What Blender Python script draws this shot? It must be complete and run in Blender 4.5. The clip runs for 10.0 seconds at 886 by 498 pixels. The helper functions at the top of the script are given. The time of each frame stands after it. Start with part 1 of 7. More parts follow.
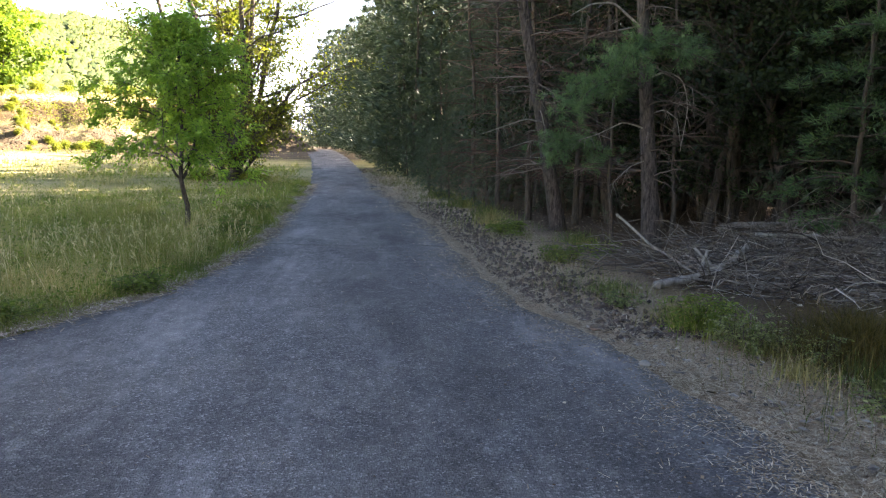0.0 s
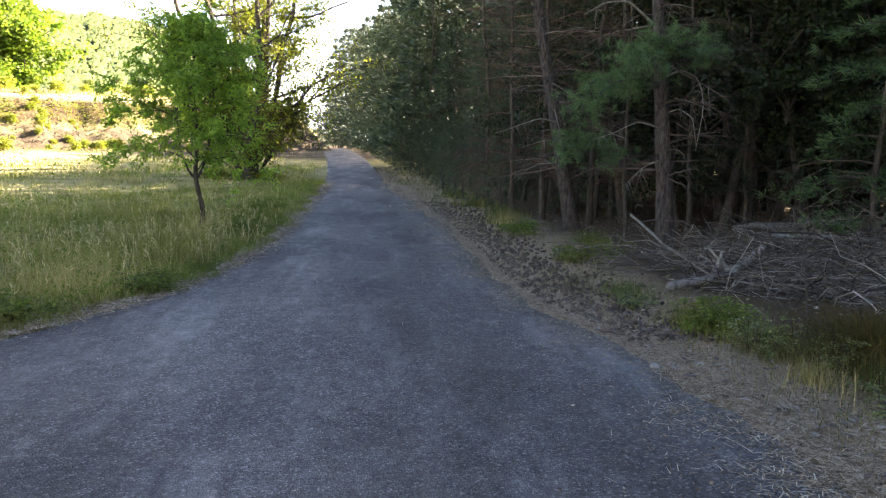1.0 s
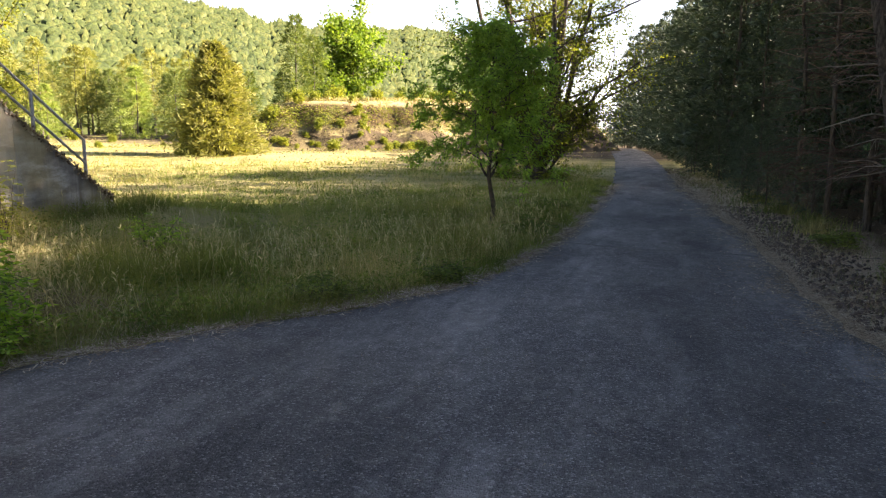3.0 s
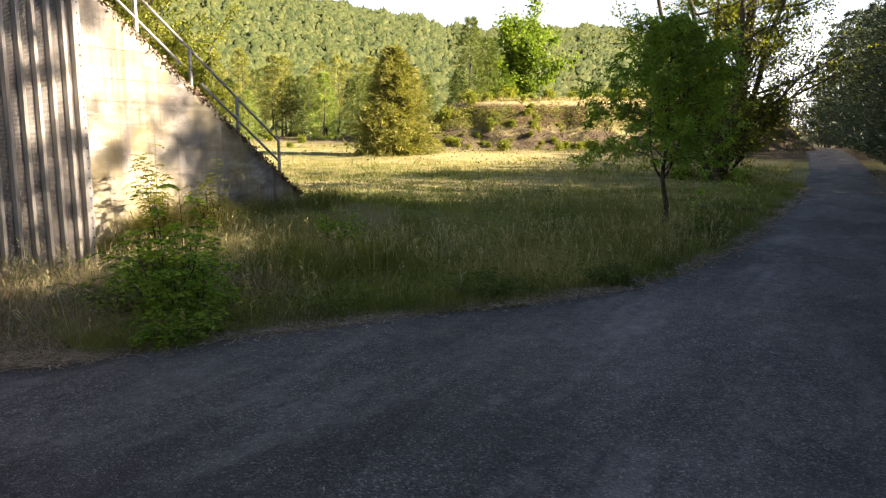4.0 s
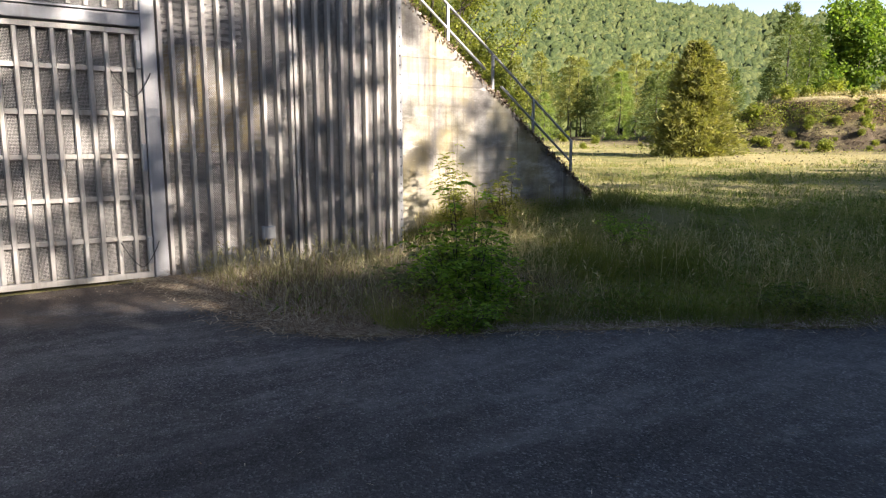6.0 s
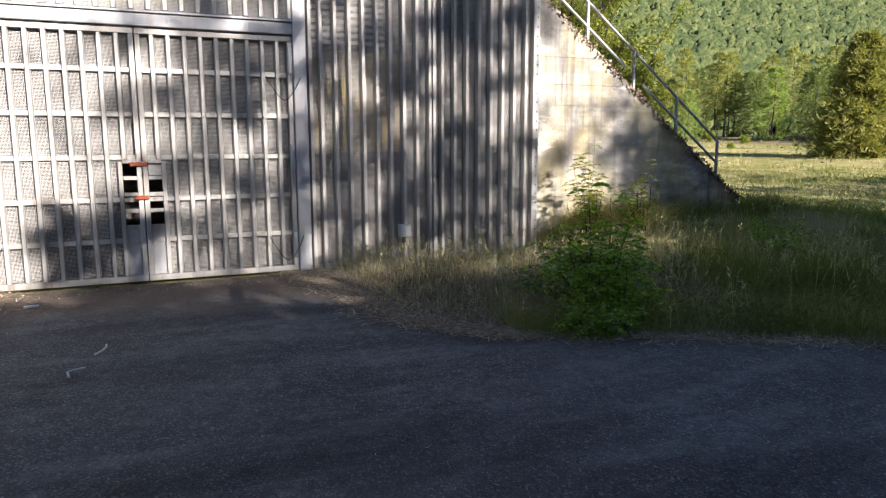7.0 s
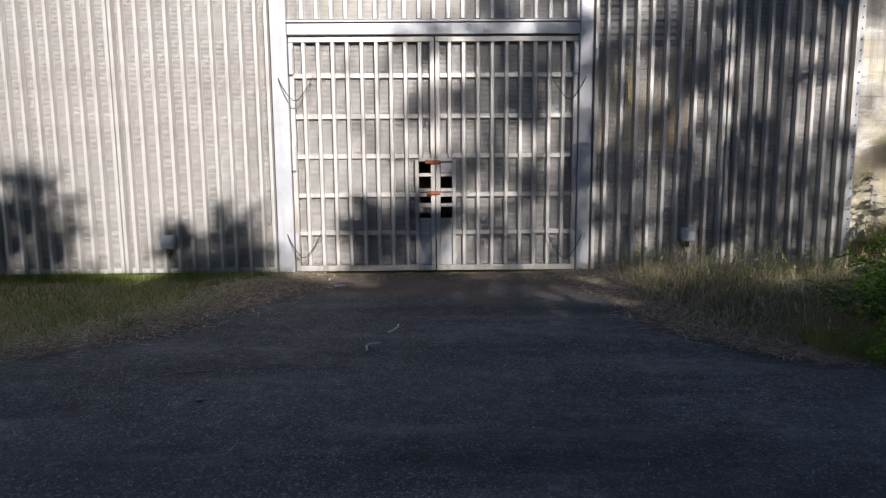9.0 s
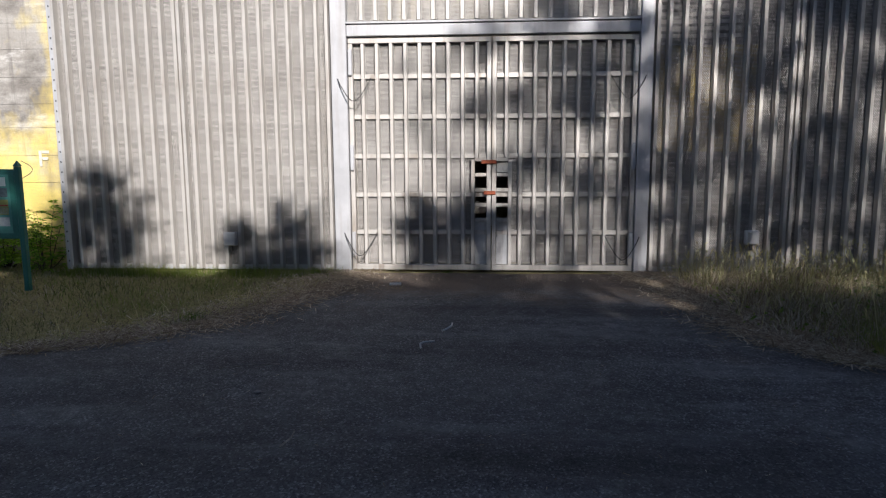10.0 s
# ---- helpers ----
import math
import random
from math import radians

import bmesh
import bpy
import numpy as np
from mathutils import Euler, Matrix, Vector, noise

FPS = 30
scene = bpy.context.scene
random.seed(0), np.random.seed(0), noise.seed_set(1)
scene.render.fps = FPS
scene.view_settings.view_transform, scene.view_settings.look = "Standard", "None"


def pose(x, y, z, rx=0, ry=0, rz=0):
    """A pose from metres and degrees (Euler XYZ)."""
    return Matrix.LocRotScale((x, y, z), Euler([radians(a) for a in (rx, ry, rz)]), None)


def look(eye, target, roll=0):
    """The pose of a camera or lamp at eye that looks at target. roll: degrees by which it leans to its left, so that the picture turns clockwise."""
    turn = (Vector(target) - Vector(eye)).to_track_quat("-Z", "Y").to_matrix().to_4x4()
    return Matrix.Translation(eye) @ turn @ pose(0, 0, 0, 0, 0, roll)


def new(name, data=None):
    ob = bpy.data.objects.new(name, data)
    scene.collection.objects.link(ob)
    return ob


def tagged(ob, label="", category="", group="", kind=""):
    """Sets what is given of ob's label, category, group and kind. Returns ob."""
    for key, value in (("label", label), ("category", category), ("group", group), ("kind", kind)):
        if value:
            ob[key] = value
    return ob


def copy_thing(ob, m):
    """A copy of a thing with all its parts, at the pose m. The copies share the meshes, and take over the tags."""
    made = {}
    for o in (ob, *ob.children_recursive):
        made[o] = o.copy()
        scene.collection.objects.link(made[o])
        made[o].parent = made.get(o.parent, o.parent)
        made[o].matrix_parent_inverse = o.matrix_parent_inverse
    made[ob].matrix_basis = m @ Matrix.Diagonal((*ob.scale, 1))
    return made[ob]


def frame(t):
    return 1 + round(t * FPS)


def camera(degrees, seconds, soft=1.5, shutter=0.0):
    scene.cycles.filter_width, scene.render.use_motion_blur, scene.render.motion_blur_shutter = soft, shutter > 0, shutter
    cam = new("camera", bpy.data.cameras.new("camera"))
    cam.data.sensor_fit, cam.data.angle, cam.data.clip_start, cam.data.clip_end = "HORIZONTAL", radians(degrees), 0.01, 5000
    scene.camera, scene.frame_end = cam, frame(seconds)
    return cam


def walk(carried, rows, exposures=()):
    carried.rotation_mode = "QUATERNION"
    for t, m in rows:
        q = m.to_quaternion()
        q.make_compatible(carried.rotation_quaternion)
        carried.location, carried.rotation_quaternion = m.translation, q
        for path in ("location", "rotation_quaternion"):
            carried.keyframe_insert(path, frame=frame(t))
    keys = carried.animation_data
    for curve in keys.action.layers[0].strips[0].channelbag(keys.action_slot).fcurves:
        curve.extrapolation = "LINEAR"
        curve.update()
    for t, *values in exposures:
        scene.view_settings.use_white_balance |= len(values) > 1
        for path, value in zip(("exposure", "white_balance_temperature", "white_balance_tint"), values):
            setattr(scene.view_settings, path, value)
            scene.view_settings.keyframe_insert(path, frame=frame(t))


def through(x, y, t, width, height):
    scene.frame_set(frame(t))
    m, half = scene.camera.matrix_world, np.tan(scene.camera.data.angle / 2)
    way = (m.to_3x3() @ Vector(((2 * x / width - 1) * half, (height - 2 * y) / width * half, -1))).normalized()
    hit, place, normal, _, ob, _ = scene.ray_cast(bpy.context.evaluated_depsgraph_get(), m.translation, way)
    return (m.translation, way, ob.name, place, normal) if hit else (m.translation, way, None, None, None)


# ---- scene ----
cam = camera(65.17, 10.0, 1.2)
PATH = [
    (0, pose(0.002, -0.003, 1.618, 81.48, 0.00, -6.29) @ pose(0, 0, 0, 0, 0, 0.49)),
    (0.5, pose(0.031, -0.003, 1.619, 81.46, 0.00, -6.04) @ pose(0, 0, 0, 0, 0, 0.48)),
    (1, pose(0.052, 0.021, 1.624, 81.40, 0.00, -5.00) @ pose(0, 0, 0, 0, 0, 0.51)),
    (1.5, pose(0.056, 0.038, 1.628, 81.38, 0.00, -2.35) @ pose(0, 0, 0, 0, 0, 0.47)),
    (2, pose(0.047, 0.063, 1.630, 81.33, 0.00, 1.65) @ pose(0, 0, 0, 0, 0, 0.44)),
    (2.5, pose(0.035, 0.082, 1.623, 81.35, 0.00, 8.40) @ pose(0, 0, 0, 0, 0, 0.34)),
    (3, pose(0.013, 0.078, 1.630, 81.26, 0.00, 18.26) @ pose(0, 0, 0, 0, 0, 0.25)),
    (3.2, pose(0.018, 0.070, 1.630, 81.22, 0.00, 22.80) @ pose(0, 0, 0, 0, 0, 0.24)),
    (4.3, pose(0.085, -0.025, 1.624, 81.24, 0.00, 35.02) @ pose(0, 0, 0, 0, 0, -0.02)),
    (4.5, pose(0.092, -0.034, 1.622, 81.25, 0.00, 37.63) @ pose(0, 0, 0, 0, 0, -0.05)),
    (5, pose(0.103, -0.021, 1.626, 81.26, 0.00, 44.28) @ pose(0, 0, 0, 0, 0, -0.04)),
    (5.5, pose(0.070, 0.022, 1.613, 81.27, 0.00, 50.23) @ pose(0, 0, 0, 0, 0, -0.07)),
    (6.8, pose(0.071, 0.031, 1.619, 81.31, 0.00, 64.60) @ pose(0, 0, 0, 0, 0, -0.13)),
    (7, pose(0.071, 0.031, 1.619, 81.32, 0.00, 66.84) @ pose(0, 0, 0, 0, 0, -0.15)),
    (7.5, pose(0.070, 0.030, 1.620, 81.37, 0.00, 72.55) @ pose(0, 0, 0, 0, 0, -0.22)),
    (8, pose(0.055, 0.036, 1.616, 81.43, 0.00, 78.20) @ pose(0, 0, 0, 0, 0, -0.30)),
    (8.5, pose(0.044, 0.024, 1.614, 81.47, 0.00, 83.79) @ pose(0, 0, 0, 0, 0, -0.26)),
    (9, pose(0.025, -0.001, 1.579, 81.60, 0.00, 89.38) @ pose(0, 0, 0, 0, 0, -0.43)),
    (9.5, pose(0.021, 0.003, 1.566, 81.69, 0.00, 93.34) @ pose(0, 0, 0, 0, 0, -0.29)),
    (10, pose(0.036, 0.005, 1.572, 81.66, 0.00, 94.00) @ pose(0, 0, 0, 0, 0, -0.33)),
]
EXPOSURES = [(0, 3.78, 6850, 20), (1.5, 3.60, 6900, 20), (3.0, 2.65, 7150, 19), (4.5, 2.0, 7200, 18), (5.5, 1.87, 6450, 17), (7.0, 1.65, 5750, 16), (8.5, 1.2, 5550, 15), (10.0, 0.8, 5550, 15)]
walk(cam, PATH, EXPOSURES)

# ---------------------------------------------------------------- daylight
SUN_TURN, SUN_HIGH = 19.0, 27.0        # degrees from +x towards +y, and above the horizon
SUN_WAY = Vector((math.cos(radians(SUN_HIGH)) * math.cos(radians(SUN_TURN)),
                  math.cos(radians(SUN_HIGH)) * math.sin(radians(SUN_TURN)), math.sin(radians(SUN_HIGH))))
world = bpy.data.worlds.new("sky")
world.use_nodes = True
scene.world = world
sky = world.node_tree.nodes.new("ShaderNodeTexSky")
sky.sky_type, sky.sun_disc = "NISHITA", False
sky.sun_elevation, sky.sun_rotation = radians(SUN_HIGH), radians(90 - SUN_TURN)
sky.air_density, sky.dust_density = 1.0, 0.5
back = world.node_tree.nodes["Background"]
back.inputs["Strength"].default_value = 0.044
# summer haze that whitens the sky towards the horizon all round
wn, wl = world.node_tree.nodes, world.node_tree.links
way_up, height_of, low_part, thick, hazy = (wn.new("ShaderNode" + k) for k in ("TexCoord", "SeparateXYZ", "Math", "Math", "Mix"))
wl.new(way_up.outputs["Generated"], height_of.inputs[0])
low_part.operation, low_part.use_clamp = "SUBTRACT", True
low_part.inputs[0].default_value = 1.0
wl.new(height_of.outputs["Z"], low_part.inputs[1])
thick.operation = "POWER"
thick.inputs[1].default_value = 7.0
wl.new(low_part.outputs[0], thick.inputs[0])
hazy.data_type, hazy.blend_type = "RGBA", "ADD"
wl.new(thick.outputs[0], hazy.inputs[0])
wl.new(sky.outputs[0], hazy.inputs[6])
hazy.inputs[7].default_value = (11.5, 12.0, 13.0, 1)
wl.new(hazy.outputs[2], back.inputs["Color"])
lamp = bpy.data.lights.new("sun", "SUN")
lamp.energy, lamp.angle, lamp.color = 5.0, radians(0.5), (1.0, 0.89, 0.73)
sun = new("sun", lamp)
sun.matrix_world = look(SUN_WAY * 100, (0, 0, 0))


# ---------------------------------------------------------------- mesh helpers
def fast_mesh(name, v, f):
    """A mesh from an array of points and an array of faces that all have the same number of corners."""
    v, f = np.asarray(v, np.float32), np.asarray(f, np.int32)
    me = bpy.data.meshes.new(name)
    me.vertices.add(len(v))
    me.vertices.foreach_set("co", v.ravel())
    me.loops.add(f.size)
    me.loops.foreach_set("vertex_index", f.ravel())
    me.polygons.add(len(f))
    me.polygons.foreach_set("loop_start", np.arange(0, f.size, f.shape[1], dtype=np.int32))
    me.update(calc_edges=True)
    me.validate()
    return me


class Heap:
    """Gathers pieces of quads into one mesh."""

    def __init__(self):
        self.v, self.f, self.n = [], [], 0

    def add(self, v, f):
        self.v.append(np.asarray(v, float))
        self.f.append(np.asarray(f, int) + self.n)
        self.n += len(v)
        return self

    def mesh(self, name, smooth=False):
        me = fast_mesh(name, np.concatenate(self.v), np.concatenate(self.f))
        if smooth:
            me.shade_smooth()
        return me


def place_mesh(name, me, mat, parent=None, label=""):
    if mat is not None and not me.materials:
        me.materials.append(mat)
    ob = new(name, me)
    if parent is not None:
        ob.parent = parent
    return tagged(ob, label)


def part(name, bm, mat, parent, label="", smooth=False):
    """Links a bmesh as one mesh object under a thing or a part."""
    me = bpy.data.meshes.new(name)
    bm.to_mesh(me)
    bm.free()
    if smooth:
        me.shade_smooth()
    return place_mesh(name, me, mat, parent, label)


def thing(name, label, category, at=(0, 0, 0), group="", kind=""):
    ob = tagged(new(name), label, category, group, kind)
    ob.location = at
    return ob


def box(x0, x1, y0, y1, z0, z1, bevel=0.0, bm=None):
    """A box between two corners, its edges rounded off; adds to bm where one is given."""
    bm = bm or bmesh.new()
    made = bmesh.ops.create_cube(bm, size=1.0)["verts"]
    for v in made:
        v.co = Vector(((x0 + x1) / 2 + v.co.x * (x1 - x0), (y0 + y1) / 2 + v.co.y * (y1 - y0), (z0 + z1) / 2 + v.co.z * (z1 - z0)))
    if bevel:
        edges = list({e for v in made for e in v.link_edges})
        bmesh.ops.bevel(bm, geom=edges, offset=bevel, segments=1, affect="EDGES")
    return bm


def tube(path, radii, sides=6):
    """A closed-looking tube of quads along a path: points and faces."""
    path = np.asarray(path, float)
    radii = np.broadcast_to(np.asarray(radii, float), (len(path),))
    way = np.gradient(path, axis=0)
    way /= np.linalg.norm(way, axis=1, keepdims=True) + 1e-9
    ref = np.where(np.abs(way[:, 2:3]) > 0.9, [[1.0, 0, 0]], [[0, 0, 1.0]])
    u = np.cross(way, ref)
    u /= np.linalg.norm(u, axis=1, keepdims=True) + 1e-9
    w = np.cross(way, u)
    a = np.arange(sides) * 2 * np.pi / sides
    ring = u[:, None] * np.cos(a)[None, :, None] + w[:, None] * np.sin(a)[None, :, None]
    v = (path[:, None] + ring * radii[:, None, None]).reshape(-1, 3)
    i, j = np.meshgrid(np.arange(len(path) - 1), np.arange(sides), indexing="ij")
    k = (j + 1) % sides
    f = np.stack([i * sides + j, i * sides + k, (i + 1) * sides + k, (i + 1) * sides + j], -1).reshape(-1, 4)
    return v, f


def unit(v):
    return v / (np.linalg.norm(v, axis=-1, keepdims=True) + 1e-9)


def leaves(rng, at, way, length, width, bend=0.25):
    """Pointed leaves, a quad each, from their stalks' places and ways."""
    n = len(at)
    way = unit(way)
    side = unit(np.cross(way, rng.normal(size=(n, 3))))
    up = np.cross(side, way)
    length, width = np.broadcast_to(length, n)[:, None], np.broadcast_to(width, n)[:, None]
    mid = at + way * length * 0.45 + up * length * bend * 0.3
    v = np.stack([at, mid + side * width / 2, at + way * length - up * length * bend * 0.3, mid - side * width / 2], 1).reshape(-1, 3)
    return v, np.arange(4 * n).reshape(n, 4)


def blades(rng, at, height, width, lean=0.35):
    """Grass blades: two quads each, the upper one bent over and narrowing."""
    n = len(at)
    a = rng.uniform(0, 2 * np.pi, n)
    side = np.stack([np.cos(a), np.sin(a), 0 * a], 1) * np.broadcast_to(width, n)[:, None] / 2
    b = rng.uniform(0, 2 * np.pi, n)
    push = np.stack([np.cos(b), np.sin(b), 0 * b], 1) * (np.abs(rng.normal(0, lean, n)) * height)[:, None]
    h = np.broadcast_to(height, n)[:, None] * np.array([[0, 0, 1.0]])
    p1, p2 = at + h * 0.55 + push * 0.35, at + h * 0.95 + push
    v = np.stack([at - side, at + side, p1 + side * 0.8, p1 - side * 0.8, p2 + side * 0.12, p2 - side * 0.12], 1).reshape(-1, 3)
    base = np.arange(n)[:, None] * 6
    f = np.concatenate([base + [[0, 1, 2, 3]], base + [[3, 2, 4, 5]]])
    return v, f


def wobble(x, y, s, seed=0.0):
    return noise.noise(Vector((x * s + seed, y * s - seed, seed * 0.7)))


# ---------------------------------------------------------------- materials
def material(name, build, rough=0.8, metal=0.0, spec=0.3):
    """A node material: build(add, link, bsdf) sets its colour and relief."""
    mat = bpy.data.materials.new(name)
    mat.use_nodes = True
    tree = mat.node_tree
    bsdf = tree.nodes["Principled BSDF"]
    bsdf.inputs["Roughness"].default_value, bsdf.inputs["Metallic"].default_value = rough, metal
    bsdf.inputs["Specular IOR Level"].default_value = spec
    build(Nodes(tree), bsdf)
    return mat


class Nodes:
    """Short ways to add nodes to a material."""

    def __init__(self, tree):
        self.tree = tree
        self.coord = tree.nodes.new("ShaderNodeTexCoord").outputs["Object"]

    def add(self, kind, **values):
        node = self.tree.nodes.new(kind)
        for key, value in values.items():
            node.inputs[key.replace("_", " ")].default_value = value
        return node

    def link(self, a, b):
        self.tree.links.new(a, b)

    def stretched(self, scale):
        m = self.add("ShaderNodeMapping")
        m.inputs["Scale"].default_value = scale
        self.link(self.coord, m.inputs["Vector"])
        return m.outputs[0]

    def grain(self, scale, detail=4.0, rough=0.6, where=None):
        node = self.add("ShaderNodeTexNoise", Scale=scale, Detail=detail, Roughness=rough)
        self.link(where or self.coord, node.inputs["Vector"])
        return node.outputs["Fac"]

    def ramp(self, fac, *stops):
        node = self.tree.nodes.new("ShaderNodeValToRGB")
        while len(node.color_ramp.elements) < len(stops):
            node.color_ramp.elements.new(0.5)
        for e, (p, c) in zip(node.color_ramp.elements, stops):
            e.position, e.color = p, (*c, 1) if len(c) == 3 else c
        self.link(fac, node.inputs[0])
        return node.outputs[0]

    def mix(self, fac, a, b, how="MIX"):
        node = self.tree.nodes.new("ShaderNodeMix")
        node.data_type, node.blend_type = "RGBA", how
        for sock, value in ((node.inputs[0], fac), (node.inputs[6], a), (node.inputs[7], b)):
            if isinstance(value, (int, float)):
                sock.default_value = value
            elif isinstance(value, tuple):
                sock.default_value = (*value, 1)
            else:
                self.link(value, sock)
        return node.outputs[2]

    def math(self, how, a, b=0.0):
        node = self.tree.nodes.new("ShaderNodeMath")
        node.operation = how
        for sock, value in ((node.inputs[0], a), (node.inputs[1], b)):
            if isinstance(value, (int, float)):
                sock.default_value = value
            else:
                self.link(value, sock)
        return node.outputs[0]

    def bump(self, height, strength, distance, bsdf):
        node = self.add("ShaderNodeBump", Strength=strength, Distance=distance)
        self.link(height, node.inputs["Height"])
        self.link(node.outputs[0], bsdf.inputs["Normal"])

    def island(self):
        return self.tree.nodes.new("ShaderNodeNewGeometry").outputs["Random Per Island"]

    def each(self):
        return self.tree.nodes.new("ShaderNodeObjectInfo").outputs["Random"]


def asphalt(n, b):
    chips = n.add("ShaderNodeTexVoronoi", Scale=85.0, Randomness=1.0)
    n.link(n.coord, chips.inputs["Vector"])
    tone = n.add("ShaderNodeSeparateColor")
    n.link(chips.outputs["Color"], tone.inputs[0])
    fine = n.grain(55, 3, 0.7)
    speck = n.ramp(tone.outputs[0], (0.0, (0.030, 0.030, 0.031)), (0.55, (0.072, 0.072, 0.073)), (0.86, (0.125, 0.125, 0.125)), (1.0, (0.30, 0.30, 0.295)))
    speck = n.mix(0.36, speck, n.ramp(fine, (0.36, (0.035, 0.035, 0.037)), (0.62, (0.148, 0.148, 0.147))))
    worn = n.ramp(n.grain(0.55, 6, 0.65), (0.42, (0, 0, 0)), (0.66, (1, 1, 1)))
    col = n.mix(n.math("MULTIPLY", worn, 0.5), speck, n.mix(0.6, speck, (0.17, 0.165, 0.15)))
    track = n.ramp(n.grain(1.0, 9, 0.75, n.stretched((1.3, 0.28, 1))), (0.50, (0, 0, 0)), (0.64, (1, 1, 1)))
    col = n.mix(n.math("MULTIPLY", track, 0.62), col, n.mix(0.65, speck, (0.25, 0.25, 0.245)))
    blot = n.ramp(n.grain(2.3, 5, 0.7), (0.60, (0, 0, 0)), (0.74, (1, 1, 1)))
    col = n.mix(n.math("MULTIPLY", blot, 0.5), col, (0.26, 0.255, 0.24))
    dark = n.ramp(n.grain(0.8, 4, 0.6, n.stretched((0.9, 0.3, 1))), (0.48, (1, 1, 1)), (0.66, (0.52, 0.52, 0.54)))
    col = n.mix(1.0, col, dark, "MULTIPLY")
    mottle = n.ramp(n.grain(6.5, 7, 0.75), (0.34, (0.80, 0.80, 0.80)), (0.66, (1.30, 1.29, 1.27)))
    col = n.mix(1.0, n.mix(1.0, col, mottle, "MULTIPLY"), (1.26, 1.26, 1.275), "MULTIPLY")
    sep = n.tree.nodes.new("ShaderNodeSeparateXYZ")
    n.link(n.coord, sep.inputs[0])
    # wheel tracks worn pale along the lane
    course = n.math("ADD", sep.outputs["X"], n.math("ADD", n.math("MULTIPLY", sep.outputs["Y"], 0.02), n.math("MULTIPLY", n.grain(0.45, 4, 0.6), 1.6)))
    wheel = n.ramp(n.math("MULTIPLY", n.math("ADD", course, 2.0), 0.2), (0.10, (0.92,) * 3), (0.34, (1.22,) * 3), (0.50, (1.02,) * 3), (0.70, (0.84,) * 3), (0.86, (0.95,) * 3), (1.0, (1.02,) * 3))
    col = n.mix(1.0, col, wheel, "MULTIPLY")
    # brown earth trodden over the apron before the gate
    near_gate = n.math("ADD", n.math("MULTIPLY", sep.outputs["X"], -0.25), n.grain(0.9, 6, 0.7))
    dust = n.ramp(n.math("MULTIPLY", near_gate, 0.4), (0.87, (0, 0, 0)), (0.96, (0.9, 0.9, 0.9)))
    col = n.mix(dust, col, n.ramp(fine, (0.3, (0.07, 0.052, 0.04)), (0.7, (0.20, 0.155, 0.115))))
    n.link(col, b.inputs["Base Color"])
    n.bump(n.math("ADD", chips.outputs["Distance"], fine), 1.0, 0.012, b)


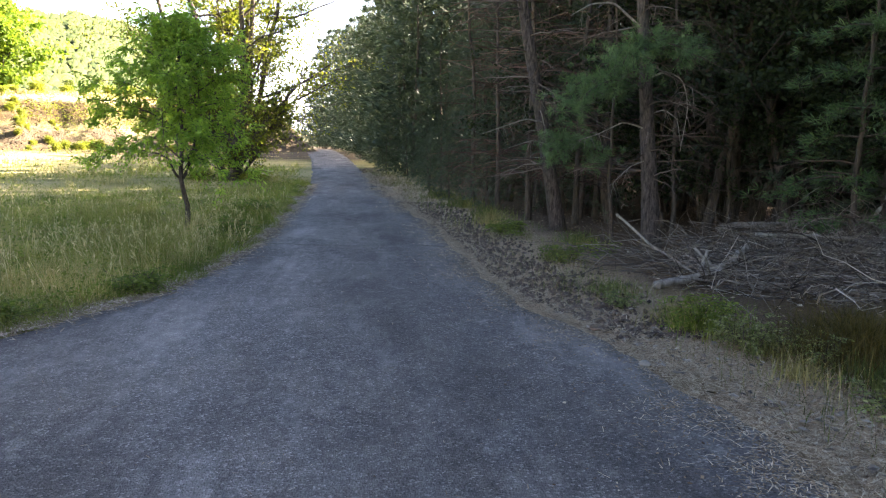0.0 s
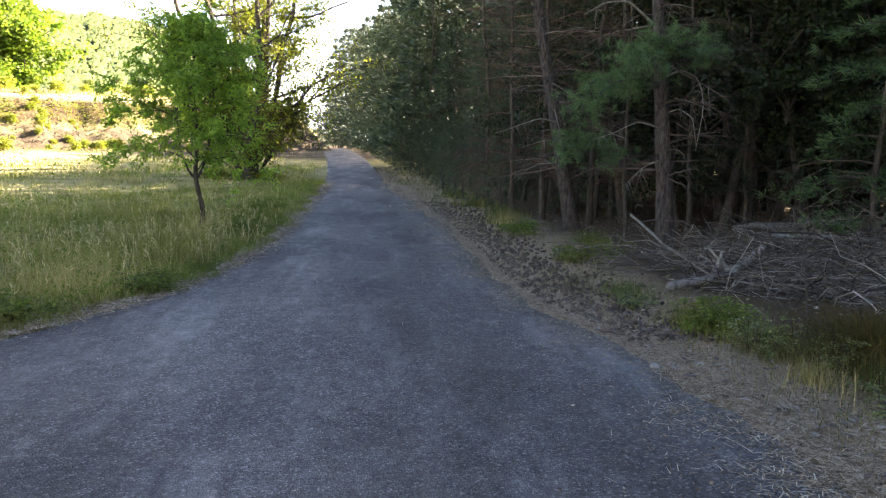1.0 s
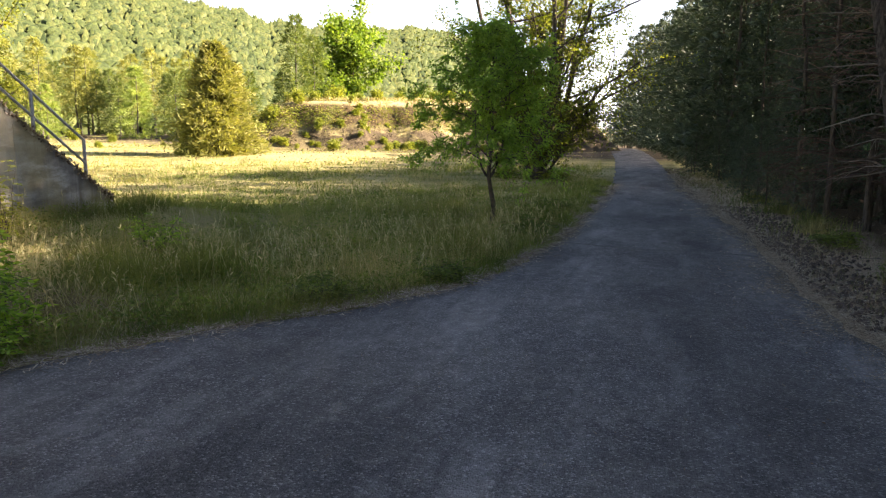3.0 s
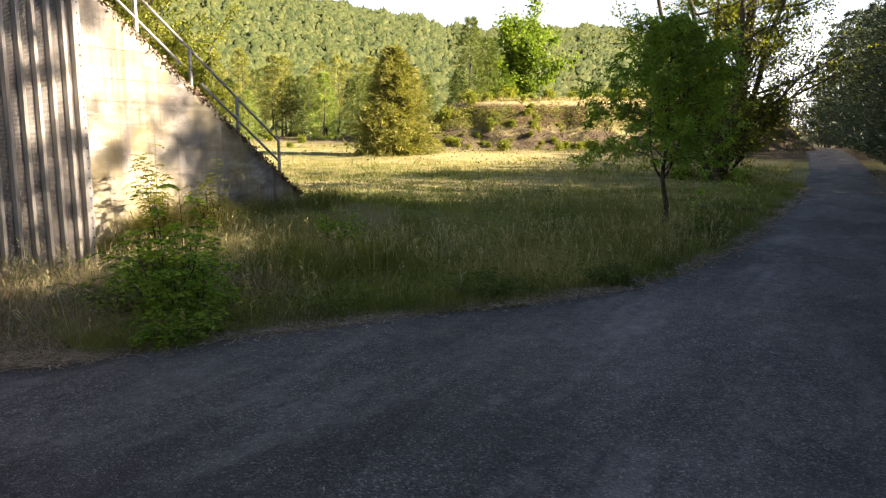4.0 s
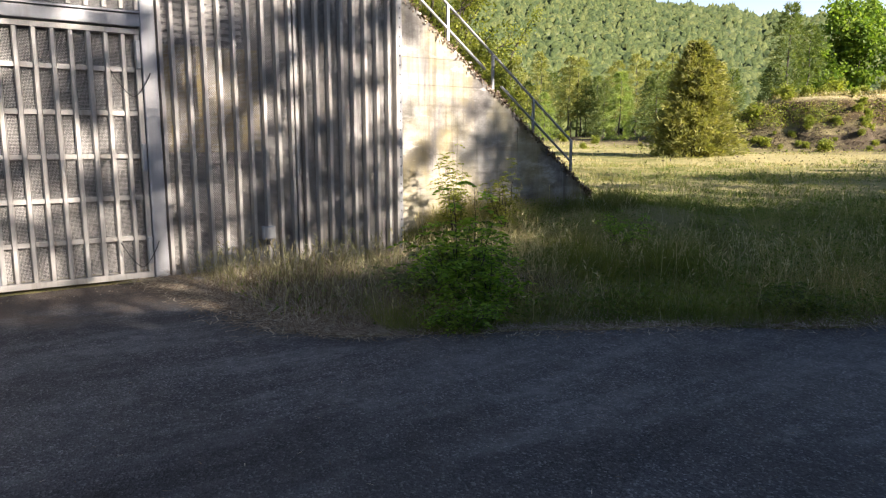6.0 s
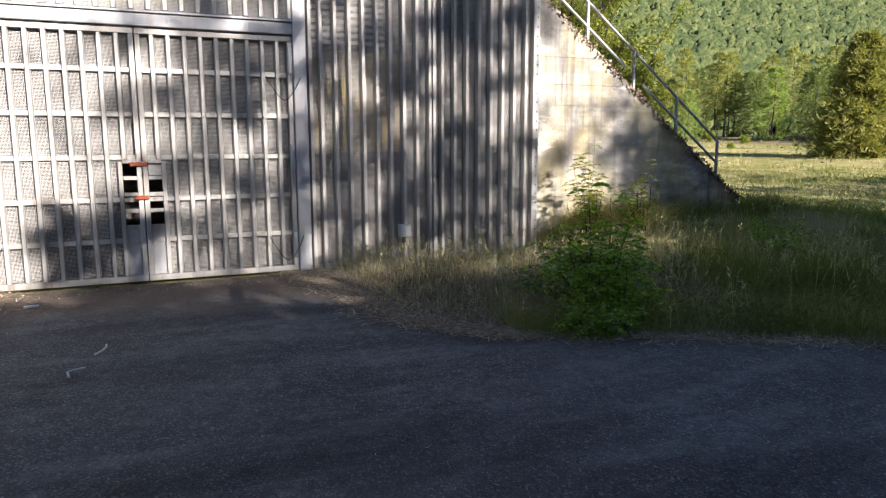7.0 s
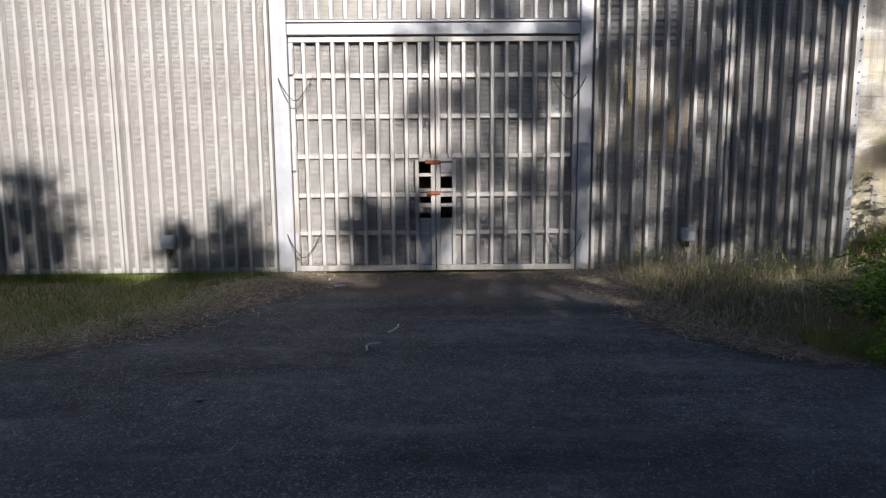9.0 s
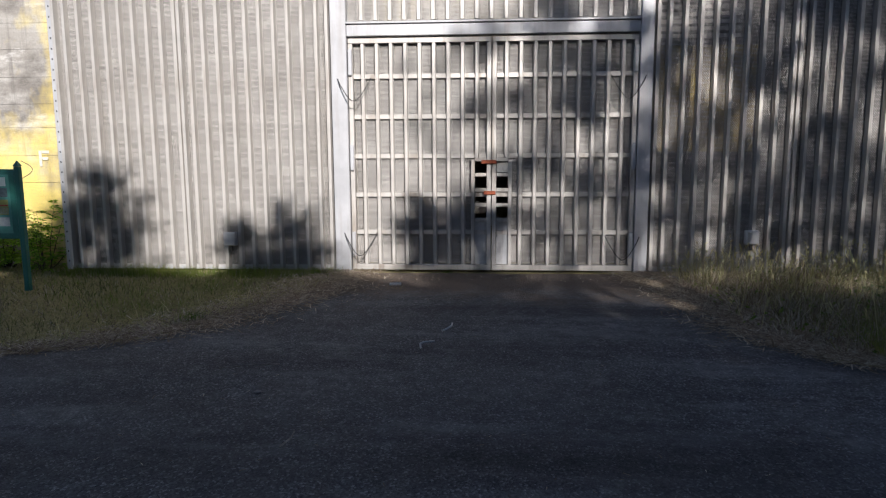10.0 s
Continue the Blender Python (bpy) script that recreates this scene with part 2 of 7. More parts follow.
def meadow(n, b):
    big, mid, fine = n.grain(0.045, 4), n.grain(0.5, 5), n.grain(14, 5, 0.75)
    a = n.ramp(mid, (0.35, (0.12, 0.135, 0.035)), (0.48, (0.23, 0.22, 0.07)), (0.62, (0.35, 0.30, 0.135)))
    c = n.mix(n.ramp(big, (0.41, (0, 0, 0)), (0.56, (0.92, 0.92, 0.92))), a, (0.47, 0.40, 0.19))
    grassy = n.mix(n.ramp(fine, (0.3, (0.5, 0.5, 0.5)), (0.6, (0, 0, 0))), c, (0.10, 0.11, 0.035))
    crumbs = n.grain(38, 5, 0.75)
    duff = n.ramp(crumbs, (0.32, (0.13, 0.09, 0.06)), (0.48, (0.42, 0.31, 0.21)), (0.68, (0.72, 0.60, 0.45)))
    sep = n.tree.nodes.new("ShaderNodeSeparateXYZ")
    n.link(n.coord, sep.inputs[0])
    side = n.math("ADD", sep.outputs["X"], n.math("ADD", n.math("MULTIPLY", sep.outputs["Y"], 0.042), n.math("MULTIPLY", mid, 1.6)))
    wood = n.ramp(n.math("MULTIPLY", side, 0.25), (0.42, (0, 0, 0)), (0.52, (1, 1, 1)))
    wood = n.math("MULTIPLY", wood, n.ramp(n.math("MULTIPLY", sep.outputs["Y"], 0.01), (0.32, (1, 1, 1)), (0.46, (0, 0, 0))))
    moss = n.ramp(n.grain(0.7, 4), (0.52, (0, 0, 0)), (0.66, (0.6, 0.6, 0.6)))
    duff = n.mix(n.math("MULTIPLY", moss, 0.8), duff, (0.11, 0.115, 0.055))
    # litter colour darkened deep in the wood, standing in for the trees' shade
    floor_shade = n.ramp(n.math("MULTIPLY", side, 0.1), (0.40, (0, 0, 0)), (0.50, (0.9, 0.9, 0.9)))
    duff = n.mix(floor_shade, duff, n.ramp(crumbs, (0.36, (0.045, 0.032, 0.022)), (0.64, (0.15, 0.105, 0.07))))
    far = n.ramp(n.math("MULTIPLY", sep.outputs["Y"], 0.01), (0.60, (0, 0, 0)), (0.72, (1, 1, 1)))
    heath = n.ramp(n.grain(0.16, 5, 0.65, n.stretched((1, 1, 2.5))), (0.30, (0, 0, 0)), (0.42, (0.9, 0.9, 0.9)))
    upper = n.ramp(n.math("ADD", n.math("MULTIPLY", sep.outputs["Z"], 0.1), n.math("MULTIPLY", mid, 0.16)), (0.38, (0, 0, 0)), (0.46, (1, 1, 1)))
    face = n.ramp(n.grain(0.33, 5, 0.7), (0.38, (0.06, 0.045, 0.025)), (0.50, (0.11, 0.08, 0.04)), (0.62, (0.12, 0.13, 0.04)))
    crest = n.ramp(n.math("ADD", n.math("MULTIPLY", sep.outputs["Z"], 0.1), n.math("MULTIPLY", mid, 0.06)), (0.61, (0, 0, 0)), (0.66, (1, 1, 1)))
    face = n.mix(crest, face, n.ramp(mid, (0.4, (0.36, 0.29, 0.14)), (0.6, (0.52, 0.44, 0.24))))
    grassy = n.mix(n.math("MULTIPLY", far, upper), grassy, face)
    heath = n.math("MULTIPLY", heath, n.math("SUBTRACT", 1.0, upper))
    grassy = n.mix(n.math("MULTIPLY", far, heath), grassy, n.ramp(mid, (0.4, (0.04, 0.03, 0.025)), (0.6, (0.085, 0.062, 0.048))))
    hill = n.ramp(n.math("MULTIPLY", sep.outputs["Z"], 0.05), (0.42, (0, 0, 0)), (0.55, (1, 1, 1)))
    grassy = n.mix(hill, grassy, n.ramp(n.grain(0.12, 5, 0.7), (0.4, (0.09, 0.12, 0.055)), (0.6, (0.13, 0.16, 0.075))))
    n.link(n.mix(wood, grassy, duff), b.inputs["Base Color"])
    n.bump(n.math("ADD", fine, n.math("MULTIPLY", crumbs, 0.35)), 1.0, 0.09, b)


def leafy(name, dark, mid, light, through=0.45, each=0.25, straw=None, glow=(1.3, 1.35, 0.6), mottle=0.0):
    """Thin green leaves that let light through."""
    mat = bpy.data.materials.new(name)
    mat.use_nodes = True
    tree = mat.node_tree
    n = Nodes(tree)
    b = tree.nodes["Principled BSDF"]
    b.inputs["Roughness"].default_value, b.inputs["Specular IOR Level"].default_value = 0.55, 0.25
    col = n.ramp(n.island(), (0.0, dark), (0.5, mid), (1.0, light))
    tone = n.ramp(n.each(), (0.0, (1 - each, 1 - each * 0.8, 1 - each)), (1.0, (1.0, 1.0, 1.0)))
    col = n.mix(1.0, col, tone, "MULTIPLY")
    patch = n.ramp(n.grain(0.9, 3), (0.35, (0.72, 0.78, 0.7)), (0.65, (1.1, 1.05, 0.95)))
    col = n.mix(1.0, col, patch, "MULTIPLY")
    if mottle:
        col = n.mix(1.0, col, n.ramp(n.grain(mottle, 5, 0.75), (0.36, (0.42, 0.46, 0.5)), (0.64, (1.35, 1.3, 1.15))), "MULTIPLY")
    if straw:
        ripe = n.ramp(n.grain(0.22, 5, 0.65), (0.46, (0, 0, 0)), (0.62, (0.8, 0.8, 0.8)))
        col = n.mix(ripe, col, straw)
        shade = n.ramp(n.grain(0.8, 5, 0.65), (0.38, (0.52, 0.58, 0.5)), (0.60, (1.16, 1.16, 1.06)))
        col = n.mix(1.0, col, shade, "MULTIPLY")
    n.link(col, b.inputs["Base Color"])
    t = n.add("ShaderNodeBsdfTranslucent")
    n.link(n.mix(1.0, col, glow, "MULTIPLY"), t.inputs["Color"])
    m = n.add("ShaderNodeMixShader")
    m.inputs[0].default_value = through
    n.link(b.outputs[0], m.inputs[1])
    n.link(t.outputs[0], m.inputs[2])
    n.link(m.outputs[0], tree.nodes["Material Output"].inputs["Surface"])
    return mat


def bark(dark, light, scale=9.0, long=0.28):
    def build(n, b):
        ridges = n.grain(scale, 5, 0.7, n.stretched((1.6, 1.6, long)))
        fine = n.grain(40, 4, 0.7)
        col = n.ramp(ridges, (0.34, dark), (0.62, light))
        moss = n.ramp(n.grain(1.3, 3), (0.5, (0, 0, 0)), (0.75, (0.5, 0.5, 0.5)))
        col = n.mix(moss, col, (light[0] * 0.8, light[1] * 0.95, light[2] * 0.75))
        n.link(n.mix(n.ramp(fine, (0.3, (0.4, 0.4, 0.4)), (0.6, (0, 0, 0))), col, dark), b.inputs["Base Color"])
        n.bump(ridges, 1.0, 0.04, b)
    return build


def zinc(tint, stain=0.5):
    def build(n, b):
        blotch = n.grain(2.2, 6, 0.7)
        runs = n.grain(3.0, 4, 0.6, n.stretched((3, 3, 0.18)))
        fine = n.grain(60, 3)
        col = n.ramp(blotch, (0.3, tuple(c * 0.72 for c in tint)), (0.7, tint))
        col = n.mix(n.math("MULTIPLY", n.ramp(runs, (0.5, (0, 0, 0)), (0.72, (1, 1, 1))), stain), col, (0.22, 0.17, 0.12))
        n.link(col, b.inputs["Base Color"])
        n.link(n.ramp(fine, (0.3, (0.42,) * 3), (0.7, (0.62,) * 3)), b.inputs["Roughness"])
        n.bump(fine, 0.15, 0.002, b)
    return build


def mesh_sheet(n, b):
    """Expanded metal: staggered lozenge holes in a zinc sheet."""
    sep = n.tree.nodes.new("ShaderNodeSeparateXYZ")
    n.link(n.coord, sep.inputs[0])
    u = n.math("MULTIPLY", sep.outputs["Y"], 2 * math.pi / 0.026)
    w = n.math("MULTIPLY", sep.outputs["Z"], 2 * math.pi / 0.030)
    wave = n.math("MULTIPLY", n.math("COSINE", u), n.math("COSINE", w))
    hole = n.math("GREATER_THAN", n.math("ABSOLUTE", wave), 0.34)
    blotch = n.grain(1.7, 6, 0.7)
    runs = n.grain(2.5, 4, 0.6, n.stretched((3, 3, 0.15)))
    col = n.ramp(blotch, (0.3, (0.48, 0.45, 0.41)), (0.7, (0.66, 0.63, 0.58)))
    col = n.mix(n.math("MULTIPLY", n.ramp(runs, (0.50, (0, 0, 0)), (0.74, (1, 1, 1))), 0.35), col, (0.28, 0.23, 0.17))
    n.link(col, b.inputs["Base Color"])
    n.bump(wave, 0.6, 0.008, b)
    clear = n.add("ShaderNodeBsdfTransparent")
    m = n.add("ShaderNodeMixShader")
    n.link(hole, m.inputs[0])
    n.link(b.outputs[0], m.inputs[1])
    n.link(clear.outputs[0], m.inputs[2])
    n.link(m.outputs[0], n.tree.nodes["Material Output"].inputs["Surface"])


def concrete(n, b, lichen=0.25):
    """Board-marked old concrete with lift lines, lime and algae."""
    boards = n.grain(1.0, 3, 0.5, n.stretched((0.4, 0.25, 7.0)))
    blotch = n.grain(1.1, 6, 0.7)
    runs = n.grain(2.0, 5, 0.65, n.stretched((2.5, 2.5, 0.16)))
    fine = n.grain(45, 4, 0.7)
    col = n.ramp(blotch, (0.32, (0.28, 0.262, 0.23)), (0.66, (0.44, 0.425, 0.385)))
    col = n.mix(n.math("MULTIPLY", n.ramp(boards, (0.42, (1, 1, 1)), (0.56, (0, 0, 0))), 0.45), col, (0.24, 0.22, 0.19))
    col = n.mix(n.math("MULTIPLY", n.ramp(runs, (0.50, (0, 0, 0)), (0.66, (1, 1, 1))), 0.75), col, (0.10, 0.09, 0.08))
    grime = n.ramp(n.grain(0.75, 7, 0.72, n.stretched((1, 1, 1.6))), (0.46, (0, 0, 0)), (0.60, (0.85, 0.85, 0.85)))
    col = n.mix(grime, col, (0.12, 0.108, 0.096))
    lime = n.ramp(n.grain(1.7, 6, 0.7, n.stretched((1, 0.7, 2.2))), (0.56, (0, 0, 0)), (0.68, (0.8, 0.8, 0.8)))
    col = n.mix(lime, col, (0.56, 0.54, 0.50))
    yellow = n.ramp(n.grain(0.9, 5, 0.6, n.stretched((1, 1, 0.7))), (0.46, (0, 0, 0)), (0.62, (1, 1, 1)))
    col = n.mix(n.math("MULTIPLY", yellow, lichen), col, (0.66, 0.52, 0.13))
    n.link(n.mix(n.ramp(fine, (0.3, (0.35,) * 3), (0.5, (0,) * 3)), col, (0.2, 0.18, 0.15)), b.inputs["Base Color"])
    n.bump(n.math("ADD", boards, n.math("MULTIPLY", fine, 0.3)), 0.7, 0.02, b)


def plain(dark, light, scale=12.0, bump=0.4, depth=0.004):
    def build(n, b):
        g = n.grain(scale, 5, 0.7)
        n.link(n.ramp(g, (0.3, dark), (0.7, light)), b.inputs["Base Color"])
        n.bump(g, bump, depth, b)
    return build


def islands(*stops):
    """Many small pieces, each in a shade of its own."""
    def build(n, b):
        col = n.ramp(n.island(), *stops)
        g = n.grain(25, 4, 0.7)
        n.link(n.mix(1.0, col, n.ramp(g, (0.3, (0.7,) * 3), (0.7, (1.1,) * 3)), "MULTIPLY"), b.inputs["Base Color"])
    return build


ASPHALT = material("asphalt", asphalt, 0.85)
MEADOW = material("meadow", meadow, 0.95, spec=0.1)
GRASS = leafy("grass", (0.19, 0.22, 0.055), (0.26, 0.28, 0.08), (0.37, 0.355, 0.15), 0.45, straw=(0.42, 0.36, 0.19), glow=(1.3, 1.3, 0.75))
DRY_GRASS = leafy("dry_grass", (0.34, 0.28, 0.13), (0.48, 0.40, 0.20), (0.64, 0.55, 0.33), 0.3, straw=(0.54, 0.45, 0.25), glow=(1.15, 1.05, 0.75))
PALE_GRASS = leafy("pale_grass", (0.42, 0.37, 0.19), (0.58, 0.51, 0.28), (0.74, 0.67, 0.44), 0.35, glow=(1.1, 1.05, 0.8))
BROWN_GRASS = leafy("brown_grass", (0.05, 0.045, 0.015), (0.11, 0.085, 0.03), (0.20, 0.15, 0.06), 0.3)
GREEN_GRASS = leafy("green_grass", (0.13, 0.18, 0.036), (0.18, 0.245, 0.05), (0.27, 0.325, 0.085), 0.45, straw=(0.26, 0.28, 0.09), glow=(1.3, 1.32, 0.7))
NEEDLES = leafy("pine_needles", (0.040, 0.060, 0.042), (0.076, 0.104, 0.070), (0.12, 0.155, 0.10), 0.13, glow=(1.1, 1.15, 0.8))
# darkened copy of the pine needles, painting in the shade of the deep wood
DEEP_NEEDLES = leafy("deep_pine_needles", (0.016, 0.022, 0.013), (0.028, 0.038, 0.021), (0.05, 0.064, 0.034), 0.15)
# far pine and conifer tones raised to gold and pale, sunlight put into the colour
SUNLIT_GOLD = leafy("sunlit_gold_needles", (0.16, 0.165, 0.055), (0.25, 0.245, 0.08), (0.36, 0.34, 0.12), 0.45)
SUNLIT_NEEDLES = leafy("sunlit_pine_needles", (0.25, 0.26, 0.09), (0.38, 0.37, 0.14), (0.50, 0.47, 0.20), 0.5)
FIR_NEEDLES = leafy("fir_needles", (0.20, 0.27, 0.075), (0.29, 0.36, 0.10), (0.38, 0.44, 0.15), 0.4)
CHERRY = leafy("sapling_leaves", (0.17, 0.30, 0.055), (0.25, 0.40, 0.075), (0.35, 0.49, 0.12), 0.56, 0.0)
BROADLEAF = leafy("broad_leaves", (0.13, 0.16, 0.025), (0.21, 0.24, 0.045), (0.32, 0.31, 0.09), 0.6)
# leaf colour taken nearly to black to paint in shade under the canopy
SHADED_OAK = leafy("shaded_oak_leaves", (0.017, 0.028, 0.012), (0.029, 0.044, 0.018), (0.050, 0.070, 0.028), 0.28)
BUSH = leafy("bush_leaves", (0.14, 0.26, 0.035), (0.29, 0.46, 0.07), (0.46, 0.62, 0.13), 0.55)
SCRUB = leafy("scrub_leaves", (0.18, 0.21, 0.035), (0.28, 0.30, 0.055), (0.42, 0.42, 0.10), 0.5)
# brighter copy of the pine needles, with skylight on low boughs put into the colour
LIT_NEEDLES = leafy("lit_needles", (0.07, 0.135, 0.07), (0.13, 0.215, 0.11), (0.21, 0.30, 0.145), 0.32, glow=(1.1, 1.2, 0.8))
HEATHER = leafy("heather", (0.032, 0.021, 0.018), (0.06, 0.039, 0.03), (0.10, 0.068, 0.042), 0.2)
FAR_STRAW = leafy("far_straw", (0.24, 0.19, 0.09), (0.33, 0.27, 0.13), (0.42, 0.35, 0.19), 0.3, glow=(1.15, 1.05, 0.75))
HILL = leafy("hill_woods", (0.08, 0.11, 0.05), (0.135, 0.165, 0.068), (0.19, 0.205, 0.085), 0.2, glow=(1.1, 1.1, 0.85), mottle=0.55)
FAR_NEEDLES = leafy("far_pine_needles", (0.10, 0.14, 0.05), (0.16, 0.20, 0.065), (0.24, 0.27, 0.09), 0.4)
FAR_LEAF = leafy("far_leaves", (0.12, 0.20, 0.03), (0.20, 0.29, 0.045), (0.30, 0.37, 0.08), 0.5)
HERB = leafy("herb_leaves", (0.11, 0.16, 0.04), (0.175, 0.235, 0.065), (0.28, 0.32, 0.12), 0.5)
WEED = leafy("weed_leaves", (0.17, 0.20, 0.10), (0.26, 0.30, 0.16), (0.40, 0.42, 0.26), 0.45)
WOOD_GRASS = leafy("wood_grass", (0.10, 0.13, 0.045), (0.17, 0.20, 0.08), (0.32, 0.31, 0.17), 0.4, straw=(0.24, 0.20, 0.11))
PINE_BARK = material("pine_bark", bark((0.014, 0.011, 0.010), (0.125, 0.104, 0.095), 17, 0.4), 0.9)
DARK_BARK = material("dark_bark", bark((0.03, 0.024, 0.02), (0.13, 0.105, 0.085), 14), 0.9)
DEAD_WOOD = material("dead_wood", bark((0.11, 0.095, 0.08), (0.36, 0.33, 0.29), 12), 0.9)
TWIG = material("dead_twigs", islands((0.0, (0.05, 0.037, 0.03)), (0.7, (0.125, 0.092, 0.073)), (1.0, (0.26, 0.225, 0.195))), 0.9)
RED_TWIG = material("red_twigs", islands((0.0, (0.06, 0.036, 0.028)), (0.7, (0.15, 0.092, 0.07)), (1.0, (0.27, 0.19, 0.15))), 0.9)
BRUSH = material("brushwood", islands((0.0, (0.045, 0.036, 0.03)), (0.5, (0.14, 0.118, 0.097)), (0.85, (0.25, 0.22, 0.185)), (1.0, (0.52, 0.47, 0.40))), 0.9)
LITTER = material("litter", islands((0.0, (0.07, 0.045, 0.028)), (0.5, (0.23, 0.16, 0.10)), (0.85, (0.40, 0.31, 0.21)), (1.0, (0.62, 0.54, 0.41))), 0.9)
CONES = material("pine_cones", islands((0.0, (0.035, 0.025, 0.02)), (1.0, (0.13, 0.095, 0.075))), 0.9)
ZINC = material("zinc", zinc((0.585, 0.555, 0.505), 0.7), 0.5, 0.5, 0.4)
ZINC_FRAME = material("zinc_frame", zinc((0.52, 0.52, 0.52), 0.35), 0.5, 0.4, 0.4)
MESH = material("expanded_metal", mesh_sheet, 0.6, 0.2)
CONCRETE = material("concrete", concrete, 0.92, spec=0.2)
LICHEN_CONCRETE = material("lichen_concrete", lambda n, b: concrete(n, b, 0.85), 0.92, spec=0.2)
RUST = material("rust", plain((0.16, 0.045, 0.02), (0.36, 0.10, 0.045), 40), 0.8)
DARK_STEEL_AND_SHADE = material("dark_steel_and_shade", plain((0.03, 0.03, 0.03), (0.09, 0.085, 0.08), 20), 0.7, 0.3)
GREEN_PAINT = material("green_paint", plain((0.022, 0.12, 0.09), (0.04, 0.18, 0.14), 6), 0.45)
WHITE = material("pale_wood", plain((0.55, 0.52, 0.46), (0.75, 0.72, 0.66), 30), 0.8)
FADED = material("faded_paint", plain((0.46, 0.43, 0.33), (0.60, 0.57, 0.47), 20), 0.9)
STONE = material("stone", plain((0.14, 0.135, 0.12), (0.30, 0.285, 0.26), 30), 0.9)
SEAM = material("seam", plain((0.06, 0.06, 0.06), (0.19, 0.188, 0.18), 30), 0.9)
YELLOW = material("insulation", plain((0.22, 0.16, 0.05), (0.42, 0.32, 0.10), 5), 0.9)

# ---------------------------------------------------------------- the lie of the land
def smooth(a, b, x):
    t = np.clip((np.asarray(x, float) - a) / (b - a), 0, 1)
    return t * t * (3 - 2 * t)


def far_bank(x, y):
    """Height of the overgrown embankment beyond the meadow: a flat top, a steep face and a long sloping end."""
    ax, ay, bx, by = -39.5, 80.5, -18.5, 104.0
    dx, dy = bx - ax, by - ay
    long = math.hypot(dx, dy)
    along = ((x - ax) * dx + (y - ay) * dy) / long
    across = np.abs((y - ay) * dx - (x - ax) * dy) / long
    past = np.maximum(-along * 0.55, np.maximum(along - long, 0) * 0.8)
    d = np.hypot(across + 0.7 * np.sin(along * 0.6) + 0.4 * np.sin(along * 1.7 + 1), np.maximum(past, 0))
    return (5.2 + 1.0 * np.clip(along / long, 0, 1)) * (1 - smooth(3.6, 9.5, d))


SKYLINE = ((-30, 0.1), (0, 0.6), (5, 1.6), (9, 3.2), (12, 5.6), (15, 7.6), (18.5, 8.9), (21, 9.05), (24.6, 8.8), (28, 8.87), (32, 9.2), (34.7, 10.0), (37, 10.15), (40, 10.8), (44, 11.1), (52, 12.5), (64, 14.0), (80, 14.0))


def land(x, y):
    x, y = np.asarray(x, float), np.asarray(y, float)
    r, turn = np.hypot(x, y), np.degrees(np.arctan2(-x, y))
    rise = smooth(45, 130, r) * (0.7 + 1.9 * smooth(8, 25, turn))
    lift = np.interp(turn, [p[0] for p in SKYLINE], [p[1] for p in SKYLINE]) + 0.12 * np.sin(turn * 1.9) + 0.08 * np.sin(turn * 4.3)
    hill = np.maximum(np.tan(np.radians(lift)) - 0.011, 0) / 0.00141 * smooth(170, 760, r) * smooth(-30, 0, turn)
    dips = 0.05 * np.sin(x * 0.9 + 1.3) * np.cos(y * 0.7) + 0.07 * np.sin(x * 0.31 - y * 0.23)
    dips = dips * smooth(3.0, 9.0, np.abs(x + 0.5 + 0.02 * y)) * (1 - smooth(-9.6, -7.6, -np.abs(x + 9)) * (np.abs(y) < 7))
    toe = 0.40 * smooth(-7.2, -9.0, x) * smooth(5.4, 6.4, y) * (1 - smooth(10.5, 14, y)) * smooth(-16, -12, x)
    return rise + far_bank(x, y) + hill + dips + toe - 0.02


def polar_sheet(rings, turns):
    r, a = np.meshgrid(rings, turns, indexing="ij")
    x, y = r * np.cos(a), r * np.sin(a)
    v = np.stack([x, y, land(x, y)], -1).reshape(-1, 3)
    n, m = len(rings), len(turns)
    i, j = np.meshgrid(np.arange(n - 1), np.arange(m), indexing="ij")
    k = (j + 1) % m
    f = np.stack([i * m + j, (i + 1) * m + j, (i + 1) * m + k, i * m + k], -1).reshape(-1, 4)
    return v, f


ground_mesh = fast_mesh("ground", *polar_sheet(np.r_[0.02, np.geomspace(0.6, 64, 84), np.linspace(65.2, 118, 48), np.geomspace(121, 1800, 46)], np.linspace(0, 2 * np.pi, 360, endpoint=False)))
ground_mesh.shade_smooth()
ground = tagged(place_mesh("ground", ground_mesh, MEADOW), "meadow and woodland ground rising to wooded hills", "ground", kind="structure")

# the edges of the tarmac: (x, y) from behind the eye forwards
LEFT_EDGE = [(-3.2, -60), (-3.4, -14), (-3.9, -7), (-4.7, -4.4), (-5.2, -3.3), (-5.7, -2.75), (-6.3, -2.4), (-6.9, -2.1), (-8.0, -1.8), (-8.62, -1.78),
             (-8.62, 1.80), (-8.3, 1.85), (-7.2, 2.12), (-5.8, 2.25), (-5.25, 2.5), (-4.66, 3.5), (-4.15, 4.45), (-3.6, 5.4), (-2.95, 6.3), (-2.36, 7.5),
             (-2.05, 9.4), (-1.9, 11.3), (-1.93, 14.2), (-2.05, 19.5), (-2.3, 27), (-3.15, 40), (-5.3, 67), (-8.6, 103), (-12.6, 137), (-24, 172), (-50, 205)]
